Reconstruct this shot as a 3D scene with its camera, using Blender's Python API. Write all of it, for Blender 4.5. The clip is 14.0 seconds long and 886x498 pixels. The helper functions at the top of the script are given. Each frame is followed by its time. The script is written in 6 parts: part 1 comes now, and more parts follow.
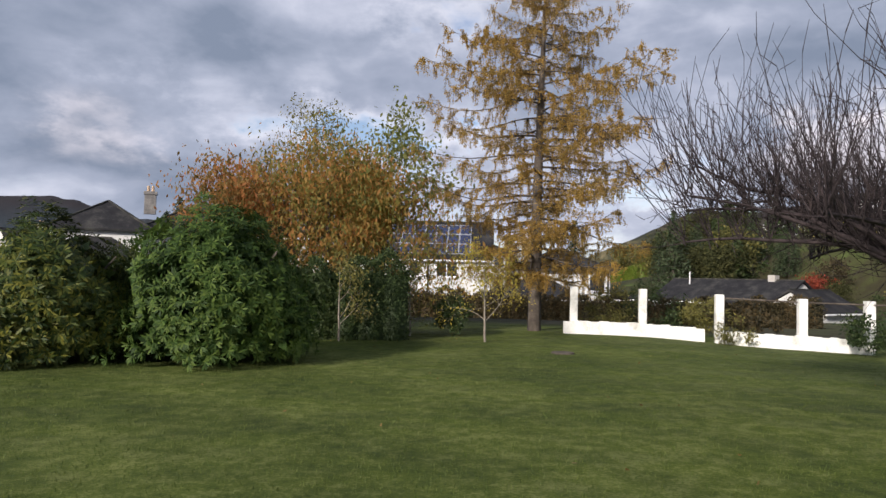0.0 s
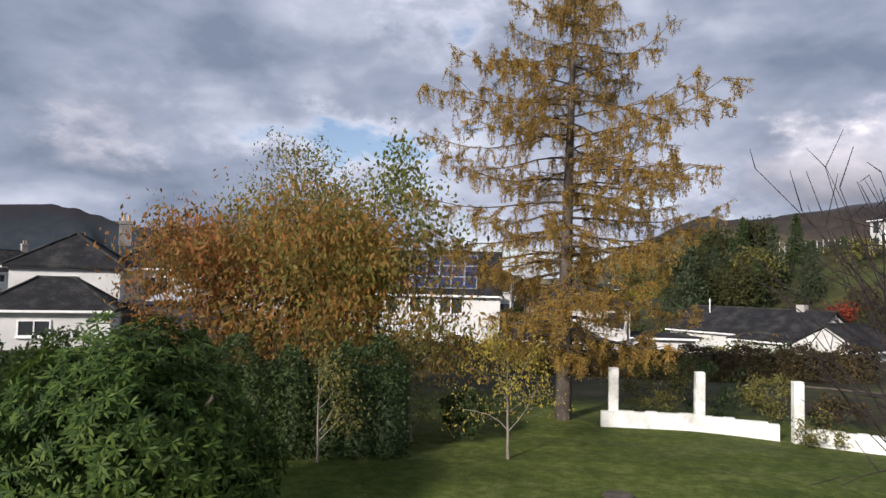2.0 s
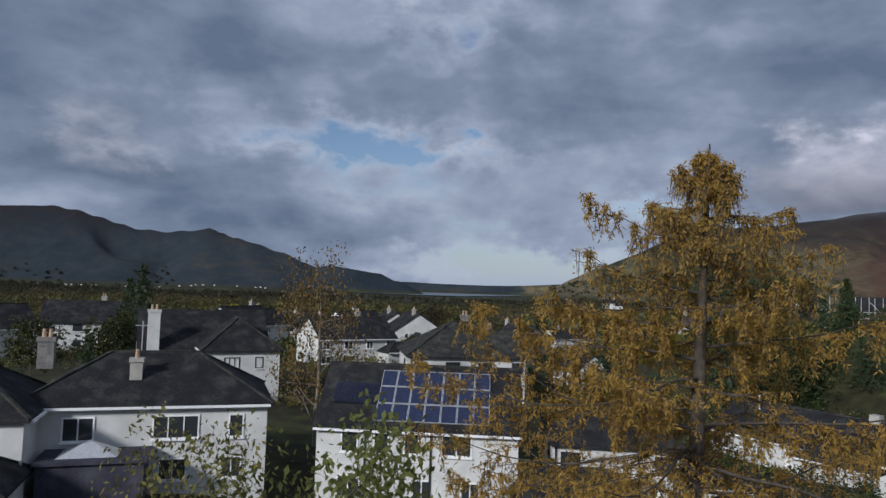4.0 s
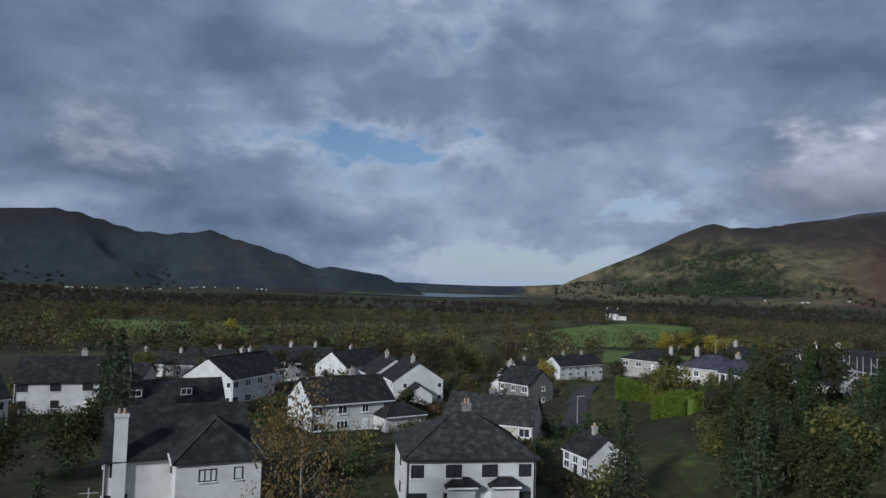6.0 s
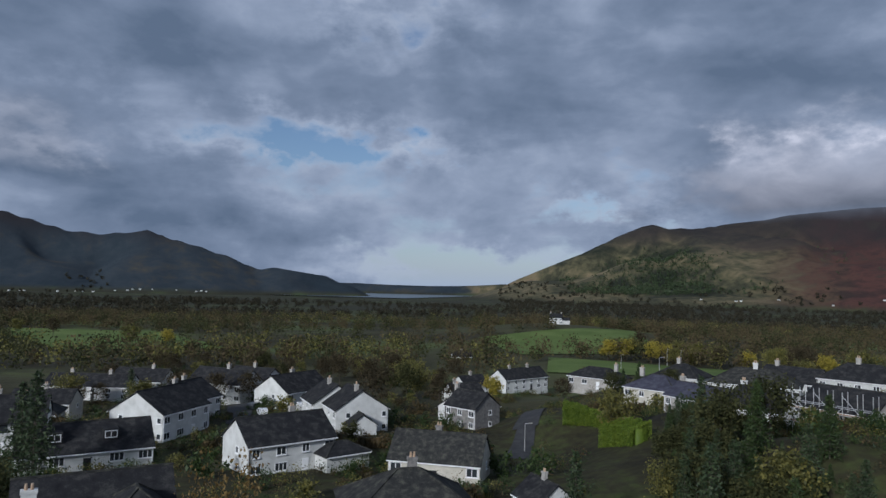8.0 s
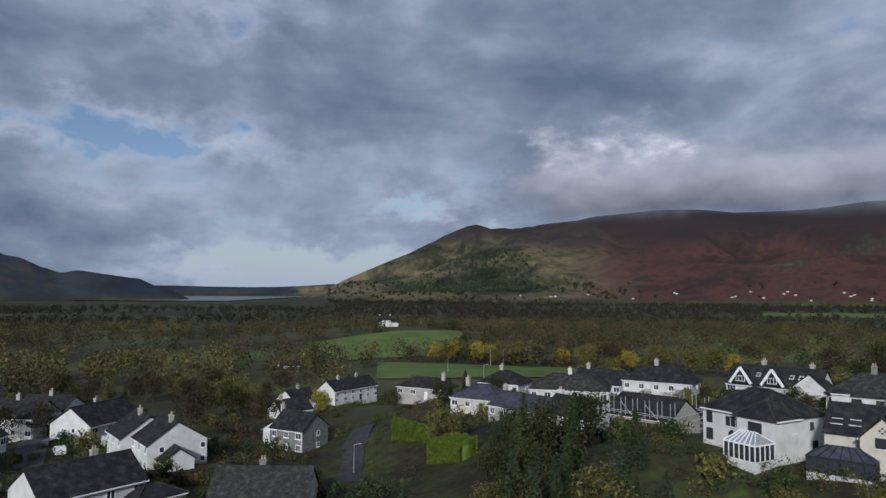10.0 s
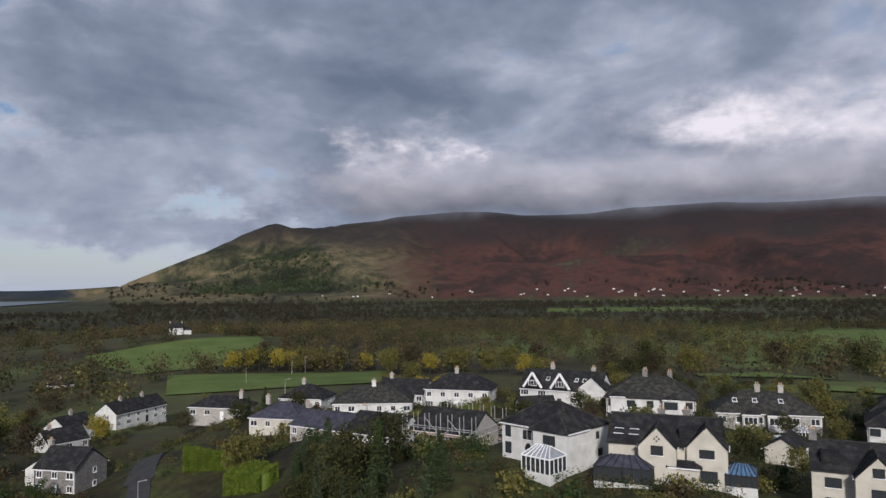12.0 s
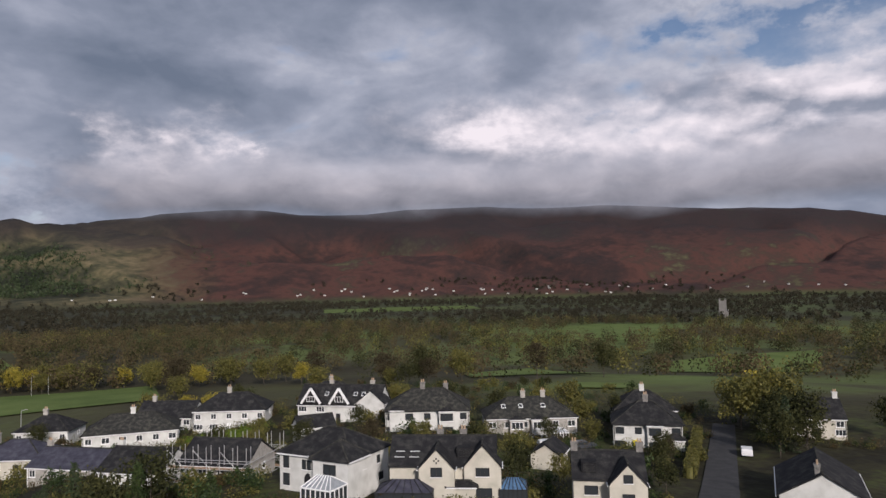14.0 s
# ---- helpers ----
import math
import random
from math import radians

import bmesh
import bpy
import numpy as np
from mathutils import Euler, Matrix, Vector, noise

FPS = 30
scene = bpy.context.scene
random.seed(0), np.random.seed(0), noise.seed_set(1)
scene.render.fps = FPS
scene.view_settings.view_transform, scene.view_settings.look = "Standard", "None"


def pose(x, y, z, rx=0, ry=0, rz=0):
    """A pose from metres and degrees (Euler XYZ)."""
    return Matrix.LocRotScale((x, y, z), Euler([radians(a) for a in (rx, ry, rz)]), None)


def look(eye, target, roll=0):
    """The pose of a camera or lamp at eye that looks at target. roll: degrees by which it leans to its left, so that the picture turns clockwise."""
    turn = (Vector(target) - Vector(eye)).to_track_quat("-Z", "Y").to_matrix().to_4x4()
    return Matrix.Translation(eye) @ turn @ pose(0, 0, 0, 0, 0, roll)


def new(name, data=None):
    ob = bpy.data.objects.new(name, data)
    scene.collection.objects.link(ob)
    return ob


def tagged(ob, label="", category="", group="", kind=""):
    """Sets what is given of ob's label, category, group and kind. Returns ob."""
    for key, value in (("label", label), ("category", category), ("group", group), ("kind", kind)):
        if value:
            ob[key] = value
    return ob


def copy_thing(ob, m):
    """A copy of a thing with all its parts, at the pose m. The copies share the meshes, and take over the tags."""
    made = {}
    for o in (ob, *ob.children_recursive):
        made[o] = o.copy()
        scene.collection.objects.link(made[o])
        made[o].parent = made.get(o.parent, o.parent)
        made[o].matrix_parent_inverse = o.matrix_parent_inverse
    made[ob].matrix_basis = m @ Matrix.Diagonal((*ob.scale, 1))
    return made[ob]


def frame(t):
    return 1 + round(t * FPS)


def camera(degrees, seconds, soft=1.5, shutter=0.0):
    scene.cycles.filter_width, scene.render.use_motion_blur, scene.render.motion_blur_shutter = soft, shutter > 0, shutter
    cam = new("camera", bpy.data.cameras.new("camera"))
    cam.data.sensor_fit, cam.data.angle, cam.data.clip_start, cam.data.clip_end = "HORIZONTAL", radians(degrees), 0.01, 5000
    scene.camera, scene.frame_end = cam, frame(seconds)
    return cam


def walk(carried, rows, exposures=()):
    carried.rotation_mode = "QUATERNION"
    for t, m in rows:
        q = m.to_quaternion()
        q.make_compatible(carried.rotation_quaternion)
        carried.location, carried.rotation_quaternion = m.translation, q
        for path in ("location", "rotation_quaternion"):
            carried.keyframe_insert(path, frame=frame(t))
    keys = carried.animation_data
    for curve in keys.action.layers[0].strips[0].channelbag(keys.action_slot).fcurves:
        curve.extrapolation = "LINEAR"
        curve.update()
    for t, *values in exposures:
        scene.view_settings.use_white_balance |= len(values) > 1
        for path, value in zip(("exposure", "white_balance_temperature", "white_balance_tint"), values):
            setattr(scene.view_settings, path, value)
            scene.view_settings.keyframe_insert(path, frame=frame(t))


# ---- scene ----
cam = camera(65.3, 14.0)
PATH = [
    (0, (3.504, 3.539, 2.042), (3.235, 5.519, 2.123), 1.4),
    (0.5, (3.246, 4.082, 2.233), (2.983, 6.062, 2.323), 1.5),
    (1, (2.993, 5.068, 2.743), (2.73, 7.048, 2.836), 1.4),
    (1.5, (2.798, 6.543, 3.362), (2.531, 8.522, 3.459), 1.4),
    (2, (2.513, 8.568, 4.341), (2.242, 10.547, 4.443), 1.3),
    (2.5, (2.153, 10.828, 5.386), (1.879, 12.806, 5.492), 1.4),
    (3, (1.753, 13.648, 7.128), (1.478, 15.626, 7.234), 1.5),
    (3.5, (1.289, 16.274, 9.355), (1.013, 18.252, 9.463), 1.6),
    (4, (0.691, 19.207, 12.43), (0.413, 21.184, 12.543), 1.9),
    (4.2, (0.572, 20.216, 13.612), (0.291, 22.193, 13.723), 1.8),
    (6.3, (-0.385, 25.972, 22.443), (-0.666, 27.949, 22.553), 1.7),
    (6.5, (-0.425, 26.216, 23.075), (-0.701, 28.194, 23.184), 1.7),
    (7, (-0.601, 27.223, 24.349), (-0.855, 29.203, 24.459), 1.6),
    (7.2, (-0.862, 27.737, 24.69), (-1.099, 29.719, 24.801), 1.6),
    (9.3, (-0.846, 29.874, 28.696), (-0.675, 31.863, 28.811), 0.7),
    (9.5, (-0.74, 30.067, 28.996), (-0.516, 32.051, 29.112), 0.6),
    (10, (-0.661, 30.775, 29.733), (-0.294, 32.738, 29.85), 0.3),
    (10.5, (-0.584, 31.411, 30.42), (-0.087, 33.345, 30.537), 0.0),
    (11, (-0.472, 32.007, 31.274), (0.166, 33.899, 31.389), -0.3),
    (11.5, (-0.342, 32.669, 31.958), (0.422, 34.514, 32.074), -0.4),
    (12, (-0.201, 33.335, 32.661), (0.702, 35.116, 32.775), -0.5),
    (12.5, (-0.059, 33.854, 33.371), (0.969, 35.566, 33.483), -0.7),
    (13, (0.438, 34.679, 34.113), (1.605, 36.299, 34.222), -0.9),
    (13.5, (0.511, 35.073, 34.828), (1.802, 36.596, 34.935), -1.1),
    (14, (0.837, 35.723, 35.579), (2.255, 37.13, 35.684), -1.1),
]
walk(cam, [(t, look(eye, target, roll)) for t, eye, target, roll in PATH],
     [(0.0, 0.82, 6450, 16), (2.5, 0.66, 6250, 16), (4.2, -0.08, 5650, 11), (6.5, -0.12, 5450, 10), (9.5, -0.08, 5600, 11), (11.0, 0.03, 5850, 13), (14.0, 0.17, 6320, 17)])

# ---------------------------------------------------------------- light
SUN_EL, SUN_AZ = radians(24), radians(208)      # azimuth clockwise from +y
sun_dir = Vector((math.sin(SUN_AZ) * math.cos(SUN_EL), math.cos(SUN_AZ) * math.cos(SUN_EL), math.sin(SUN_EL)))
sun_data = bpy.data.lights.new("sun", "SUN")
sun_data.energy, sun_data.angle, sun_data.color = 3.4, radians(6.0), (1.0, 0.93, 0.82)
sun = new("sun", sun_data)
sun.matrix_world = look((0, 0, 100), Vector((0, 0, 100)) - sun_dir)


def nd(nt, kind, **kw):
    n = nt.nodes.new(kind)
    for k, v in kw.items():
        if k == "inp":
            for a, b in v.items():
                n.inputs[a].default_value = b
        elif k == "op":
            n.operation = v
        elif k == "dtype":
            n.data_type = v
        elif k == "blend":
            n.blend_type = v
    return n


def ramp(nt, stops):
    r = nt.nodes.new("ShaderNodeValToRGB")
    els = r.color_ramp.elements
    while len(els) < len(stops):
        els.new(0.5)
    for e, (p, c) in zip(els, stops):
        e.position, e.color = p, (*c, 1) if len(c) == 3 else c
    return r


def val_math(nt, op, a, b=None):
    n = nt.nodes.new("ShaderNodeMath")
    n.operation = op
    for i, v in enumerate((a, b)):
        if v is None:
            continue
        if isinstance(v, (int, float)):
            n.inputs[i].default_value = v
        else:
            nt.links.new(v, n.inputs[i])
    return n.outputs[0]


def mix_col(nt, fac, a, b, blend="MIX"):
    n = nt.nodes.new("ShaderNodeMix")
    n.data_type, n.blend_type = "RGBA", blend
    for sock, v in ((n.inputs[0], fac), (n.inputs[6], a), (n.inputs[7], b)):
        if isinstance(v, (int, float)):
            sock.default_value = v
        elif isinstance(v, tuple):
            sock.default_value = (*v, 1)
        else:
            nt.links.new(v, sock)
    return n.outputs[2]


def noise_tex(nt, vec, scale, detail=4, rough=0.55, distort=0.0):
    n = nt.nodes.new("ShaderNodeTexNoise")
    n.inputs["Scale"].default_value, n.inputs["Detail"].default_value = scale, detail
    n.inputs["Roughness"].default_value, n.inputs["Distortion"].default_value = rough, distort
    if vec is not None:
        nt.links.new(vec, n.inputs["Vector"])
    return n.outputs["Fac"]


# sky: layered grey cloud with blue gaps, paler to the horizon over the lake, white heads over the fells
world = bpy.data.worlds.new("sky")
scene.world = world
world.use_nodes = True
wt = world.node_tree
wt.nodes.clear()
sky_tex = wt.nodes.new("ShaderNodeTexSky")
sky_tex.sky_type, sky_tex.sun_disc = "NISHITA", False
sky_tex.sun_elevation, sky_tex.sun_rotation = SUN_EL, SUN_AZ
tc = wt.nodes.new("ShaderNodeTexCoord")
sep = wt.nodes.new("ShaderNodeSeparateXYZ")
wt.links.new(tc.outputs["Generated"], sep.inputs[0])
dx, dy, dz = sep.outputs[0], sep.outputs[1], sep.outputs[2]
bearing_deg = val_math(wt, "MULTIPLY", val_math(wt, "ARCTAN2", dx, dy), 57.2958)
height_deg = val_math(wt, "MULTIPLY", val_math(wt, "ARCSINE", dz), 57.2958)


def cloud_space(across, upward, lift=0.0):
    """Places on the sky, stretched sideways as far cloud layers are."""
    c = wt.nodes.new("ShaderNodeCombineXYZ")
    wt.links.new(val_math(wt, "MULTIPLY", bearing_deg, across), c.inputs[0])
    wt.links.new(val_math(wt, "MULTIPLY", val_math(wt, "ADD", height_deg, lift), upward), c.inputs[1])
    return c.outputs[0]


layer = noise_tex(wt, cloud_space(0.055, 0.15), 1.25, 7, 0.47, 0.5)
layer_up = noise_tex(wt, cloud_space(0.055, 0.15, 1.1), 1.25, 7, 0.47, 0.5)
billow = noise_tex(wt, cloud_space(0.10, 0.16), 2.0, 7, 0.52, 0.25)
billow_up = noise_tex(wt, cloud_space(0.10, 0.16, 0.8), 2.0, 7, 0.52, 0.25)
drift_a, drift_b = noise_tex(wt, cloud_space(0.09, 0.16), 2.0, 5, 0.6), noise_tex(wt, cloud_space(0.10, 0.15, 40.0), 2.0, 5, 0.6)
warp_az = val_math(wt, "ADD", bearing_deg, val_math(wt, "MULTIPLY", val_math(wt, "SUBTRACT", drift_a, 0.5), 22.0))
warp_el = val_math(wt, "ADD", height_deg, val_math(wt, "MULTIPLY", val_math(wt, "SUBTRACT", drift_b, 0.5), 8.0))


def mass(az_, el_, wide, high, amount):
    """A soft-edged mass or gap of cloud, ragged by the drift."""
    a = val_math(wt, "POWER", val_math(wt, "MULTIPLY", val_math(wt, "SUBTRACT", warp_az, az_), 1.0 / wide), 2.0)
    b = val_math(wt, "POWER", val_math(wt, "MULTIPLY", val_math(wt, "SUBTRACT", warp_el, el_), 1.0 / high), 2.0)
    return val_math(wt, "MULTIPLY", val_math(wt, "EXPONENT", val_math(wt, "MULTIPLY", val_math(wt, "ADD", a, b), -1.0)), amount)


def total(rows):
    out = None
    for r in rows:
        m = mass(*r)
        out = m if out is None else val_math(wt, "ADD", out, m)
    return out


shape = total([(-17, 12, 8, 1.7, -0.17), (-9, 11, 8, 1.3, -0.14), (-7.5, 21.5, 6, 2.2, -0.15), (-29, 14.5, 6, 1.6, -0.08), (-3, 1.2, 12, 2.3, -0.24), (8.7, 6.2, 4, 1.2, -0.13),
               (70, 18.5, 8, 2.6, -0.24), (-38, 15, 14, 6, 0.12), (2, 15.5, 10, 3, 0.07), (-23, 5.5, 10, 1.7, 0.08), (16, 8.0, 8, 1.7, 0.05), (74, 10.8, 4, 1.6, 0.10), (8, 20, 8, 3, 0.05), (-30, 8.5, 10, 2, 0.06), (3, 8, 9, 1.8, -0.03), (45, 17, 12, 3, -0.02), (31, 20, 10, 4, 0.10), (-40, 22, 10, 4, 0.05), (-6, 7.5, 14, 2.8, -0.06), (19, 6.8, 7, 2.0, 0.10)])
dens = val_math(wt, "ADD", val_math(wt, "ADD", val_math(wt, "MULTIPLY", val_math(wt, "SUBTRACT", layer, 0.5), 0.60), val_math(wt, "MULTIPLY", val_math(wt, "SUBTRACT", billow, 0.5), 0.20)), val_math(wt, "ADD", shape, 0.52))
relief = val_math(wt, "ADD", val_math(wt, "SUBTRACT", layer, layer_up), val_math(wt, "MULTIPLY", val_math(wt, "SUBTRACT", billow, billow_up), 0.8))
cover = ramp(wt, [(0.33, (0, 0, 0)), (0.45, (1, 1, 1))])
wt.links.new(dens, cover.inputs[0])
tone = ramp(wt, [(0.38, (0.47, 0.49, 0.53)), (0.46, (0.33, 0.36, 0.42)), (0.54, (0.225, 0.258, 0.318)), (0.66, (0.135, 0.168, 0.22))])
wt.links.new(val_math(wt, "SUBTRACT", dens, val_math(wt, "MULTIPLY", relief, 0.30)), tone.inputs[0])
blue = mix_col(wt, 1.0, sky_tex.outputs[0], (0.075, 0.075, 0.078), "MULTIPLY")
low = val_math(wt, "POWER", val_math(wt, "SUBTRACT", 1.0, val_math(wt, "MINIMUM", val_math(wt, "MAXIMUM", dz, 0.0), 1.0)), 16.0)
blue = mix_col(wt, val_math(wt, "MULTIPLY", low, 0.75), blue, (0.47, 0.53, 0.63))
heads = total([(21.4, 11.0, 2.4, 1.5, 0.8), (26.0, 11.6, 2.0, 1.3, 0.8), (55, 12.4, 10, 2.4, 0.75), (68, 12.0, 7, 2.4, 0.75), (77, 14.5, 7, 2.4, 0.65), (49.6, 13.2, 4, 2.2, 0.5), (-35, 10.5, 3.0, 2.4, 0.26), (36, 9.5, 12, 2.0, 0.2)])
lit = val_math(wt, "MINIMUM", val_math(wt, "MULTIPLY", heads, val_math(wt, "MAXIMUM", val_math(wt, "ADD", val_math(wt, "MULTIPLY", relief, 3.0), 0.72), 0.15)), 1.0)
clouds = mix_col(wt, lit, tone.outputs[0], (0.80, 0.75, 0.755))
keep_cloud = val_math(wt, "MINIMUM", val_math(wt, "MAXIMUM", cover.outputs[0], val_math(wt, "MULTIPLY", heads, 1.6)), 1.0)
sky_col = mix_col(wt, keep_cloud, blue, clouds)
bg = wt.nodes.new("ShaderNodeBackground")
bg.inputs[1].default_value = 1.0
wt.links.new(sky_col, bg.inputs[0])
wo = wt.nodes.new("ShaderNodeOutputWorld")
wt.links.new(bg.outputs[0], wo.inputs[0])

# ---------------------------------------------------------------- materials
def base_mat(name):
    m = bpy.data.materials.new(name)
    m.use_nodes = True
    nt = m.node_tree
    return m, nt, nt.nodes["Principled BSDF"]


def surface(name, colours, scale=4.0, rough=0.8, bump=0.3, fine=40.0, spec=0.3, metal=0.0, piece=0.0):
    """colours: dark, mid, light; two scales of variation and bump."""
    m, nt, p = base_mat(name)
    tcx = nt.nodes.new("ShaderNodeTexCoord").outputs["Object"]
    a, b = noise_tex(nt, tcx, scale, 5), noise_tex(nt, tcx, fine, 3)
    f = val_math(nt, "ADD", val_math(nt, "MULTIPLY", a, 0.7), val_math(nt, "MULTIPLY", b, 0.3))
    if piece:
        info = nt.nodes.new("ShaderNodeObjectInfo").outputs["Random"]
        f = val_math(nt, "ADD", f, val_math(nt, "MULTIPLY", val_math(nt, "SUBTRACT", info, 0.5), piece))
    r = ramp(nt, [(0.32, colours[0]), (0.5, colours[1]), (0.68, colours[2])])
    nt.links.new(f, r.inputs[0])
    nt.links.new(r.outputs[0], p.inputs["Base Color"])
    p.inputs["Roughness"].default_value, p.inputs["Metallic"].default_value = rough, metal
    p.inputs["Specular IOR Level"].default_value = spec
    if bump:
        bn = nt.nodes.new("ShaderNodeBump")
        bn.inputs["Strength"].default_value, bn.inputs["Distance"].default_value = bump, 0.03
        nt.links.new(f, bn.inputs["Height"])
        nt.links.new(bn.outputs[0], p.inputs["Normal"])
    return m


def foliage(name, colours, through_light=0.35, rough=0.6, spec=0.3):
    """Leaves: each leaf has its own colour, part of the light comes through."""
    m, nt, p = base_mat(name)
    geo = nt.nodes.new("ShaderNodeNewGeometry")
    info = nt.nodes.new("ShaderNodeObjectInfo").outputs["Random"]
    tcx = nt.nodes.new("ShaderNodeTexCoord").outputs["Object"]
    patch = noise_tex(nt, tcx, 0.55, 2)
    f = val_math(nt, "ADD", val_math(nt, "MULTIPLY", geo.outputs["Random Per Island"], 0.5), val_math(nt, "ADD", val_math(nt, "MULTIPLY", patch, 0.55), val_math(nt, "MULTIPLY", info, 0.12)))
    n = len(colours)
    r = ramp(nt, [(0.18 + 0.64 * i / max(1, n - 1), c) for i, c in enumerate(colours)])
    nt.links.new(f, r.inputs[0])
    nt.links.new(r.outputs[0], p.inputs["Base Color"])
    p.inputs["Roughness"].default_value, p.inputs["Specular IOR Level"].default_value = rough, spec
    tr = nt.nodes.new("ShaderNodeBsdfTranslucent")
    nt.links.new(r.outputs[0], tr.inputs[0])
    mx = nt.nodes.new("ShaderNodeMixShader")
    mx.inputs[0].default_value = through_light
    out = nt.nodes["Material Output"]
    nt.links.new(p.outputs[0], mx.inputs[1])
    nt.links.new(tr.outputs[0], mx.inputs[2])
    nt.links.new(mx.outputs[0], out.inputs["Surface"])
    return m


WHITE = surface("white_render", [(0.44, 0.44, 0.42), (0.57, 0.57, 0.55), (0.66, 0.66, 0.64)], 0.6, 0.85, 0.25, 30)
CREAM = surface("cream_render", [(0.40, 0.38, 0.32), (0.50, 0.47, 0.40), (0.57, 0.54, 0.47)], 0.6, 0.85, 0.25, 30)
GREYWALL = surface("grey_pebbledash", [(0.26, 0.25, 0.23), (0.36, 0.34, 0.31), (0.44, 0.42, 0.39)], 1.5, 0.9, 0.5, 60)
STONE = surface("grey_stone", [(0.10, 0.10, 0.10), (0.19, 0.18, 0.17), (0.28, 0.27, 0.25)], 2.2, 0.9, 0.7, 12)
SLATE = surface("dark_slate", [(0.013, 0.013, 0.015), (0.023, 0.023, 0.025), (0.058, 0.057, 0.053)], 0.9, 0.9, 0.6, 7, 0.12)
SLATE_B = surface("blue_slate", [(0.03, 0.03, 0.045), (0.052, 0.052, 0.072), (0.085, 0.085, 0.105)], 0.9, 0.85, 0.5, 9, 0.15)
MOSSY = surface("mossy_slate", [(0.02, 0.02, 0.021), (0.036, 0.036, 0.034), (0.088, 0.086, 0.07)], 1.4, 0.92, 0.6, 7, 0.1)
TRIMW = surface("white_paint", [(0.72, 0.72, 0.72), (0.80, 0.80, 0.80), (0.84, 0.84, 0.84)], 3, 0.5, 0.05)
TRIMD = surface("dark_paint", [(0.012, 0.012, 0.014), (0.02, 0.02, 0.022), (0.035, 0.035, 0.035)], 3, 0.5, 0.05)
GLASS, gnt, gp = base_mat("window_glass")
gp.inputs["Base Color"].default_value = (0.035, 0.04, 0.045, 1)
gp.inputs["Roughness"].default_value, gp.inputs["Specular IOR Level"].default_value = 0.06, 0.6
PANEL = surface("solar_cells", [(0.012, 0.016, 0.04), (0.018, 0.024, 0.06), (0.03, 0.04, 0.09)], 6, 0.18, 0.0, 30, 0.6)
ALU = surface("aluminium", [(0.5, 0.5, 0.5), (0.62, 0.62, 0.62), (0.7, 0.7, 0.7)], 5, 0.4, 0.05, 30, 0.5, 0.6)
CLAY = surface("clay_pot", [(0.30, 0.20, 0.13), (0.42, 0.30, 0.2), (0.5, 0.4, 0.3)], 5, 0.85, 0.2)
BARK = surface("bark", [(0.035, 0.029, 0.024), (0.07, 0.058, 0.047), (0.13, 0.11, 0.09)], 3, 0.95, 0.8, 14)
BARK_D = surface("dark_bark", [(0.012, 0.009, 0.010), (0.028, 0.021, 0.022), (0.055, 0.042, 0.042)], 5, 0.9, 0.6, 20)
TWIG = surface("pale_twigs", [(0.13, 0.11, 0.09), (0.22, 0.19, 0.15), (0.32, 0.29, 0.23)], 5, 0.9, 0.4, 20)
ASPHALT = surface("asphalt", [(0.026, 0.026, 0.028), (0.038, 0.038, 0.040), (0.055, 0.055, 0.055)], 0.7, 0.9, 0.3, 18)
WOOD = surface("scaffold_wood", [(0.20, 0.13, 0.08), (0.32, 0.22, 0.14), (0.42, 0.31, 0.2)], 5, 0.8, 0.2)
WALLPAINT = surface("weathered_whitewash", [(0.40, 0.40, 0.36), (0.74, 0.74, 0.70), (0.82, 0.82, 0.79)], 1.6, 0.9, 0.5, 22)
WATER, wnt, wp = base_mat("lake_water")
wp.inputs["Base Color"].default_value = (0.10, 0.13, 0.15, 1)
wp.inputs["Roughness"].default_value = 0.42
CAR_W = surface("white_car_paint", [(0.70, 0.70, 0.72), (0.75, 0.75, 0.76), (0.8, 0.8, 0.8)], 2, 0.3, 0.0, 10, 0.5)
CAR_D = surface("dark_car_paint", [(0.03, 0.035, 0.045), (0.045, 0.05, 0.06), (0.06, 0.065, 0.075)], 2, 0.3, 0.0, 10, 0.5)
TYRE = surface("tyre_rubber", [(0.015, 0.015, 0.015), (0.02, 0.02, 0.02), (0.03, 0.03, 0.03)], 8, 0.85, 0.1)
YELLOW = surface("yellow_door_paint", [(0.7, 0.6, 0.02), (0.78, 0.68, 0.04), (0.82, 0.72, 0.08)], 3, 0.4, 0.02)

L_RHODO = foliage("rhododendron_leaf", [(0.010, 0.024, 0.006), (0.024, 0.052, 0.011), (0.046, 0.088, 0.017), (0.10, 0.15, 0.03)], 0.3, 0.6, 0.2)
L_RHODO_Y = foliage("yellowing_rhododendron_leaf", [(0.009, 0.021, 0.005), (0.026, 0.048, 0.010), (0.062, 0.083, 0.015), (0.17, 0.165, 0.025)], 0.25, 0.55, 0.25)
L_HEDGE = foliage("hedge_leaf", [(0.012, 0.025, 0.008), (0.028, 0.050, 0.014), (0.060, 0.086, 0.024)], 0.28)
L_BROWN = foliage("brown_hedge_leaf", [(0.02, 0.022, 0.01), (0.055, 0.045, 0.02), (0.11, 0.075, 0.03)], 0.25)
L_CHERRY = foliage("autumn_leaf", [(0.08, 0.11, 0.028), (0.16, 0.175, 0.046), (0.26, 0.225, 0.058), (0.36, 0.235, 0.065), (0.44, 0.21, 0.062)], 0.6)
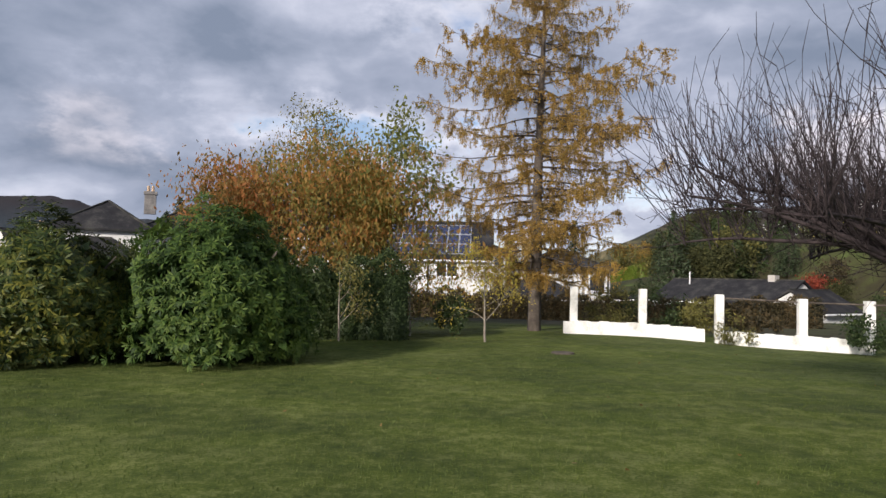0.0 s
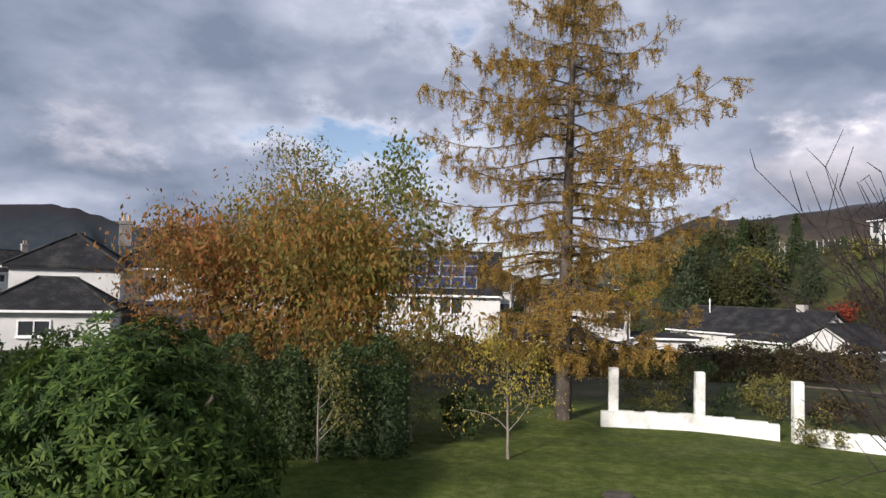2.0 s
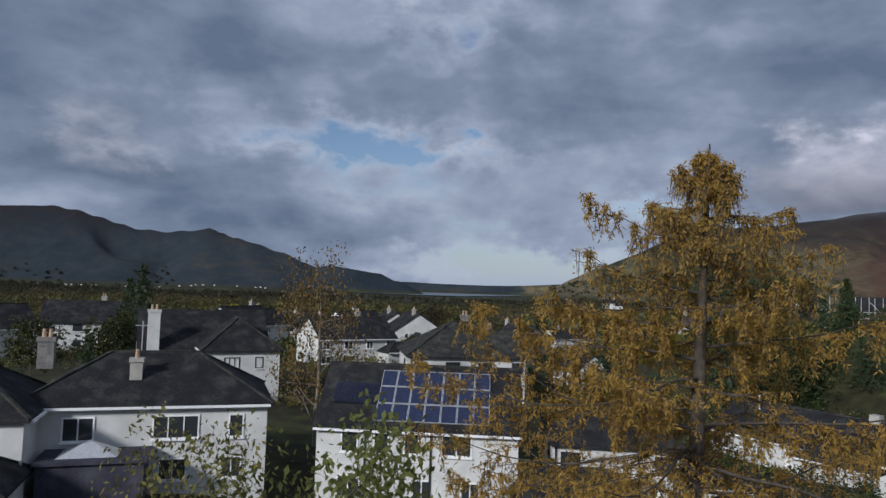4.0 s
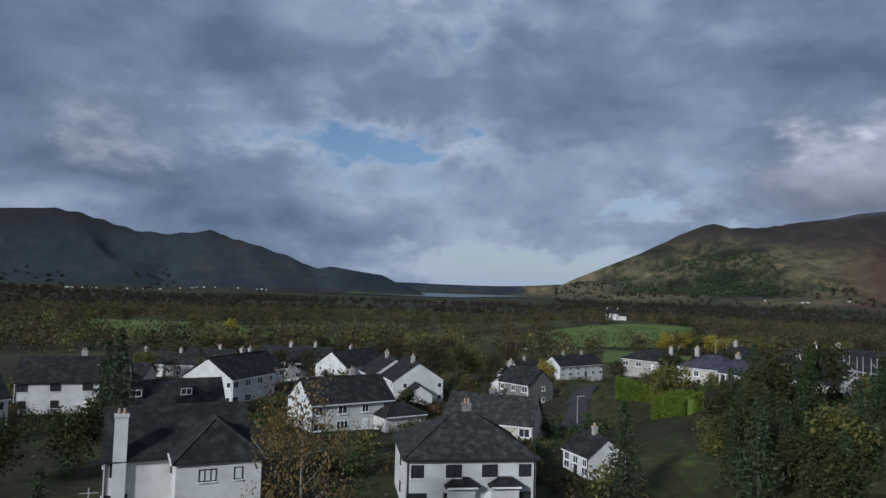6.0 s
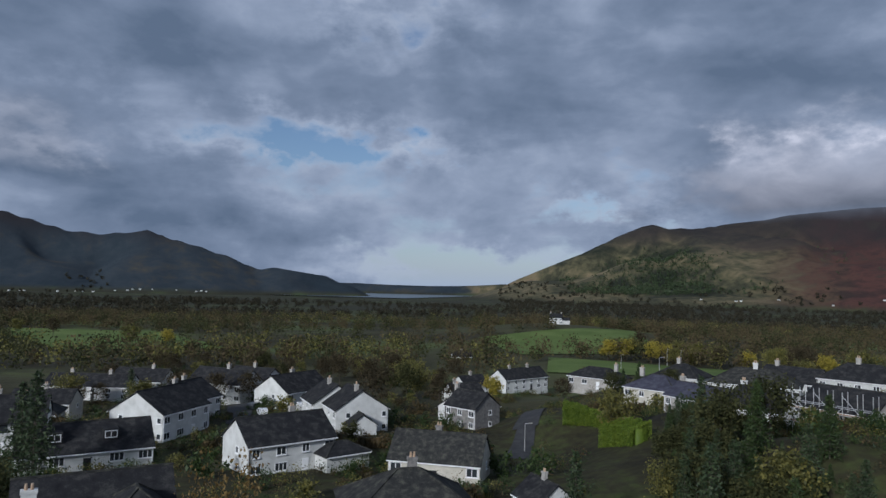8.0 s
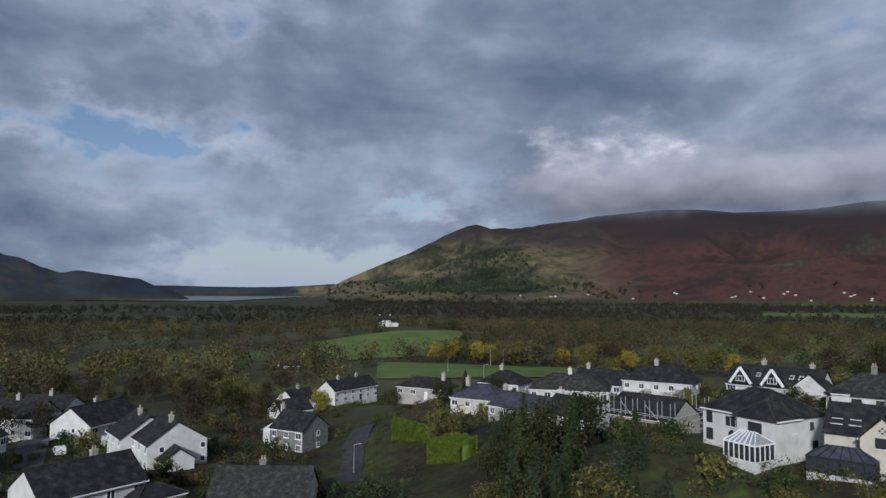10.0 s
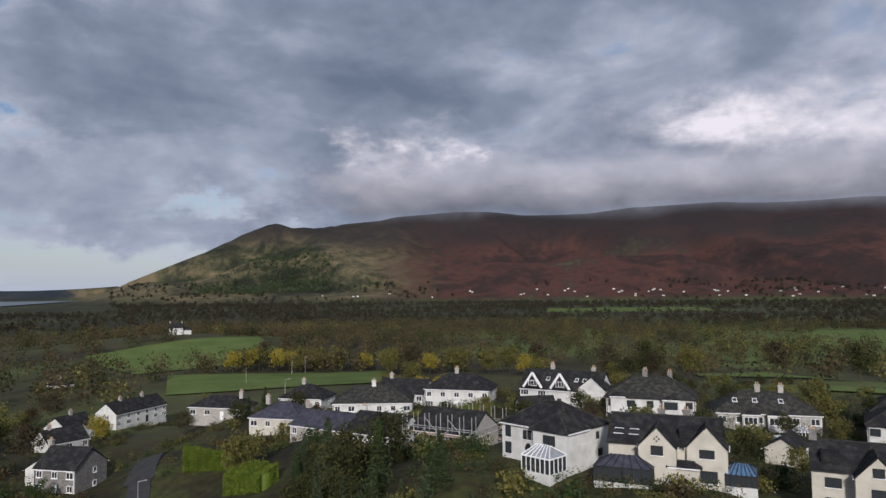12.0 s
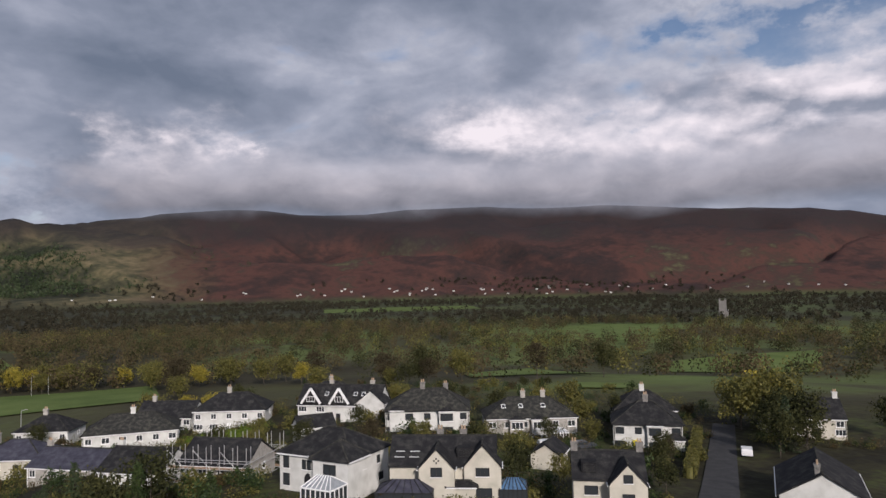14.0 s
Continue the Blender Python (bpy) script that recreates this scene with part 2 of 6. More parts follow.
L_CHERRY_R = foliage("orange_leaf", [(0.10, 0.10, 0.03), (0.22, 0.16, 0.05), (0.36, 0.19, 0.06), (0.44, 0.16, 0.055)], 0.6)
L_GREEN = foliage("green_leaf", [(0.08, 0.10, 0.03), (0.16, 0.18, 0.05), (0.26, 0.27, 0.085)], 0.6)
L_LARCH = foliage("larch_needles", [(0.15, 0.105, 0.03), (0.29, 0.195, 0.045), (0.39, 0.255, 0.056), (0.44, 0.27, 0.06)], 0.5)
L_YELLOW = foliage("yellow_leaf", [(0.14, 0.13, 0.025), (0.29, 0.25, 0.04), (0.45, 0.36, 0.055)], 0.4)
L_OLIVE = foliage("olive_leaf", [(0.05, 0.056, 0.018), (0.115, 0.112, 0.032), (0.22, 0.195, 0.05)], 0.35)
L_WOOD = foliage("woodland_brown", [(0.024, 0.021, 0.013), (0.05, 0.041, 0.024), (0.09, 0.072, 0.04)], 0.25, 0.9, 0.1)
L_WOODG = foliage("woodland_green", [(0.018, 0.023, 0.01), (0.04, 0.045, 0.019), (0.08, 0.08, 0.03)], 0.25, 0.9, 0.1)
L_CONIFER = foliage("conifer_needles", [(0.016, 0.028, 0.012), (0.035, 0.055, 0.023), (0.065, 0.09, 0.036)], 0.2)
L_FARB = foliage("far_bare_wood", [(0.036, 0.030, 0.019), (0.066, 0.053, 0.032), (0.105, 0.080, 0.046), (0.12, 0.105, 0.05)], 0.3, 0.95, 0.05)
L_FARG = foliage("far_dark_wood", [(0.026, 0.033, 0.018), (0.052, 0.058, 0.028), (0.092, 0.090, 0.042)], 0.3, 0.95, 0.05)
L_RED = foliage("red_acer_leaf", [(0.10, 0.02, 0.015), (0.20, 0.035, 0.02), (0.30, 0.06, 0.03)], 0.4)
L_FARD = foliage("distant_dark_wood", [(0.022, 0.024, 0.018), (0.038, 0.037, 0.026), (0.062, 0.055, 0.036)], 0.25, 0.95, 0.05)
L_BIRCH = foliage("birch_leaf", [(0.07, 0.05, 0.02), (0.14, 0.09, 0.03), (0.22, 0.15, 0.05)], 0.35)
L_TOPIARY = foliage("bright_hedge_leaf", [(0.05, 0.09, 0.01), (0.095, 0.145, 0.014), (0.17, 0.22, 0.024)], 0.3)


def ground_material():
    m, nt, p = base_mat("grass_and_fell")
    geo = nt.nodes.new("ShaderNodeNewGeometry")
    pos = geo.outputs["Position"]
    sp = nt.nodes.new("ShaderNodeSeparateXYZ")
    nt.links.new(pos, sp.inputs[0])
    x, y, z = sp.outputs
    # lawn
    n1, n2, n3 = noise_tex(nt, pos, 0.35, 4), noise_tex(nt, pos, 3.5, 6, 0.7), noise_tex(nt, pos, 24, 4, 0.75)
    lf = val_math(nt, "ADD", val_math(nt, "MULTIPLY", n1, 0.25), val_math(nt, "ADD", val_math(nt, "MULTIPLY", n2, 0.40), val_math(nt, "MULTIPLY", n3, 0.35)))
    lawn = ramp(nt, [(0.40, (0.024, 0.040, 0.006)), (0.50, (0.056, 0.075, 0.012)), (0.59, (0.115, 0.130, 0.04))])
    nt.links.new(lf, lawn.inputs[0])
    # gardens and rough pasture
    g1, g2 = noise_tex(nt, pos, 0.05, 4), noise_tex(nt, pos, 0.6, 4)
    gf = val_math(nt, "ADD", val_math(nt, "MULTIPLY", g1, 0.6), val_math(nt, "MULTIPLY", g2, 0.4))
    garden = ramp(nt, [(0.38, (0.020, 0.018, 0.011)), (0.50, (0.036, 0.034, 0.017)), (0.60, (0.050, 0.058, 0.020)), (0.68, (0.07, 0.10, 0.027))])
    nt.links.new(gf, garden.inputs[0])
    # far plain: bands of wood and pasture
    v1 = noise_tex(nt, pos, 0.0045, 6, 0.6, 0.6)
    plain = ramp(nt, [(0.36, (0.040, 0.036, 0.021)), (0.45, (0.062, 0.062, 0.030)), (0.51, (0.088, 0.108, 0.038)), (0.60, (0.115, 0.155, 0.045))])
    heading = val_math(nt, "DIVIDE", x, val_math(nt, "MAXIMUM", y, 1.0))
    greener = val_math(nt, "MULTIPLY", val_math(nt, "MINIMUM", val_math(nt, "MAXIMUM", val_math(nt, "SUBTRACT", heading, 0.35), 0.0), 0.6), 0.13)
    nt.links.new(val_math(nt, "ADD", val_math(nt, "SUBTRACT", v1, 0.08), greener), plain.inputs[0])
    # fells: bracken red, pale grass; dark tones for heather and for gully shade
    f1, f2 = noise_tex(nt, pos, 0.0022, 5, 0.6, 0.5), noise_tex(nt, pos, 0.02, 6, 0.65)
    f3 = noise_tex(nt, pos, 0.0075, 7, 0.62, 1.2)
    ff = val_math(nt, "ADD", val_math(nt, "ADD", val_math(nt, "MULTIPLY", f1, 0.50), val_math(nt, "MULTIPLY", f2, 0.22)), val_math(nt, "MULTIPLY", f3, 0.28))
    red = ramp(nt, [(0.36, (0.022, 0.019, 0.019)), (0.44, (0.040, 0.024, 0.022)), (0.51, (0.080, 0.037, 0.030)), (0.56, (0.050, 0.033, 0.027)), (0.60, (0.075, 0.070, 0.038)), (0.66, (0.15, 0.125, 0.075))])
    nt.links.new(ff, red.inputs[0])
    # pale stops: tan grass, and sunlit patches put into the colour
    dodd = ramp(nt, [(0.41, (0.018, 0.022, 0.015)), (0.46, (0.040, 0.041, 0.025)), (0.51, (0.088, 0.080, 0.044)), (0.57, (0.17, 0.135, 0.078)), (0.64, (0.10, 0.062, 0.044))])
    nt.links.new(ff, dodd.inputs[0])
    # west and far fells: blue haze of distance put into the base colour
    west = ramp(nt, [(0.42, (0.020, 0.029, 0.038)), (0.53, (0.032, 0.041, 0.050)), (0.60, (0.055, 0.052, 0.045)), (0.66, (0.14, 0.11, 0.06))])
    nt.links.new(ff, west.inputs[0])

    def step(v, a, b):
        mr = nt.nodes.new("ShaderNodeMapRange")
        mr.interpolation_type = "SMOOTHSTEP"
        mr.inputs[1].default_value, mr.inputs[2].default_value = a, b
        nt.links.new(v, mr.inputs[0])
        return mr.outputs[0]
    wob = val_math(nt, "MULTIPLY", val_math(nt, "SUBTRACT", f1, 0.5), 900.0)
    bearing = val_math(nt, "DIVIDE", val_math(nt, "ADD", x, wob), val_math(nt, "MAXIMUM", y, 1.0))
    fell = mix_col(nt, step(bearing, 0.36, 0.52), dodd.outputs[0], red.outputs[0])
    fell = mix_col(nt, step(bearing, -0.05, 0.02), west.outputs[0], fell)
    # tops darkened in the colour for the shade under the cloud, besides heather
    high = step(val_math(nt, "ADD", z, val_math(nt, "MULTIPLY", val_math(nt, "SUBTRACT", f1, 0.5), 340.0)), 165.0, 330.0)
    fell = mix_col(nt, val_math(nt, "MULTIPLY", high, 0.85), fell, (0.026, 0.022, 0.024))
    dist = val_math(nt, "SQRT", val_math(nt, "ADD", val_math(nt, "MULTIPLY", x, x), val_math(nt, "MULTIPLY", y, y)))
    col = mix_col(nt, step(dist, 185.0, 240.0), garden.outputs[0], plain.outputs[0])
    col = mix_col(nt, val_math(nt, "MULTIPLY", step(dist, 750.0, 1150.0), 0.6), col, (0.030, 0.032, 0.021))
    lawn_r = val_math(nt, "SQRT", val_math(nt, "ADD", val_math(nt, "POWER", val_math(nt, "SUBTRACT", x, 3.0), 2.0), val_math(nt, "POWER", val_math(nt, "SUBTRACT", y, 12.0), 2.0)))
    col = mix_col(nt, step(lawn_r, 23.0, 27.0), lawn.outputs[0], col)
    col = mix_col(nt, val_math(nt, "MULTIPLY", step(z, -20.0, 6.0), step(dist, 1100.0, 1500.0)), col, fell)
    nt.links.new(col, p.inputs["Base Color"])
    p.inputs["Roughness"].default_value, p.inputs["Specular IOR Level"].default_value = 0.95, 0.15
    bn = nt.nodes.new("ShaderNodeBump")
    bn.inputs["Strength"].default_value, bn.inputs["Distance"].default_value = 0.5, 0.04
    nt.links.new(lf, bn.inputs["Height"])
    bn2 = nt.nodes.new("ShaderNodeBump")
    bn2.inputs["Strength"].default_value, bn2.inputs["Distance"].default_value = 0.5, 7.0
    nt.links.new(f2, bn2.inputs["Height"])
    nt.links.new(bn.outputs[0], bn2.inputs["Normal"])
    nt.links.new(bn2.outputs[0], p.inputs["Normal"])
    return m


GROUND = ground_material()
FIELD = surface("pasture", [(0.075, 0.11, 0.03), (0.105, 0.145, 0.042), (0.14, 0.18, 0.058)], 0.05, 0.95, 0.3, 0.7, 0.1)

# ---------------------------------------------------------------- mesh helpers
def np_mesh(name, verts, faces):
    """A mesh from numpy arrays of vertices and faces with the same number of corners each."""
    verts, faces = np.asarray(verts, np.float32), np.asarray(faces, np.int32)
    k = faces.shape[1]
    me = bpy.data.meshes.new(name)
    me.vertices.add(len(verts))
    me.vertices.foreach_set("co", verts.ravel())
    me.loops.add(faces.size)
    me.loops.foreach_set("vertex_index", faces.ravel())
    me.polygons.add(len(faces))
    me.polygons.foreach_set("loop_start", np.arange(0, faces.size, k, dtype=np.int32))
    me.update(calc_edges=True)
    return me


def empty(name, m, label, category, group="", kind=""):
    ob = new(name)
    ob.empty_display_size = 0.2
    ob.matrix_world = m
    return tagged(ob, label, category, group, kind)


def child(name, me, material, parent, m=None, label=""):
    if material is not None and not me.materials:
        me.materials.append(material)
    ob = new(name, me)
    ob.parent = parent
    if m is not None:
        ob.matrix_basis = m
    if label:
        ob["label"] = label
    return ob


def part(name, bm, material, parent, label=""):
    me = bpy.data.meshes.new(name)
    bm.to_mesh(me)
    bm.free()
    return child(name, me, material, parent, None, label)


def box(bm, x0, x1, y0, y1, z0, z1, m=None):
    vs = [bm.verts.new(Vector(c) if m is None else m @ Vector(c)) for c in ((x0, y0, z0), (x1, y0, z0), (x1, y1, z0), (x0, y1, z0), (x0, y0, z1), (x1, y0, z1), (x1, y1, z1), (x0, y1, z1))]
    for f in ((3, 2, 1, 0), (4, 5, 6, 7), (0, 1, 5, 4), (1, 2, 6, 5), (2, 3, 7, 6), (3, 0, 4, 7)):
        bm.faces.new([vs[i] for i in f])


def prism(bm, outline, axis_from, axis_to, along="x"):
    """Extrudes a closed outline in (across, up) from one end to the other."""
    def at(u, a, b):
        return Vector((u, a, b)) if along == "x" else Vector((a, u, b))
    rings = [[bm.verts.new(at(u, a, b)) for a, b in outline] for u in (axis_from, axis_to)]
    n = len(outline)
    for i in range(n):
        bm.faces.new((rings[0][i], rings[0][(i + 1) % n], rings[1][(i + 1) % n], rings[1][i]))
    bm.faces.new(rings[0][::-1])
    bm.faces.new(rings[1])
    bmesh.ops.recalc_face_normals(bm, faces=bm.faces)


def tubes(segs, sides=4):
    """Tapered tubes for rows of (p0, p1, r0, r1)."""
    p0 = np.array([s[0] for s in segs], float)
    p1 = np.array([s[1] for s in segs], float)
    r0 = np.array([s[2] for s in segs], float)
    r1 = np.array([s[3] for s in segs], float)
    d = p1 - p0
    d /= np.linalg.norm(d, axis=1, keepdims=True) + 1e-9
    ref = np.where(np.abs(d[:, 2:3]) > 0.9, [[1.0, 0, 0]], [[0, 0, 1.0]])
    u = np.cross(d, ref)
    u /= np.linalg.norm(u, axis=1, keepdims=True) + 1e-9
    v = np.cross(d, u)
    vs, n = [], len(segs)
    for r, p in ((r0, p0), (r1, p1)):
        for k in range(sides):
            a = 2 * math.pi * k / sides
            vs.append(p + r[:, None] * (math.cos(a) * u + math.sin(a) * v))
    verts = np.stack(vs, 1).reshape(-1, 3)
    b = np.arange(n)[:, None] * 2 * sides
    quads = np.concatenate([b + np.array([[k, (k + 1) % sides, sides + (k + 1) % sides, sides + k]]) for k in range(sides)], 0)
    return verts, quads


def leaves(points, size, rng, aspect=0.5, hang=0.0, up=0.0, jitter=0.3):
    """A small leaf (a bent quad) at each point. hang: how far leaves point down; up: how far they face upwards."""
    pts = np.asarray(points, float)
    n = len(pts)
    d = rng.normal(size=(n, 3))
    d[:, 2] -= hang * 1.8
    d /= np.linalg.norm(d, axis=1, keepdims=True) + 1e-9
    nrm = rng.normal(size=(n, 3))
    nrm[:, 2] += up * 2.5
    s = np.cross(d, nrm)
    s /= np.linalg.norm(s, axis=1, keepdims=True) + 1e-9
    ln = size * (1 + jitter * rng.normal(size=n)).clip(0.4, 1.8)[:, None]
    w = ln * aspect * 0.5
    a, c = pts, pts + d * ln
    m = pts + d * ln * 0.45
    verts = np.stack([a, m + s * w, c, m - s * w], 1).reshape(-1, 3)
    return verts, np.arange(4 * n).reshape(-1, 4)


def crown_points(rng, n, centre, radii, clumps=24, clump_r=0.32, hollow=0.55):
    """Points in clumps spread over an uneven crown."""
    c = rng.normal(size=(clumps, 3))
    c /= np.linalg.norm(c, axis=1, keepdims=True)
    c *= (hollow + (1 - hollow) * rng.random((clumps, 1))) * (0.8 + 0.35 * rng.random((clumps, 1)))
    k = rng.integers(0, clumps, n)
    o = rng.normal(size=(n, 3))
    o /= np.linalg.norm(o, axis=1, keepdims=True)
    o *= clump_r * rng.random((n, 1)) ** 0.45 * (0.6 + 0.8 * rng.random((clumps, 1)))[k]
    return np.asarray(centre) + (c[k] + o) * np.asarray(radii)

# ---------------------------------------------------------------- ground, fells, lake
SPOTS = np.array([(-4, 173, -3.3), (10, 268, -8.3), (-6, 252, -8.6), (0, -30, .3), (0, 0, 0), (-12, 12, 0), (12, 14, .1), (0, 31, -.1), (5, 31, -.05), (14, 30, -.3), (-25, 55, 0), (-8, 62, -1.4), (10, 64, -1.8),
                  (24, 86, -2.4), (34, 78, -1.5), (-6, 92, 0), (-31, 86, .6), (-45, 100, .5), (-22, 150, -.9), (-45, 150, -.9), (16, 172, 1), (6, 156, -3.5), (2, 203, -7.5),
                  (20, 280, -11), (57, 184, 4), (50, 112, 9.9), (57, 92, 10), (66, 78, 8.6), (90, 130, 8.5), (92, 173, 6), (45, 202, 2.8), (40, 150, 5.3), (115, 124, 5.5), (-100, 200, -8), (80, 262, -6)])
# crest lines of the fells: x, y, height
FELL_WEST = [(-3271, 2152, 339), (-2770, 2702, 328), (-2483, 2905, 343), (-2350, 3014, 357), (-2215, 3054, 340), (-2085, 3085, 301), (-1945, 3117, 260), (-1779, 3158, 248), (-1595, 3199, 268), (-1502, 3190, 234), (-1387, 3187, 208), (-1219, 3202, 159), (-1074, 3201, 100), (-932, 3194, 107), (-804, 3229, 90), (-648, 3213, 42)]
FELL_FAR = [(-1453, 4498, 66), (-849, 4651, 48), (-573, 4693, 41), (-353, 4715, 40), (-50, 4728, 52), (139, 4726, 66)]
FELL_DODD = [(96, 3727, 28), (280, 3667, 96), (413, 3604, 160), (544, 3587, 240), (665, 3515, 314), (774, 3493, 362), (822, 3481, 371), (920, 3488, 354), (1022, 3480, 353)]
FELL_EAST = [(1028, 3499, 354), (1161, 3541, 376), (1501, 3464, 432), (1749, 3345, 450), (1920, 3249, 446), (2162, 3128, 426), (2378, 2966, 425), (2544, 2824, 449), (2848, 2513, 464), (3002, 2324, 449), (3209, 2025, 454), (3418, 1688, 428), (3663, 1211, 392), (3779, 991, 363), (3814, 839, 325), (3990, 307, 263)]


def smooth(a, b, v):
    k = np.clip((v - a) / (b - a), 0, 1)
    return k * k * (3 - 2 * k)


def waves(x, y, scale, seed):
    """Smooth uneven relief from a few crossed waves."""
    r = np.random.default_rng(seed)
    out = 0
    for i in range(7):
        a, f, p = r.random() * 6.28, (1.0 + 0.7 * i) / scale, r.random() * 6.28
        out = out + np.sin((x * math.cos(a) + y * math.sin(a)) * f + p + 1.3 * np.sin((x * math.sin(a) - y * math.cos(a)) * f * 0.6)) / (1 + 0.6 * i)
    return out


def crest(x, y, line, width, sharp=1.25, spurs=1.0):
    best = np.full(np.shape(x), -40.0)
    for (ax, ay, ah), (bx, by, bh) in zip(line, line[1:]):
        ux, uy = bx - ax, by - ay
        k = np.clip(((x - ax) * ux + (y - ay) * uy) / (ux * ux + uy * uy), 0, 1)
        d = np.hypot(x - ax - k * ux, y - ay - k * uy)
        h = ah + k * (bh - ah)
        fall = np.clip(1 - d / (width * np.clip(h / 240, 0.22, 1)), 0, 1) ** sharp
        fall = fall * (spurs + (1 - spurs) * smooth(0.62, 0.96, fall))
        best = np.maximum(best, -22 + (h + 22) * fall)
    return best


def ground_z(x, y):
    x, y = np.asarray(x, float), np.asarray(y, float)
    w = s = 0
    for a, b, c in SPOTS:
        k = ((x - a) ** 2 + (y - b) ** 2 + 9.0) ** -1.6
        w, s = w + k, s + k * c
    near = s / w
    r = np.hypot(x, y)
    f = smooth(210, 470, r)
    z = near * (1 - f) + (-13 - 9 * np.clip((r - 500) / 900, 0, 1)) * f
    z = z + 13 * np.exp(-((x - 60) ** 2 + (y - 610) ** 2) / 110 ** 2)
    z = z + smooth(60, 300, r) * smooth(5000, 1500, r) * 0.9 * waves(x, y, 120, 3)
    gully = 1 + 0.05 * waves(x, y, 420, 5)
    spurs = 0.56 + 0.44 * np.abs(waves(x, y, 330, 11)).clip(0, 1.0)
    body = np.maximum.reduce([crest(x, y, FELL_WEST, 560, 1.0, spurs), crest(x, y, FELL_FAR, 600), crest(x, y, FELL_DODD, 600, 0.95, spurs), crest(x, y, FELL_EAST, 1150, 1.1, spurs)])
    body = np.where(body > -21, -22 + (body + 22) * (1 + (gully - 1) * 0.2), body)
    return np.maximum(z, body)


def gz(x, y):
    return float(ground_z(x, y))


az = np.radians(np.concatenate([np.arange(-180, -62, 4.0), np.arange(-62, 100, 0.36), np.arange(100, 180, 4.0)]))
rad = np.concatenate([[0.0], np.arange(2, 60, 2.0), np.geomspace(60, 1500, 90), np.linspace(1520, 4940, 90)])
AA, RR = np.meshgrid(az, rad[1:])
gx, gy = RR * np.sin(AA), 20 + RR * np.cos(AA)
gv = np.stack([gx, gy, ground_z(gx, gy)], -1).reshape(-1, 3)
na, nr = len(az), len(rad) - 1
ii, jj = np.meshgrid(np.arange(nr - 1), np.arange(na), indexing="ij")
q = np.stack([ii * na + jj, ii * na + (jj + 1) % na, (ii + 1) * na + (jj + 1) % na, (ii + 1) * na + jj], -1).reshape(-1, 4)
gmesh = np_mesh("ground", gv, q[:, ::-1])
gmesh.materials.append(GROUND)
for poly in gmesh.polygons:
    poly.use_smooth = True
ground = tagged(new("ground", gmesh), "mown green lawn falling to a wooded valley and bracken fells", "ground", "", "structure")
bm = bmesh.new()
ring0 = [bm.verts.new(v) for v in gv[:na]]
bm.faces.new(ring0[::-1])
me = bpy.data.meshes.new("lawn_middle")
bm.to_mesh(me)
bm.free()
me.materials.append(GROUND)
tagged(new("lawn", me), "patch of short damp mown grass", "lawn", "", "structure")


def sheet(name, corners, material, label, category, lift=0.06, step=6.0, kind="structure", thick=None):
    """A sheet laid on the ground between four corners."""
    (ax, ay), (bx, by), (cx, cy), (dx_, dy_) = corners
    n = max(2, int(max(math.hypot(bx - ax, by - ay), math.hypot(cx - dx_, cy - dy_)) / step))
    m = max(2, int(max(math.hypot(dx_ - ax, dy_ - ay), math.hypot(cx - bx, cy - by)) / step))
    u, v = np.meshgrid(np.linspace(0, 1, n + 1), np.linspace(0, 1, m + 1))
    x = (ax * (1 - u) + bx * u) * (1 - v) + (dx_ * (1 - u) + cx * u) * v
    y = (ay * (1 - u) + by * u) * (1 - v) + (dy_ * (1 - u) + cy * u) * v
    vs = np.stack([x, y, ground_z(x, y) + lift], -1).reshape(-1, 3)
    i, j = np.meshgrid(np.arange(m), np.arange(n), indexing="ij")
    k = n + 1
    f = np.stack([i * k + j, i * k + j + 1, (i + 1) * k + j + 1, (i + 1) * k + j], -1).reshape(-1, 4)
    me = np_mesh(name, vs, f)
    me.materials.append(material)
    for poly in me.polygons:
        poly.use_smooth = True
    return tagged(new(name, me), label, category, "", kind)


lake = np_mesh("water", [(-1000, 2950, -18.5), (-330, 2850, -18.5), (-40, 4500, -18.5), (-1150, 4500, -18.5)], [(0, 1, 2, 3)])
lake.materials.append(WATER)
tagged(new("water", lake), "long pale lake lying along the valley floor", "lake", "", "structure")

# ---------------------------------------------------------------- houses
MESHES = {}


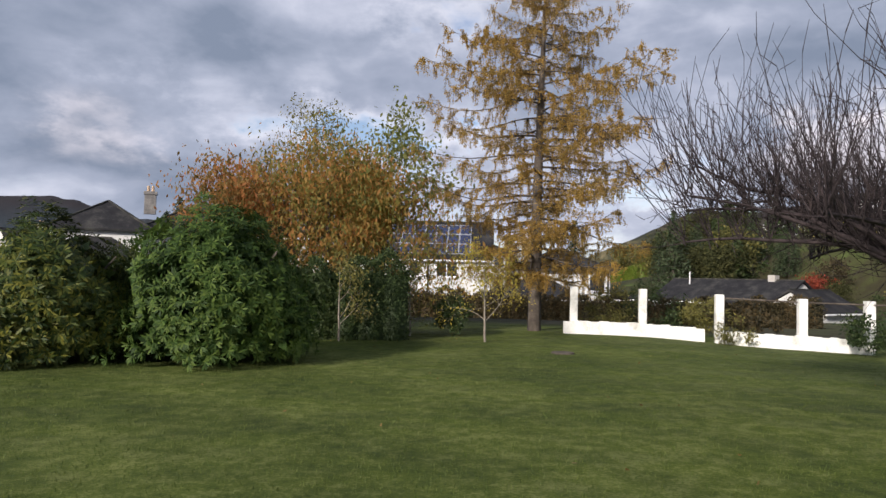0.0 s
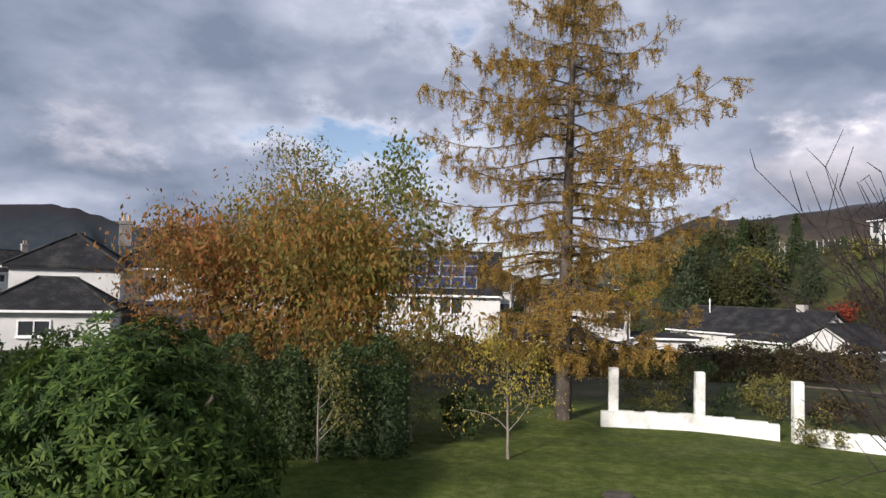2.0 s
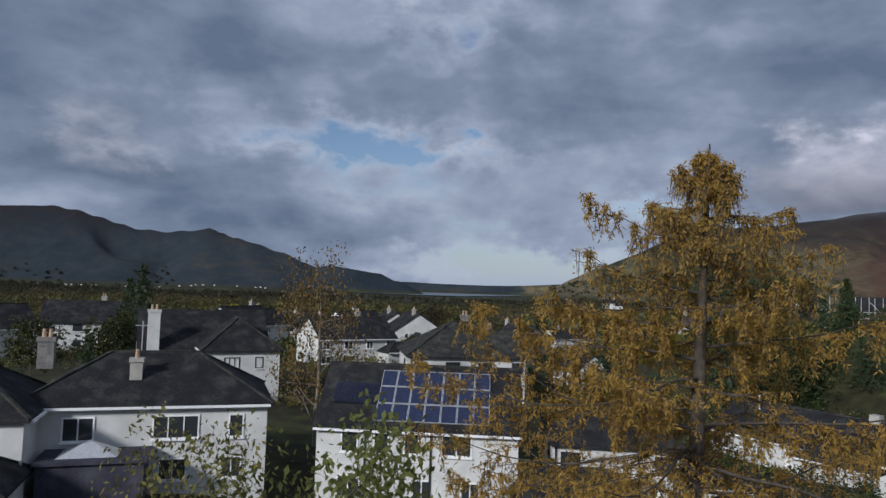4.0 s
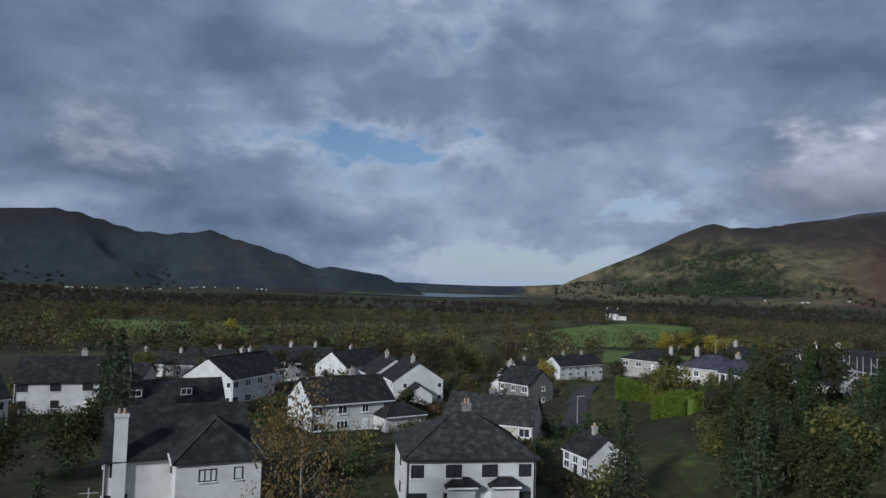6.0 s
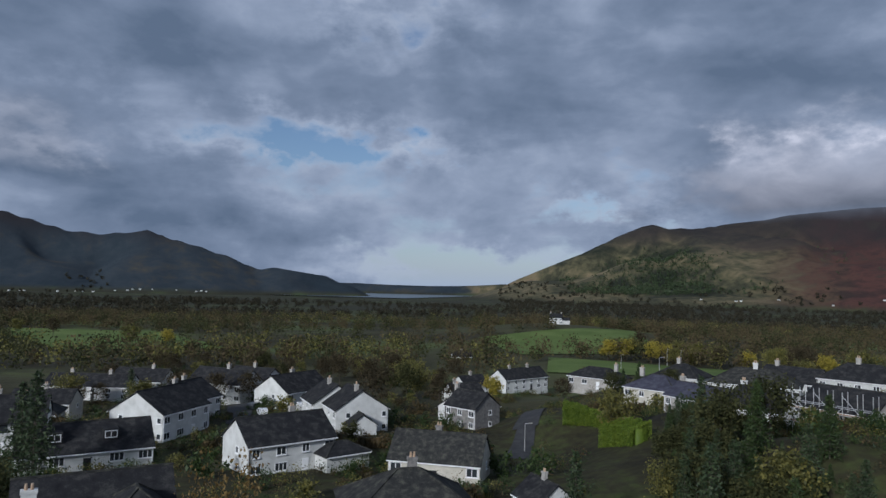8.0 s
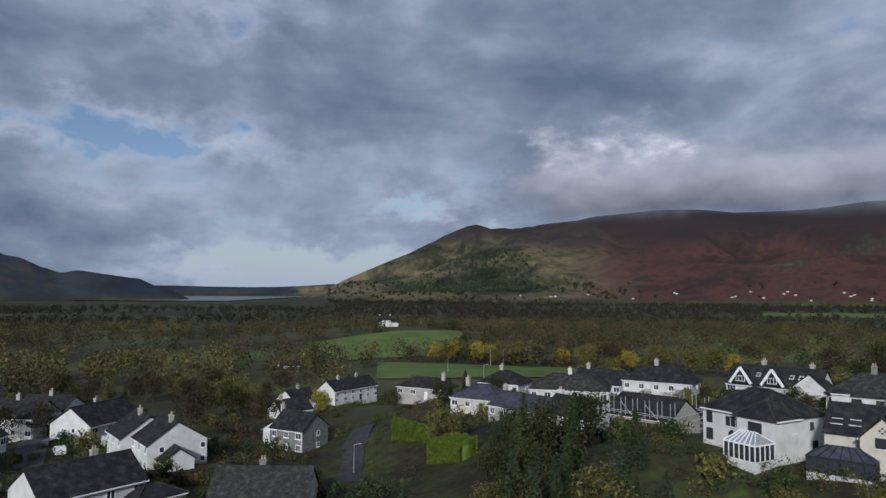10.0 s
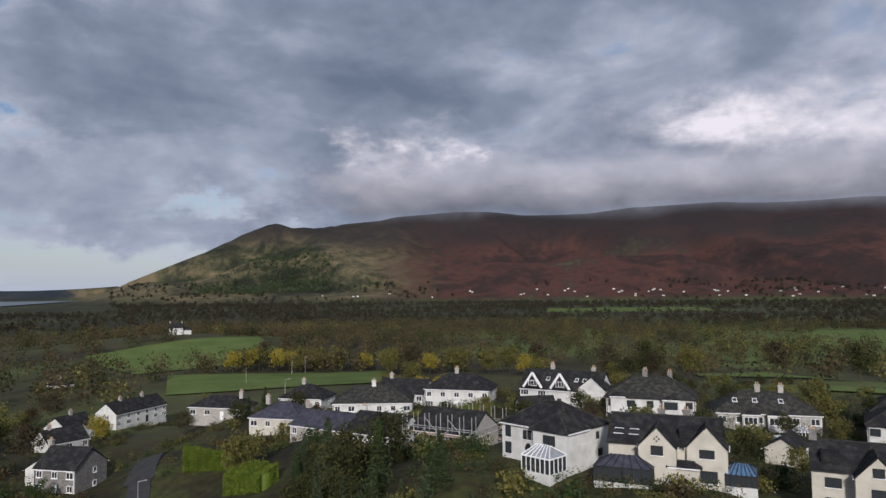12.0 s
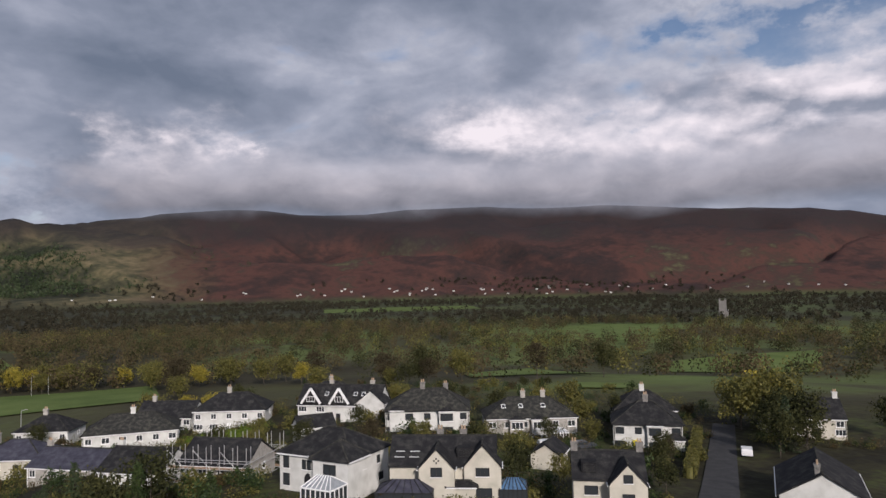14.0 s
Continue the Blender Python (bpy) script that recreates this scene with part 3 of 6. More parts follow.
def window_mesh(w, h, bars, dark):
    key = ("window", w, h, bars, dark)
    if key not in MESHES:
        bm = bmesh.new()
        t = 0.09
        cuts = [-w / 2, -w / 2 + t]
        for k in range(1, bars):
            cuts += [-w / 2 + w * k / bars - 0.035, -w / 2 + w * k / bars + 0.035]
        cuts += [w / 2 - t, w / 2]
        for i, (xa, xb) in enumerate(zip(cuts, cuts[1:])):
            box(bm, xa, xb, -0.07, 0.03, -h / 2, -h / 2 + t)
            box(bm, xa, xb, -0.07, 0.03, h / 2 - t, h / 2)
            if i % 2 == 0:
                box(bm, xa, xb, -0.07, 0.03, -h / 2 + t, h / 2 - t)
        bmesh.ops.remove_doubles(bm, verts=bm.verts, dist=0.001)
        me = bpy.data.meshes.new("window")
        bm.to_mesh(me)
        bm.free()
        me.materials.append(TRIMD if dark else TRIMW)
        bm = bmesh.new()
        box(bm, -w / 2 + t, w / 2 - t, -0.02, 0.01, -h / 2 + t, h / 2 - t)
        pe = bpy.data.meshes.new("pane")
        bm.to_mesh(pe)
        bm.free()
        pe.materials.append(GLASS)
        bm = bmesh.new()
        box(bm, -w / 2 - 0.06, w / 2 + 0.06, -0.16, 0.0, -h / 2 - 0.09, -h / 2 - 0.002)
        se = bpy.data.meshes.new("sill")
        bm.to_mesh(se)
        bm.free()
        se.materials.append(TRIMW)
        MESHES[key] = me, pe, se
    return MESHES[key]


def add_window(house, m, w=1.5, h=1.2, bars=2, dark=False):
    me, pe, se = window_mesh(w, h, bars, dark)
    win = child("window", me, None, house, m)
    child("pane", pe, None, win)
    child("sill", se, None, win)
    return win


def side_pose(L, W, side, u, z, out=0.0):
    """A pose on a wall: front is -y, back +y, left -x, right +x; u runs along the wall."""
    if side == "front":
        return pose(u, -W / 2 - out, z)
    if side == "back":
        return pose(-u, W / 2 + out, z, 0, 0, 180)
    if side == "left":
        return pose(-L / 2 - out, -u, z, 0, 0, -90)
    return pose(L / 2 + out, u, z, 0, 0, 90)


def add_block(house, L, W, eave, ridge, roof="gable", wall=None, tiles=None, off=(0, 0), turn=0, base=-1.6, over=0.35, fascia=None):
    """One block of a house: walls and roof. The ridge runs along x."""
    wall, tiles = wall or WHITE, tiles or SLATE
    m = pose(off[0], off[1], 0, 0, 0, turn)
    bm = bmesh.new()
    if roof == "gable":
        prism(bm, [(-W / 2, base), (W / 2, base), (W / 2, eave), (0, ridge - 0.12), (-W / 2, eave)], -L / 2, L / 2)
    else:
        box(bm, -L / 2, L / 2, -W / 2, W / 2, base, eave)
    bm.transform(m)
    part("wall", bm, wall, house)
    bm = bmesh.new()
    slope = (ridge - eave) / (W / 2)
    if roof == "gable":
        e = W / 2 + over
        ze = eave - over * slope
        t = 0.2
        prism(bm, [(-e, ze), (0, ridge), (e, ze), (e, ze + t), (0, ridge + t), (-e, ze + t)], -L / 2 - 0.2, L / 2 + 0.2)
    else:
        a, b = L / 2 + over, W / 2 + over
        k = max(0.15, L / 2 - W / 2) if roof == "hip" else max(0.15, L / 2 - 1.4)
        z0, z1 = eave - 0.02, eave + 0.14
        lo = [bm.verts.new((x, y, z0)) for x, y in ((-a, -b), (a, -b), (a, b), (-a, b))]
        hi = [bm.verts.new((x, y, z1)) for x, y in ((-a, -b), (a, -b), (a, b), (-a, b))]
        r0, r1 = bm.verts.new((-k, 0, ridge + 0.15)), bm.verts.new((k, 0, ridge + 0.15))
        bm.faces.new(lo[::-1])
        for i in range(4):
            bm.faces.new((lo[i], lo[(i + 1) % 4], hi[(i + 1) % 4], hi[i]))
        bm.faces.new((hi[0], hi[1], r1, r0))
        bm.faces.new((hi[2], hi[3], r0, r1))
        bm.faces.new((hi[1], hi[2], r1))
        bm.faces.new((hi[3], hi[0], r0))
    bm.transform(m)
    rf = part("roof", bm, tiles, house)
    bm = bmesh.new()
    if roof == "gable":
        box(bm, -L / 2 - 0.22, L / 2 + 0.22, -0.12, 0.12, ridge + 0.12, ridge + 0.27)
    else:
        box(bm, -k, k, -0.12, 0.12, ridge + 0.06, ridge + 0.22)
        for sx in (-1, 1):
            for sy in (-1, 1):
                p, q2 = Vector((sx * a, sy * b, z1)), Vector((sx * k, 0, ridge + 0.15))
                d = q2 - p
                mm = Matrix.Translation((p + q2) / 2) @ d.to_track_quat("X", "Z").to_matrix().to_4x4()
                box(bm, -d.length / 2, d.length / 2, -0.1, 0.1, -0.03, 0.09, mm)
    bm.transform(m)
    child_me = bpy.data.meshes.new("ridge_tiles")
    bm.to_mesh(child_me)
    bm.free()
    child("ridge_tiles", child_me, MOSSY, rf)
    # gutters along the eaves
    ye = W / 2 + over + 0.05
    zg = (eave - over * slope + 0.03) if roof == "gable" else eave + 0.02
    for s in (-1, 1):
        bm = bmesh.new()
        box(bm, -L / 2 - 0.15, L / 2 + 0.15, s * ye - 0.07, s * ye + 0.07, zg - 0.08, zg + 0.06)
        bm.transform(m)
        part("gutter", bm, fascia or TRIMW, house)
    return m


def add_chimney(house, x, y, z0, z1, w=0.9, d=0.6, pots=2, material=None, fat_top=True):
    bm = bmesh.new()
    box(bm, x - w / 2, x + w / 2, y - d / 2, y + d / 2, z0, z1 - 0.25)
    box(bm, x - w / 2 - 0.07, x + w / 2 + 0.07, y - d / 2 - 0.07, y + d / 2 + 0.07, z1 - 0.25, z1)
    st = part("chimney", bm, material or GREYWALL, house)
    for i in range(pots):
        px = x + (i - (pots - 1) / 2) * w * 0.8 / max(1, pots)
        bm = bmesh.new()
        bmesh.ops.create_cone(bm, cap_ends=True, segments=8, radius1=0.13, radius2=0.1, depth=0.5, matrix=pose(px, y, z1 + 0.25))
        part("chimney_pot", bm, CLAY, st)


def house(name, x, y, ang, label, L=12.0, W=8.0, eave=5.0, ridge=7.6, roof="gable", wall=None, tiles=None, front=3, rows=2, ends=1, chim=((0.0, 0.0),), z=None, category="house", dark=False, door=True, group="houses of the village", pots=2, back=True, cmat=None):
    """A house on the ground: x, y and the angle of its ridge. front: windows in a row on the long sides; rows: storeys."""
    zb = gz(x, y) if z is None else z
    if front >= 3 and rows == 2:
        W, eave, ridge = W * 1.12, eave - 0.2, ridge + 0.35
    h = empty(name, pose(x, y, zb, 0, 0, ang), label, category, group)
    add_block(h, L, W, eave, ridge, roof, wall, tiles, fascia=TRIMD if dark else TRIMW)
    rng = random.Random(int(x * 13 + y * 7))
    for r in range(rows):
        zc = (eave - 1.05) if r == rows - 1 else 1.35
        for i in range(front):
            u = (i - (front - 1) / 2) * (L - 2.2) / max(1, front - 1) if front > 1 else 0
            if door and r == 0 and i == front // 2:
                bm = bmesh.new()
                box(bm, u - 0.48, u + 0.48, -W / 2 - 0.06, -W / 2 + 0.02, 0, 2.05)
                dd = part("door", bm, TRIMD if rng.random() < 0.5 else TRIMW, h)
                bm = bmesh.new()
                box(bm, u + 0.3, u + 0.38, -W / 2 - 0.11, -W / 2 - 0.062, 0.98, 1.06)
                part("handle", bm, ALU, dd)
                continue
            w = rng.choice((1.2, 1.6, 1.9)) if r == 0 else rng.choice((1.2, 1.5))
            add_window(h, side_pose(L, W, "front", u, zc), w, 1.2, 3 if w > 1.7 else 2, dark)
            if back:
                add_window(h, side_pose(L, W, "back", u, zc), 1.2, 1.1, 2, dark)
        for i in range(ends):
            u = (i - (ends - 1) / 2) * (W - 3)
            for s in ("left", "right"):
                add_window(h, side_pose(L, W, s, u + 0.8, zc), 0.9, 1.0, 1, dark)
    if rows and front > 1:
        for u in (-L / 2 + 0.18, L / 2 - 0.18):
            bm = bmesh.new()
            box(bm, u - 0.05, u + 0.05, -W / 2 - 0.13, -W / 2 - 0.02, -0.6, eave - 0.1)
            part("drainpipe", bm, TRIMD if dark or rng.random() < 0.5 else TRIMW, h)
    for cx, cy in chim:
        zr = ridge - abs(cy) * (ridge - eave) / (W / 2)
        add_chimney(h, cx, cy, zr - 0.6, max(zr + 1.3, ridge + 0.9), pots=pots, material=cmat)
    return h


def add_bay(hs, u, W, eave, w=2.6, d=1.1, wall=None, dark=False, storeys=2):
    """A projecting bay with its own small hipped roof, glazed on each storey."""
    top = eave if storeys == 2 else 2.5
    add_block(hs, w, d * 2, top - 0.05, top + 0.55, "hip", wall=wall, off=(u, -W / 2), over=0.18)
    for k in range(storeys):
        add_window(hs, pose(u, -W / 2 - d - 0.01, 1.35 + k * (top - 2.4)), w - 0.5, 1.35, 3, dark)


def add_roof_light(hs, u, v, W, eave, ridge, w=0.8, h=1.0):
    """A roof window lying in the front slope; v: how far up the slope it sits."""
    sl_ = math.atan2(ridge - eave, W / 2)
    p = Vector((u, -W / 2 + v * W / 2, eave + v * (ridge - eave))) + Vector((0, -math.sin(sl_), math.cos(sl_))) * 0.26
    add_window(hs, Matrix.Translation(p) @ Matrix.Rotation(sl_ - math.pi / 2, 4, "X"), w, h, 1, False)


# houses on the slope below the garden ------------------------------------
# long white house with the hipped roof beside the cherry trees
lh = house("house", -23.6, 61.1, 26, "white rendered house with hipped slate roof and stone chimney", 13.6, 8.5, 4.95, 7.6, "hip", front=0, rows=0, ends=0, chim=((-6.2, -0.4),), z=0.0, door=False, pots=2, cmat=STONE)
add_block(lh, 7.0, 5.0, 2.2, 4.1, "hip", off=(-9.0, -9.6))
add_window(lh, pose(-9.6, -12.11, 1.2), 1.8, 1.0)
add_block(lh, 8.5, 6.6, 4.85, 7.2, "hip", off=(-8.9, -3.2), turn=90)
for u, w, bars in ((-3.6, 1.7, 2), (1.6, 2.6, 3), (5.0, 0.9, 1)):
    add_window(lh, side_pose(13.6, 8.5, "front", u, 3.75), w, 1.4, bars)
add_window(lh, pose(-8.9, -7.47, 3.7), 1.5, 1.3, 2)
for u, w in ((-4.4, 1.2), (1.5, 1.6), (4.8, 1.2)):
    add_window(lh, side_pose(13.6, 8.5, "front", u, 1.3), w, 1.3, 2)
add_chimney(lh, -0.9, -2.3, 5.4, 7.6, 0.7, 0.5, 1, GREYWALL)
bm = bmesh.new()
box(bm, -1.05, -0.99, 1.4, 1.46, 7.2, 9.6)
box(bm, -1.5, -0.5, 1.41, 1.45, 9.3, 9.34)
part("aerial", bm, ALU, lh)
bm = bmesh.new()
box(bm, -5.0, 0.2, -7.2, -4.26, -1, 2.5)
box(bm, -5.2, 0.4, -7.4, -4.26, 2.5, 2.7)
ext = part("flat_roof_extension", bm, SLATE_B, lh)
bm = bmesh.new()
vs = [bm.verts.new(v) for v in ((-4.2, -6.8, 2.72), (-1.2, -6.8, 2.72), (-1.2, -4.8, 2.72), (-4.2, -4.8, 2.72), (-2.7, -5.8, 3.5))]
for a, b in ((0, 1), (1, 2), (2, 3), (3, 0)):
    bm.faces.new((vs[a], vs[b], vs[4]))
child_me = bpy.data.meshes.new("roof_lantern")
bm.to_mesh(child_me)
bm.free()
child("roof_lantern", child_me, ALU, ext)

# house with solar panels
sh = house("house", -6.9, 66.3, 4, "white rendered house with solar panels on its slate roof", 12.6, 8.4, 5.1, 8.3, "gable", front=0, rows=0, ends=1, chim=(), z=-1.4, door=False)
sl = math.atan2(3.2, 4.2)
up = Vector((0, math.cos(sl), math.sin(sl)))
nrm_s = Vector((0, -math.sin(sl), math.cos(sl)))
cell_bm = bmesh.new()
box(cell_bm, -0.47, 0.47, -0.70, 0.70, 0.0, 0.04)
cell_me = bpy.data.meshes.new("cell_sheet")
cell_bm.to_mesh(cell_me)
cell_bm.free()
cell_me.materials.append(PANEL)
fr_bm = bmesh.new()
for a in ((-0.5, -0.46, -0.73, 0.73), (0.46, 0.5, -0.73, 0.73), (-0.46, 0.46, -0.73, -0.69), (-0.46, 0.46, 0.69, 0.73)):
    box(fr_bm, *a, -0.01, 0.06)
fr_me = bpy.data.meshes.new("solar_panel")
fr_bm.to_mesh(fr_me)
fr_bm.free()
fr_me.materials.append(ALU)
for r in range(3):
    for c in range(7):
        s = 0.95 + r * 1.5
        p = Vector((-2.2 + c * 1.03, -4.2, 5.1)) + up * s + nrm_s * 0.24
        mm = Matrix.Translation(p) @ Matrix.Rotation(sl, 4, "X")
        pn = child("solar_panel", fr_me, None, sh, mm)
        child("cell_sheet", cell_me, None, pn)
for c in range(20):
    bm = bmesh.new()
    p0 = Vector((-5.6 + c * 0.145, -4.2, 5.1)) + up * 1.6 + nrm_s * 0.3
    p1 = p0 + up * 1.8
    v, f = tubes([(p0, p1, 0.045, 0.045)], 6)
    bm.free()
    child("collector_tube", np_mesh("collector_tube", v, f), PANEL, sh)
for u, w in ((-4.2, 1.1), (-2.2, 1.0), (-0.3, 1.0), (2.5, 1.9)):
    add_window(sh, side_pose(12.6, 8.4, "front", u, 4.1), w, 1.3, 1 if w < 1.5 else 2)
for u, w in ((-4.2, 1.5), (0.4, 1.1), (3.4, 1.2)):
    add_window(sh, side_pose(12.6, 8.4, "front", u, 1.3), w, 1.3, 2)
for u in (-3.2, 0.9):
    bm = bmesh.new()
    box(bm, u - 0.05, u + 0.05, -4.32, -4.2, -0.5, 4.8)
    part("drainpipe", bm, TRIMD, sh)
bm = bmesh.new()
box(bm, 4.6, 4.66, 1.2, 1.26, 6.8, 9.4)
part("aerial", bm, ALU, sh)

# neighbour behind the larch
nb = house("house", 5.6, 68.0, 3, "white two-storey house with low hipped slate roof", 8.0, 7.5, 4.7, 6.6, "hip", front=2, rows=2, chim=(), z=-1.85, dark=True)
add_block(nb, 7.5, 4.5, 2.2, 3.6, "hip", off=(-2.6, -5.6), tiles=SLATE)
add_block(nb, 5.5, 4, 2.3, 2.5, "hip", off=(6.4, -1.2))

# bungalow beyond the white wall
bu = house("bungalow", 25.6, 85.4, -50, "white bungalow with long dark slate roof and gabled porch wing", 16, 8.6, 2.6, 4.9, "gable", front=3, rows=1, chim=(), z=-2.5, category="bungalow")
add_block(bu, 6.5, 6.0, 2.2, 4.0, "gable", off=(11.4, -4.6), turn=90, fascia=TRIMW)
add_window(bu, pose(11.4, -7.87, 1.2), 1.8, 1.2, 3)
add_block(bu, 6.0, 2.4, 2.1, 2.7, "hip", off=(4.4, -5.2))
bm = bmesh.new()
box(bm, -5.0, -4.9, -1.3, -1.2, 4.0, 5.9)
part("vent_pipe", bm, TRIMW, bu)
bm = bmesh.new()
box(bm, 4.4, 5.2, -0.4, 0.4, 4.6, 5.6)
part("chimney", bm, GREYWALL, bu)

# village street, west side ------------------------------------------------
h1 = house("house", -7.9, 97.0, 17, "white semi-detached house with mossy hipped slate roof", 12.6, 9.4, 5.2, 8.0, "hip", tiles=MOSSY, front=4, rows=2, chim=((0.6, 1.2),), z=0.2, dark=True, cmat=STONE)
add_block(h1, 2.6, 1.4, 2.6, 3.2, "hip", off=(-1.0, -5.2))
add_block(h1, 2.6, 1.4, 2.6, 3.2, "hip", off=(3.2, -5.2))
h12 = house("house", -35.0, 89.5, 33, "white house with tall white chimney and hipped front wing", 12.5, 8.0, 5.3, 8.3, "gable", front=3, rows=2, chim=(), z=0.4, dark=True)
add_block(h12, 8.5, 7.2, 5.2, 8.2, "hip", off=(3.0, -4.4), turn=90)
add_window(h12, pose(2.0, -8.62, 4.1), 1.5, 1.1, 3, True)
add_window(h12, pose(4.6, -8.62, 4.1), 0.8, 1.1, 1, True)
add_chimney(h12, -5.0, -4.6, 0, 9.0, 1.1, 0.7, 2, WHITE)
h2 = house("bungalow", -6.6, 127.5, -10, "rendered bungalow with mossy slate roof", 12.8, 8.0, 3.2, 6.3, "gable", tiles=MOSSY, wall=CREAM, front=3, rows=1, chim=((-0.4, 0.6),), z=-0.4, category="bungalow", cmat=STONE)
g1 = house("house", -25.0, 160.0, 118, "white gabled house with dark slate roof", 9.5, 8.8, 4.9, 7.6, "gable", front=3, rows=2, ends=2, chim=((-2.5, 0.5),), z=-.9)
add_block(g1, 3.0, 5.0, 2.4, 4.2, "gable", off=(-6.6, 0.8), turn=0)
house("house", -31.0, 167.0, 118, "white gabled house with dark slate roof", 9.5, 8.6, 4.9, 7.6, "gable", front=3, rows=2, chim=((0.0, 0.5),), z=-1.1)
house("house", -44.0, 186.0, 62, "white gabled house beside the cul-de-sac", 14.0, 9.0, 4.9, 7.6, "gable", front=4, rows=2, chim=((0.0, 0.5),), z=-2.0)
house("house", -67.0, 205.0, -20, "white terraced house with dark slate roof", 17, 8.0, 4.8, 7.4, "gable", front=5, rows=2, chim=((1.0, 0.0),), z=-3.6)
house("house", -63.0, 216.0, -20, "white house with plain slate roof", 13, 8.0, 4.8, 7.2, "gable", front=3, rows=2, chim=((0, 0),), z=-4.2)
house("house", -57.5, 149.5, 78, "white house with broad gable and jettied upper floor", 13, 9.5, 5.2, 8.0, "gable", front=4, rows=2, ends=2, chim=((4.0, 0.4),), z=-.9)
house("house", -60.5, 166.0, 78, "white gabled house with slate roof", 10, 8.8, 5.0, 7.6, "gable", front=3, rows=2, chim=((0, .4),), z=-1.6)
house("house", -112.0, 222.0, 3, "long white row of cottages with slate roof", 24, 7.6, 4.2, 6.6, "gable", front=6, rows=2, chim=((-6, 0), (5, 0)), z=-7.6)
house("house", -104.0, 236.0, -6, "white house with roof lights in dark slates", 17, 8.0, 4.6, 7.2, "gable", front=4, rows=2, chim=((3, 0),), z=-8.0)
house("house", -76.0, 131.5, 28, "white two-storey house with wide windows", 16, 8.0, 5.2, 7.9, "gable", front=4, rows=2, chim=((1.0, 0.4),), z=-.2, dark=True)
d11 = house("bungalow", -57.2, 125.5, 36, "white dormer bungalow with dark slate roof", 17, 8.6, 2.9, 6.1, "gable", front=5, rows=1, chim=(), z=-.2, category="bungalow")
for u in (-4.0, 3.0):
    bm = bmesh.new()
    box(bm, u - 1.0, u + 1.0, -3.2, -0.6, 4.0, 5.5)
    dm = part("dormer", bm, SLATE, d11)
    child("window", window_mesh(1.6, 1.0, 2, False)[0], None, dm, pose(u, -3.22, 4.8))
house("house", -78.0, 108.0, 60, "white gabled house with dark slates", 12, 8.0, 5.0, 7.6, "gable", front=3, rows=2, chim=((0, 0),), z=0)
h3 = house("house", -30.5, 130.5, 42, "white house with slate roof and single-storey extension", 13.5, 8.2, 4.8, 7.3, "gable", front=4, rows=2, ends=1, chim=((2, 0.4),), z=-.6)
add_block(h3, 7.0, 5.0, 2.5, 3.9, "hip", off=(7.0, -5.5))
house("bungalow", -93.0, 165.0, 20, "low house with dark hipped roof", 13, 8.0, 3.0, 5.8, "hip", wall=GREYWALL, front=3, rows=1, chim=((0, 0),), z=-4, category="bungalow")
house("bungalow", -105.0, 190.0, 10, "low house with pale gable and dark roof", 14, 8.0, 3.0, 5.8, "gable", wall=CREAM, front=3, rows=1, chim=((0, 0),), z=-6, category="bungalow")
con = house("house", 6.4, 110.0, -60, "white house with dark slate roof among conifers", 7.5, 6.5, 3.8, 5.8, "gable", front=3, rows=2, chim=((0, 0),), z=0)

# lane side, middle --------------------------------------------------------
c1 = house("house", -3.0, 177.0, -40, "old stone house with white gable and slate roof", 8.5, 7.0, 4.9, 7.2, "gable", wall=STONE, front=3, rows=2, chim=((-4.6, 0.2),), z=-3.0)
add_block(c1, 5.0, 5.0, 3.6, 5.2, "gable", wall=WHITE, off=(-6.0, 1.0), turn=90)
house("house", -6.5, 232.0, 30, "white cottage with slate roof beside the lane", 10, 7.0, 4.2, 6.4, "gable", front=3, rows=2, chim=((-3, 0),), z=-8.0)
house("house", 11.6, 272.0, 44, "long white row of cottages with dormers", 21, 7.2, 4.4, 6.8, "gable", front=6, rows=2, chim=((-5, 0), (4, 0)), z=-8.0)
house("house", -5.0, 254.0, 44, "white cottage with slate roof", 10, 7.0, 4.2, 6.4, "gable", front=3, rows=2, chim=((0, 0),), z=-8.4)
house("bungalow", 29.5, 214.0, -40, "low dark house with solar panels", 14, 8.0, 2.8, 5.2, "hip", wall=GREYWALL, front=4, rows=1, chim=((5, 0),), z=1.2, category="bungalow")
house("bungalow", 37.5, 184.0, -42, "bungalow with blue-grey hipped slate roof", 12, 9.0, 2.8, 5.6, "hip", tiles=SLATE_B, wall=CREAM, front=4, rows=1, chim=((-4, 0),), z=2.8, category="bungalow")
house("house", -12.0, 386.0, 10, "far white cottage at the wood's edge", 10, 6.0, 4.0, 6.0, "gable", front=3, rows=2, z=-12, chim=((0, 0),))
fm = house("farmhouse", 58.0, 603.0, -8, "white farmhouse on the green hill", 10, 8.0, 5.2, 8.0, "gable", front=3, rows=2, chim=((-4.4, 0), (4, 0)), category="farmhouse")
add_block(fm, 6, 6, 3.2, 5.2, "gable", off=(7.9, 0))

# upper street -------------------------------------------------------------
house("bungalow", 42.2, 165.5, -58, "buff rendered bungalow with blue-grey slate roof", 14, 8.6, 2.7, 5.0, "gable", wall=GREYWALL, tiles=SLATE_B, front=4, rows=1, chim=((-6.4, 0.2),), z=3.7, category="bungalow")
bc = house("bungalow", 46.5, 148.5, -58, "white bungalow with wide dark roof and glazed gable", 11, 9.0, 2.7, 5.4, "gable", front=3, rows=1, ends=1, chim=((-5.0, 0.6),), z=5.2, category="bungalow", cmat=WHITE)
add_window(bc, side_pose(11, 9, "right", 0.0, 3.4), 1.8, 0.9, 2)
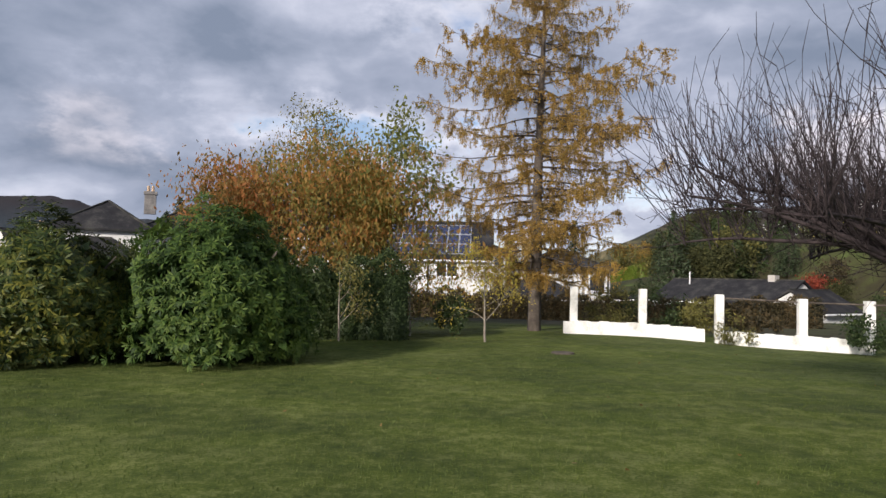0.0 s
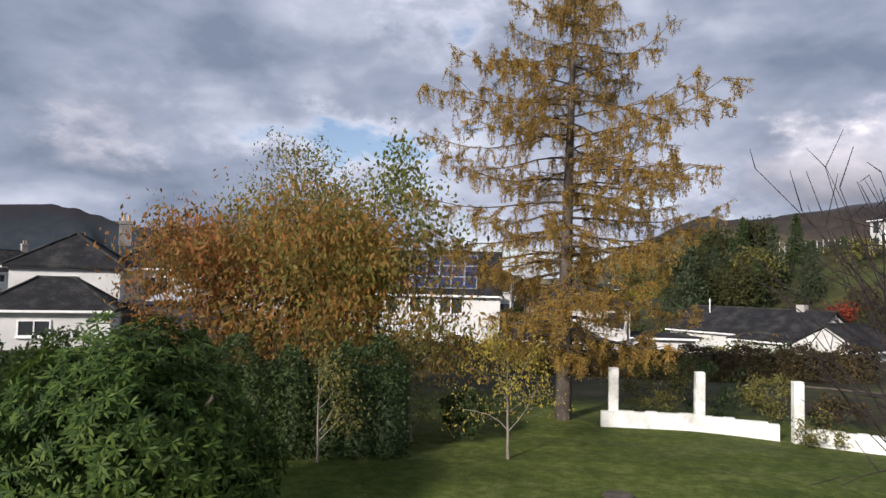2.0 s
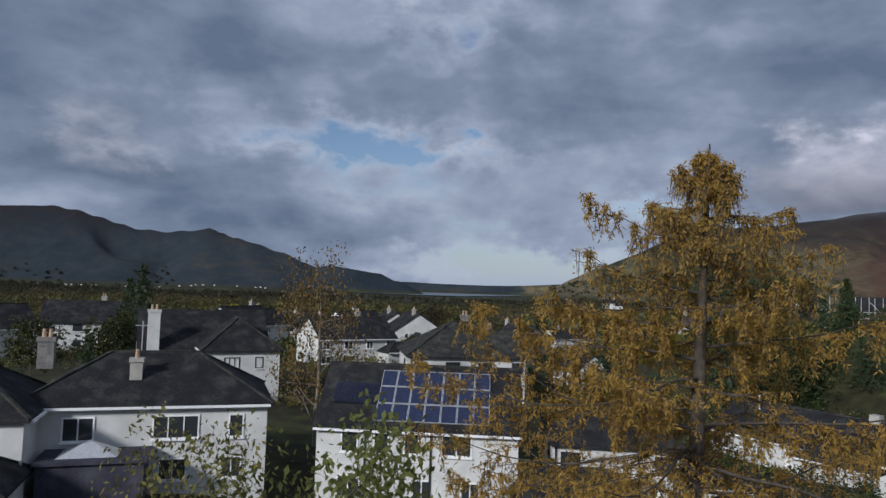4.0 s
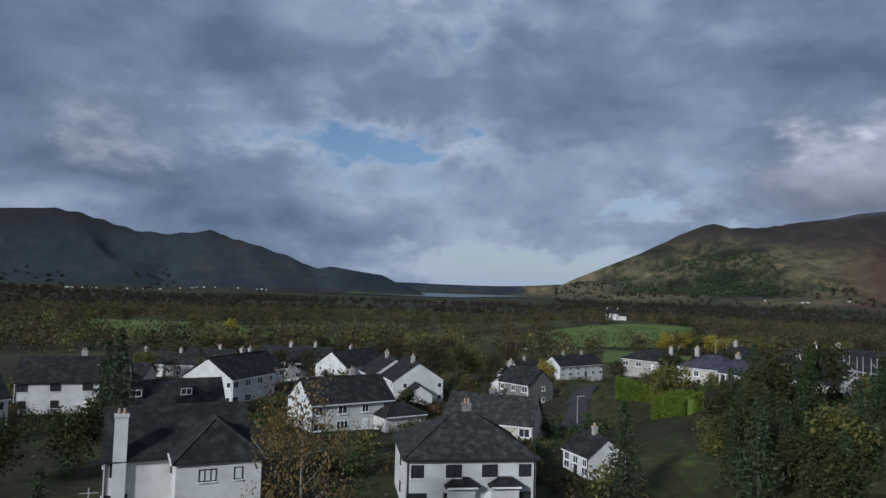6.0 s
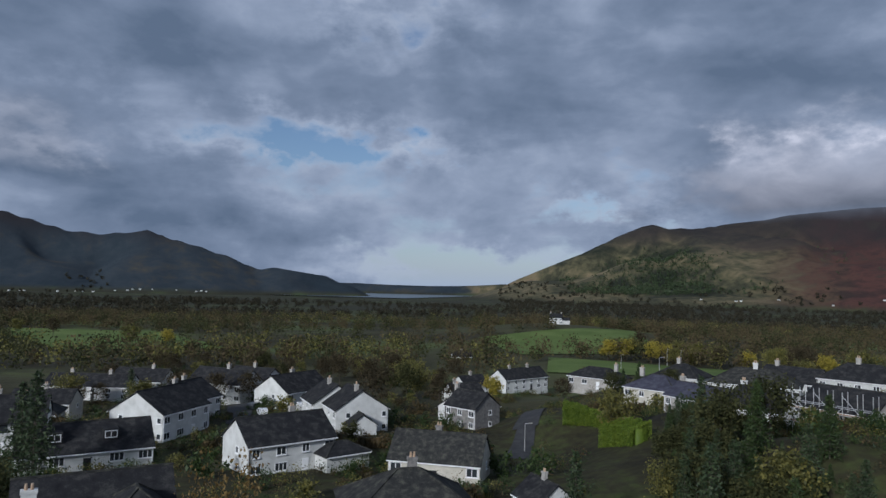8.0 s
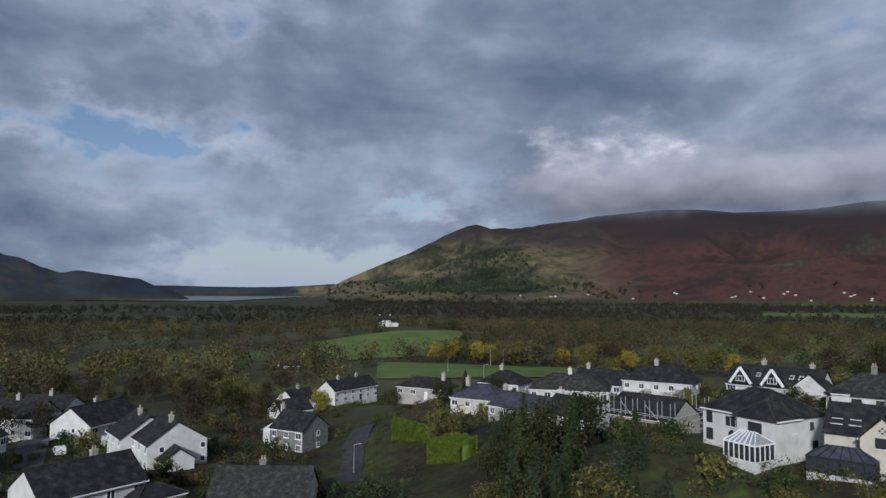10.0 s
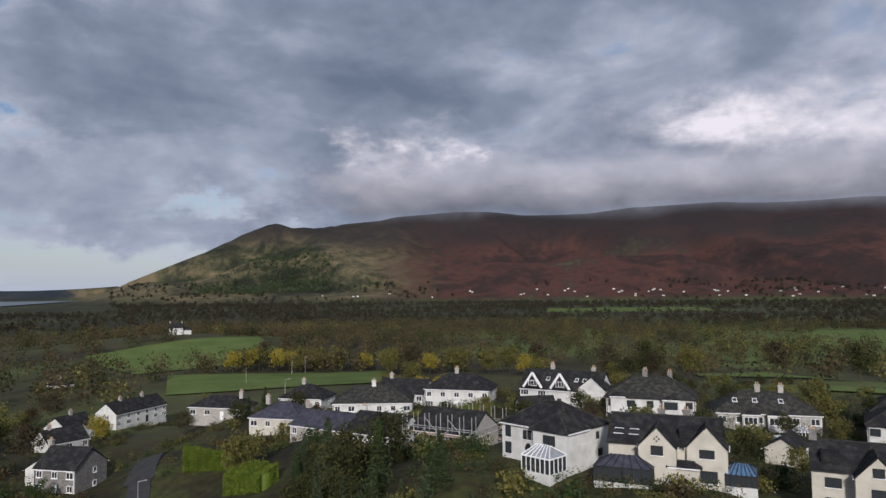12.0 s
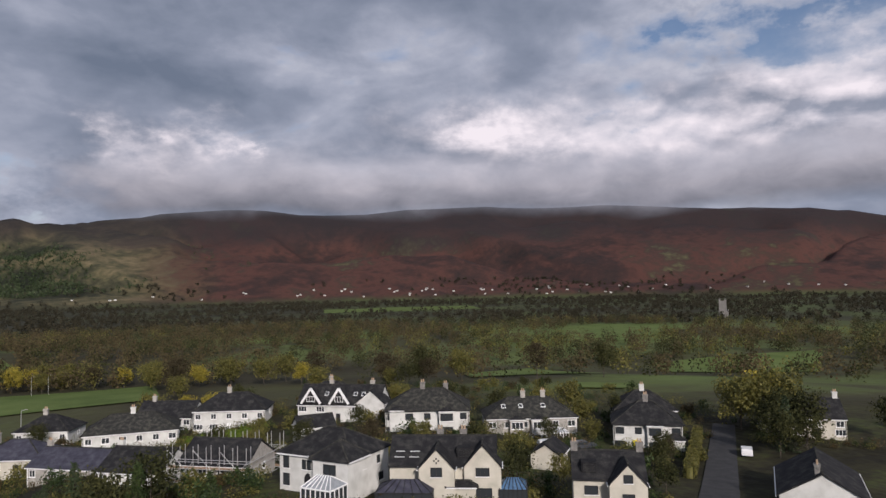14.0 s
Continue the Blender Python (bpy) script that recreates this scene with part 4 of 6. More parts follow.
sc = house("house", 52.8, 134.0, -58, "house under repair inside scaffolding", 11, 8.0, 4.4, 6.6, "gable", wall=GREYWALL, front=4, rows=2, chim=(), z=6.0)
ww = house("house", 55.1, 110.0, -72, "large white rendered house with hipped slate roof", 10.9, 8.6, 4.75, 7.5, "hip", front=0, rows=0, ends=0, chim=(), z=9.9, door=False)
add_block(ww, 4.4, 5.2, 4.75, 6.7, "hip", off=(3.0, -3.0), turn=90)
for u, w, zc in ((-4.4, 0.9, 3.75), (-4.4, 1.0, 1.6)):
    add_window(ww, side_pose(10.9, 8.6, "front", u, zc), w, 1.5, 1, True)
for k in range(3):
    add_window(ww, side_pose(10.9, 8.6, "front", -1.6 + k * 0.75, 3.65), 0.6, 1.2, 1, True)
add_window(ww, pose(3.0, -5.3, 3.65), 1.8, 1.3, 2, True)
add_window(ww, side_pose(10.9, 8.6, "right", -1.6, 3.65), 0.8, 1.0, 1, True)
add_window(ww, side_pose(10.9, 8.6, "right", 1.8, 3.65), 0.7, 1.0, 1, True)
add_window(ww, side_pose(10.9, 8.6, "right", 2.4, 1.4), 1.0, 1.0, 1, True)
bm = bmesh.new()
prism(bm, [(-1.5, 0.0), (-0.55, 0.0), (-0.55, 2.1), (-0.75, 2.5), (-1.02, 2.65), (-1.3, 2.5), (-1.5, 2.1)], -4.42, -4.28, "y")
part("porch_arch", bm, TRIMD, ww)


def add_conservatory(hs, cx, cy, w, d, h, top, roof_mat, frame_mat, turn=0):
    m = pose(cx, cy, 0, 0, 0, turn)
    bm = bmesh.new()
    box(bm, -w / 2, w / 2, -d / 2, d / 2, -1.0, 0.6)
    bm.transform(m)
    base = part("conservatory_base", bm, WHITE, hs)
    bm = bmesh.new()
    n = 6
    for i in range(n + 1):
        x = -w / 2 + w * i / n
        for y in (-d / 2, d / 2):
            box(bm, x - 0.05, x + 0.05, y - 0.05, y + 0.05, 0.6, h)
    for i in range(1, 4):
        y = -d / 2 + d * i / 4
        for x in (-w / 2, w / 2):
            box(bm, x - 0.05, x + 0.05, y - 0.05, y + 0.05, 0.6, h)
    box(bm, -w / 2 - 0.08, w / 2 + 0.08, -d / 2 - 0.08, -d / 2 + 0.08, h, h + 0.14)
    box(bm, -w / 2 - 0.08, w / 2 + 0.08, d / 2 - 0.08, d / 2 + 0.08, h, h + 0.14)
    box(bm, -w / 2 - 0.08, -w / 2 + 0.08, -d / 2, d / 2, h, h + 0.14)
    box(bm, w / 2 - 0.08, w / 2 + 0.08, -d / 2, d / 2, h, h + 0.14)
    for i in range(n + 1):
        x = -w / 2 + w * i / n
        for s in (-1, 1):
            p, q2 = Vector((x, s * d / 2, h + 0.12)), Vector((x * 0.45, 0, top))
            dd = q2 - p
            mm = Matrix.Translation((p + q2) / 2) @ dd.to_track_quat("X", "Z").to_matrix().to_4x4()
            box(bm, -dd.length / 2, dd.length / 2, -0.04, 0.04, -0.02, 0.07, mm)
    bm.transform(m)
    part("conservatory_frame", bm, frame_mat, hs)
    bm = bmesh.new()
    box(bm, -w / 2 + 0.02, w / 2 - 0.02, -d / 2 + 0.02, d / 2 - 0.02, 0.6, h)
    bm.transform(m)
    part("conservatory_window", bm, GLASS, hs)
    bm = bmesh.new()
    lo = [bm.verts.new(v) for v in ((-w / 2, -d / 2, h + 0.1), (w / 2, -d / 2, h + 0.1), (w / 2, d / 2, h + 0.1), (-w / 2, d / 2, h + 0.1))]
    r0, r1 = bm.verts.new((-w * 0.22, 0, top)), bm.verts.new((w * 0.22, 0, top))
    bm.faces.new((lo[0], lo[1], r1, r0))
    bm.faces.new((lo[2], lo[3], r0, r1))
    bm.faces.new((lo[1], lo[2], r1))
    bm.faces.new((lo[3], lo[0], r0))
    bm.transform(m)
    part("conservatory_glazing", bm, roof_mat, hs)


CONSG = surface("pale_glazing", [(0.20, 0.22, 0.24), (0.28, 0.30, 0.32), (0.36, 0.38, 0.4)], 2, 0.15, 0.0, 10, 0.6)
BLUEG = surface("blue_glazing", [(0.05, 0.11, 0.2), (0.08, 0.16, 0.28), (0.12, 0.22, 0.36)], 2, 0.12, 0.0, 10, 0.6)
add_conservatory(ww, 3.6, -7.2, 4.2, 3.4, 2.3, 3.6, CONSG, TRIMW)

tu = house("house", 62.2, 97.0, -50, "cream house with two pointed gables and dark slate roof", 14.0, 8.0, 5.0, 7.8, "gable", wall=CREAM, front=0, rows=0, ends=0, chim=((-0.6, 0.6), (2.6, 0.6)), z=9.9, door=False, dark=True, cmat=STONE)
add_block(tu, 4.0, 4.6, 4.9, 7.4, "gable", wall=CREAM, off=(-0.6, -4.0), turn=90, tiles=SLATE, over=0.15)
add_block(tu, 3.0, 4.8, 4.9, 7.6, "gable", wall=CREAM, off=(5.3, -3.2), turn=90, tiles=SLATE, over=0.15)
add_window(tu, pose(-0.6, -6.02, 4.5), 1.5, 1.2, 2, True)
add_window(tu, pose(5.3, -4.72, 4.2), 1.8, 1.1, 3, True)
add_window(tu, pose(5.3, -4.72, 1.4), 2.4, 1.5, 3, True)
for dx2, dz2 in ((0, 0.28), (0, -0.28), (0.28, 0), (-0.28, 0)):
    bm = bmesh.new()
    box(bm, -0.6 + dx2 - 0.1, -0.6 + dx2 + 0.1, -6.06, -6.0, 5.95 + dz2 - 0.1, 5.95 + dz2 + 0.1)
    part("vent_hole", bm, TRIMD, tu)
for u in (-5.8, -3.8):
    add_window(tu, Matrix.Translation((u, -2.7, 6.0)) @ Matrix.Rotation(-0.9, 4, "X"), 1.2, 1.0, 2, False)
bm = bmesh.new()
box(bm, 1.9, 3.7, -3.4, -0.8, 5.6, 7.0)
dm = part("dormer", bm, SLATE, tu)
child("window", window_mesh(1.4, 0.9, 2, True)[0], None, dm, pose(2.8, -3.43, 6.3))
add_conservatory(tu, -4.6, -6.2, 7.2, 4.2, 2.4, 3.7, SLATE_B, TRIMD)
add_conservatory(tu, 9.2, -2.6, 3.6, 4.6, 1.9, 3.0, BLUEG, TRIMD)
add_block(tu, 3.6, 1.6, 2.5, 3.1, "hip", wall=CREAM, off=(2.6, -4.9))

ff_ = house("house", 71.5, 79.8, -54, "cream house with steep gable and dormer", 9.4, 8.0, 5.2, 7.8, "gable", wall=CREAM, front=0, rows=0, ends=1, chim=((-4.4, 0.0), (4.4, 0.0)), z=9.5, door=False, dark=True, cmat=STONE)
add_block(ff_, 4.2, 4.8, 4.9, 7.5, "gable", wall=CREAM, off=(2.2, -4.0), turn=90, over=0.15)
add_window(ff_, pose(2.2, -6.12, 5.7), 1.2, 1.1, 2, True)
add_window(ff_, pose(2.2, -6.12, 3.2), 1.6, 1.2, 2, True)
add_window(ff_, side_pose(9.4, 8, "front", -2.4, 3.6), 1.8, 1.2, 2, True)
add_window(ff_, side_pose(9.4, 8, "front", -2.4, 1.2), 1.8, 1.2, 2, True)
bm = bmesh.new()
box(bm, -3.6, -1.6, -3.5, -0.6, 5.6, 7.1)
dm = part("dormer", bm, SLATE, ff_)
child("window", window_mesh(1.6, 1.0, 2, True)[0], None, dm, pose(-2.6, -3.53, 6.4))

tu.scale = (0.9, 0.9, 0.9)
ff_.scale = (0.84, 0.84, 0.84)
con.scale = (0.7, 0.7, 0.75)

# back row
house("house", 57.5, 182.5, -26, "long white house with hipped slate roof", 17.5, 8.6, 5.0, 7.6, "hip", tiles=MOSSY, front=6, rows=2, chim=((0, 0),), z=2.6, cmat=WHITE)
house("house", 48.5, 205.0, -40, "white house with hipped roof beside the field", 11, 8.0, 4.8, 7.2, "hip", front=3, rows=2, chim=((-1, 0),), z=1.4)
house("house", 79.0, 180.5, -42, "white house with long slate roof and chimney", 15.5, 8.4, 4.8, 7.6, "hip", front=5, rows=2, chim=((-1, 0),), z=4.4)
house("house", 71.5, 196.0, -48, "white house with plain slate roof", 13, 8.0, 4.4, 6.8, "gable", front=4, rows=2, chim=((-4, 0),), z=2.6)
tr = house("house", 95.5, 161.5, -56, "house with two white triangular dormers and dark slate roof", 18.5, 8.6, 4.0, 7.6, "gable", front=5, rows=1, ends=1, chim=((-3, 0.3), (6.5, 0.3)), z=6.2)
for u in (-6.0, 0.4):
    bm = bmesh.new()
    prism(bm, [(u - 2.1, 4.3), (u + 2.1, 4.3), (u, 7.4)], -4.9, -1.0, "y")
    dm = part("dormer", bm, SLATE, tr)
    bm = bmesh.new()
    for a, b in (((u - 2.2, 4.2), (u, 7.5)), ((u + 2.2, 4.2), (u, 7.5))):
        d = Vector((b[0] - a[0], 0, b[1] - a[1]))
        mm = Matrix.Translation(((a[0] + b[0]) / 2, -4.98, (a[1] + b[1]) / 2)) @ d.to_track_quat("X", "Y").to_matrix().to_4x4()
        box(bm, -d.length / 2, d.length / 2, -0.22, 0.22, -0.22, 0.22, mm)
    me = bpy.data.meshes.new("bargeboard")
    bm.to_mesh(me)
    bm.free()
    child("bargeboard", me, TRIMW, dm)
    child("window", window_mesh(1.9, 1.2, 3, False)[0], None, dm, pose(u, -4.95, 5.2))
add_block(tr, 5.0, 6.0, 4.6, 7.2, "gable", off=(7.6, -3.0), turn=90)
for u in (-3.2, 3.4, 5.2):
    add_roof_light(tr, u, 0.5, 8.6, 4.0, 7.6)
s3 = house("house", 93.5, 132.5, -46, "white and pebbledashed semi-detached houses with hipped roof", 15.5, 8.6, 5.0, 7.8, "hip", tiles=MOSSY, front=5, rows=2, ends=1, chim=((-1.0, 0), (3.4, 1)), z=7.7, cmat=STONE, dark=True)
add_block(s3, 2.6, 1.4, 5.0, 5.6, "hip", off=(-5.6, -4.8))
s5 = house("house", 111.5, 122.5, -43, "pebbledashed semi-detached houses with slate roof and chimneys", 17.5, 8.6, 5.0, 7.8, "hip", tiles=MOSSY, wall=GREYWALL, front=6, rows=2, ends=1, chim=((-1.0, 0), (3.0, 0)), z=4.8, cmat=GREYWALL)
add_conservatory(s5, 5.0, -5.8, 3.2, 2.6, 2.3, 3.2, CONSG, TRIMW)
add_bay(s3, 3.6, 9.63, 4.8, 2.8, 1.1, None, True)
add_bay(s5, -3.0, 9.63, 4.8, 2.8, 1.1, GREYWALL)
add_bay(s5, 1.2, 9.63, 4.8, 2.8, 1.1, WHITE)
for u in (-5.2, -1.8, 2.6):
    add_roof_light(s5, u, 0.55, 9.63, 4.8, 8.15)
s4 = house("house", 118.0, 100.3, -58, "white semi-detached house with a yellow front door", 11.8, 8.6, 5.0, 7.8, "hip", front=4, rows=2, ends=1, chim=((0, 0),), z=5.4, door=False, dark=True, cmat=STONE)
bm = bmesh.new()
box(bm, -2.6, -1.6, -4.92, -4.8, 0, 2.1)
part("door", bm, YELLOW, s4, "bright yellow front door")
add_bay(s4, 1.2, 9.63, 4.8, 2.6, 0.9, None, True)
add_block(s4, 2.8, 2.2, 2.5, 3.4, "hip", off=(4.6, -5.4))
house("house", 131.5, 108.5, -52, "white house with slate roof and white chimney", 12, 8.4, 5.0, 7.8, "hip", front=4, rows=2, chim=((0, 0),), z=5.0, cmat=WHITE)
house("house", 148.8, 83.7, -58, "cottage with long slate roof behind trees", 14, 8.0, 4.2, 6.8, "gable", front=4, rows=2, chim=((6.4, 0),), z=4.8, wall=CREAM, cmat=WHITE)
gr = house("house", 98.2, 65.3, 20, "low white house with broad gable end", 14, 9.5, 2.8, 5.6, "gable", front=3, rows=1, ends=1, chim=((-6.0, 0.5),), z=6.6, cmat=STONE)
house("bungalow", 78.0, 148.0, -20, "small outbuilding with slate roof", 7, 5.0, 2.3, 4.0, "gable", front=1, rows=1, chim=(), z=7.2, category="outbuilding", door=False)
house("garage", 88.5, 100.5, 24, "cream garage with pitched slate roof", 6, 4.4, 2.3, 3.8, "gable", wall=CREAM, front=0, rows=0, ends=0, chim=(), z=7.6, category="garage", door=False)
house("house", 172.0, 60.0, -60, "white house with dark slates beside the lane", 13, 8.4, 4.8, 7.4, "gable", front=4, rows=2, chim=((0, 0),), z=2)
house("house", 104.0, 178.0, -50, "white house with hipped roof behind the terrace", 13, 8.4, 4.8, 7.4, "hip", front=4, rows=2, chim=((0, 0),), z=4.5)

# scaffolding
sca = empty("scaffolding", pose(52.8, 134.0, 6.0, 0, 0, -58), "steel pole scaffolding with plank decks round the house", "scaffolding")
pole_v, pole_f = tubes([((0, 0, 0), (0, 0, 8.6), 0.05, 0.05)], 6)
pole_me = np_mesh("pole", pole_v, pole_f)
pole_me.materials.append(ALU)
rail_v, rail_f = tubes([((-6.6, 0, 0), (6.6, 0, 0), 0.045, 0.045)], 6)
rail_me = np_mesh("rail", rail_v, rail_f)
rail_me.materials.append(ALU)
bm = bmesh.new()
box(bm, -6.4, 6.4, -0.6, 0.6, 0, 0.06)
deck_me = bpy.data.meshes.new("deck")
bm.to_mesh(deck_me)
bm.free()
deck_me.materials.append(WOOD)
for yy in (-5.9, -4.6, 4.6, 5.9):
    for i in range(7):
        child("pole", pole_me, None, sca, pose(-6.3 + i * 2.1, yy, -1.5))
    for zz_ in (1.9, 2.9, 3.9, 4.9):
        child("rail", rail_me, None, sca, pose(0, yy, zz_))
for zz_ in (1.95, 3.95):
    child("deck", deck_me, None, sca, pose(0, -5.25, zz_))
    child("deck", deck_me, None, sca, pose(0, 5.25, zz_))
brace_v, brace_f = tubes([((-2.1, 0, -2.0), (2.1, 0, 2.0), 0.04, 0.04)], 6)
brace_me = np_mesh("brace", brace_v, brace_f)
brace_me.materials.append(ALU)
for i in range(3):
    child("brace", brace_me, None, sca, pose(-4.2 + i * 4.2, -5.95, 2.9))
    child("brace", brace_me, None, sca, pose(-4.2 + i * 4.2, -5.95, 4.6, 0, 0, 180))
for xx in (-6.4, 6.4):
    for zz_ in (1.9, 3.9, 4.9):
        child("rail", rail_me, None, sca, pose(xx, 0, zz_, 0, 0, 90))

# ---------------------------------------------------------------- fields, roads
FIELDS = [((-5, 520), (20, 420), (112, 470), (118, 590)), ((27, 335), (118, 312), (146, 385), (34, 405)), ((464, 444), (745, 509), (768, 379), (512, 332)), ((334, 207), (385, 243), (525, 189), (399, 153)), ((215, 233), (260, 280), (311, 278), (281, 207)), ((172, 154), (190, 165), (199, 149), (182, 142)),
          ((-235, 400), (-150, 430), (-260, 560), (-390, 540)), ((900, 1300), (1250, 1150), (1420, 1350), (1050, 1520))]
for fc in FIELDS:
    sheet("field", fc, FIELD, "smooth green grazing field in the valley", "field", 0.5, 6.0)
sheet("road", ((-49, 158), (-44.5, 158), (-56, 196), (-62, 194)), ASPHALT, "grey asphalt cul-de-sac between the houses", "road", 0.12, 3)
sheet("road", ((80.5, 73.6), (83.5, 69.4), (146, 95.5), (144.5, 99.5)), ASPHALT, "narrow grey asphalt lane between hedges", "road", 0.15, 3)
sheet("road", ((3, 150), (7.5, 149), (9.5, 166), (6, 167)), ASPHALT, "road junction with worn asphalt", "road", 0.15, 3)
sheet("road", ((5, 167), (10, 166), (17, 200), (13.5, 201)), ASPHALT, "narrow lane leading down the hill", "road", 0.15, 3)

# ---------------------------------------------------------------- plants
def branches(rng, base, height, radius, limbs, spread, start=0.25, rise=0.5, depth=2, split=4, droop=0.0, trunk_r=None, lean=0.02):
    """Trunk with limbs that fork; returns tube rows and the outer points."""
    segs, tips = [], []
    trunk_r = trunk_r or height * 0.018
    pts = [np.array(base, float)]
    n = 8
    for i in range(n):
        pts.append(pts[-1] + np.array([rng.normal() * lean * height / n * 2, rng.normal() * lean * height / n * 2, height / n]))
    for i in range(n):
        segs.append((pts[i], pts[i + 1], trunk_r * (1 - i / n * 0.85), trunk_r * (1 - (i + 1) / n * 0.85)))

    def grow(p, d, ln, r, level):
        steps = 4
        for s in range(steps):
            d = d + rng.normal(size=3) * 0.16
            d[2] -= droop * 0.12
            d /= np.linalg.norm(d)
            q3 = p + d * ln / steps
            segs.append((p, q3, r, r * 0.75))
            p, r = q3, r * 0.75
            if level > 0 and s > 0:
                for _ in range(split // 2):
                    side = rng.normal(size=3)
                    side = d * 0.6 + side * 0.55
                    grow(p, side / np.linalg.norm(side), ln * 0.5, r * 0.6, level - 1)
            if level <= 1:
                tips.append(p)
        tips.append(p)
    for k in range(limbs):
        f = start + (1 - start) * (k + rng.random()) / limbs
        p = pts[0] + (pts[-1] - pts[0]) * 0
        i = min(n - 1, int(f * n))
        p = pts[i] + (pts[i + 1] - pts[i]) * (f * n - i)
        a = rng.random() * 6.283
        d = np.array([math.cos(a), math.sin(a), rise + 0.3 * rng.normal()])
        taper = math.sqrt(max(0.12, 1 - (f - start) ** 2 / (1 - start) ** 2 * 0.8))
        grow(p, d / np.linalg.norm(d), spread * taper, trunk_r * (1 - f * 0.7) * 0.5, depth)
    return segs, np.array(tips)


def plant(name, x, y, label, category, segs, bark, leaf_pts=None, leaf_mat=None, size=0.1, rng=None, aspect=0.5, hang=0.0, up_=0.0, z=None, group="", sides=4, crown="crown"):
    ob = empty(name, pose(x, y, gz(x, y) if z is None else z), label, category, group)
    if segs is not None:
        v, f = tubes(segs, sides)
        child("trunk", np_mesh("trunk", v, f), bark, ob)
    if leaf_pts is not None:
        v, f = leaves(leaf_pts, size, rng, aspect, hang, up_)
        child(crown, np_mesh(crown, v, f), leaf_mat, ob)
    return ob


def around(rng, tips, per, r):
    return np.repeat(tips, per, 0) + rng.normal(size=(len(tips) * per, 3)) * r


# garden: rhododendrons ---------------------------------------------------
def rhododendron(x, y, rx, ry, h, seed, label, mat=None):
    rng = np.random.default_rng(seed)
    ob = empty("rhododendron", pose(x, y, gz(x, y)), label, "shrub", "rhododendrons by the lawn")
    segs = []
    for k in range(14):
        a = k * 0.449 + rng.random()
        top = np.array([math.cos(a) * rx * 0.7, math.sin(a) * ry * 0.7, h * (0.35 + 0.4 * rng.random())])
        midp = np.array([top[0] * 0.4, top[1] * 0.4, top[2] * 0.5])
        v, f = tubes([(np.zeros(3), midp, 0.07, 0.05), (midp, top, 0.05, 0.02)], 5)
        child("stem", np_mesh("stem", v, f), BARK, ob)
    n = 3400
    mat = mat or L_RHODO
    d = rng.normal(size=(n, 3))
    d /= np.linalg.norm(d, axis=1, keepdims=True)
    d[:, 2] = np.abs(d[:, 2]) * 1.0 - 0.12
    lump = 1 + 0.13 * np.sin(d[:, 0] * 5 + seed) * np.cos(d[:, 1] * 6) + 0.10 * np.sin(d[:, 2] * 9 + d[:, 0] * 7) + 0.06 * np.sin(d[:, 0] * 17 + seed) * np.sin(d[:, 2] * 19 + d[:, 1] * 11)
    r = lump * (0.70 + 0.32 * rng.random(n) ** 0.6)
    c = d * r[:, None] * np.array([rx, ry, h * 0.92]) + np.array([0, 0, 0.16 * h])
    c[:, 2] = np.maximum(c[:, 2], 0.12)
    k = 8
    cc = np.repeat(c, k, 0)
    out = np.repeat(d, k, 0)
    a = np.tile(np.arange(k) * 6.283 / k, n) + np.repeat(rng.random(n) * 6.283, k)
    ref = np.cross(out, np.array([0.3, 0.1, 1.0]))
    ref /= np.linalg.norm(ref, axis=1, keepdims=True) + 1e-9
    ref2 = np.cross(out, ref)
    rad_ = ref * np.cos(a)[:, None] + ref2 * np.sin(a)[:, None]
    ld = rad_ + out * 0.45 + rng.normal(size=rad_.shape) * 0.18
    ld[:, 2] -= 0.35
    ld /= np.linalg.norm(ld, axis=1, keepdims=True)
    sd = np.cross(ld, out)
    sd /= np.linalg.norm(sd, axis=1, keepdims=True) + 1e-9
    ln = (0.14 + 0.08 * rng.random(len(cc)))[:, None]
    m2 = cc + ld * ln * 0.55 + out * 0.012
    v = np.stack([cc, m2 + sd * ln * 0.12, cc + ld * ln, m2 - sd * ln * 0.12], 1).reshape(-1, 3)
    child("crown", np_mesh("crown", v, np.arange(len(v)).reshape(-1, 4)), mat, ob)
    # dark inner mass of older leaves
    inner = d * (0.45 + 0.33 * rng.random((n, 1))) * np.array([rx, ry, h * 0.9]) + np.array([0, 0, 0.2 * h])
    v, f = leaves(np.repeat(inner, 3, 0) + rng.normal(size=(n * 3, 3)) * 0.12, 0.26, rng, 0.5)
    child("inner_leaves", np_mesh("inner_leaves", v, f), mat, ob)
    return ob


rhododendron(-4.05, 19.2, 2.35, 2.3, 3.65, 5, "large dense dark green rhododendron on the lawn edge")
rhododendron(-7.7, 18.0, 2.2, 2.4, 3.15, 8, "spreading yellow-green rhododendron with glossy leaves", L_RHODO_Y)
rhododendron(-11.6, 15.0, 2.0, 2.2, 3.0, 9, "spreading yellow-green rhododendron with glossy leaves", L_RHODO_Y)

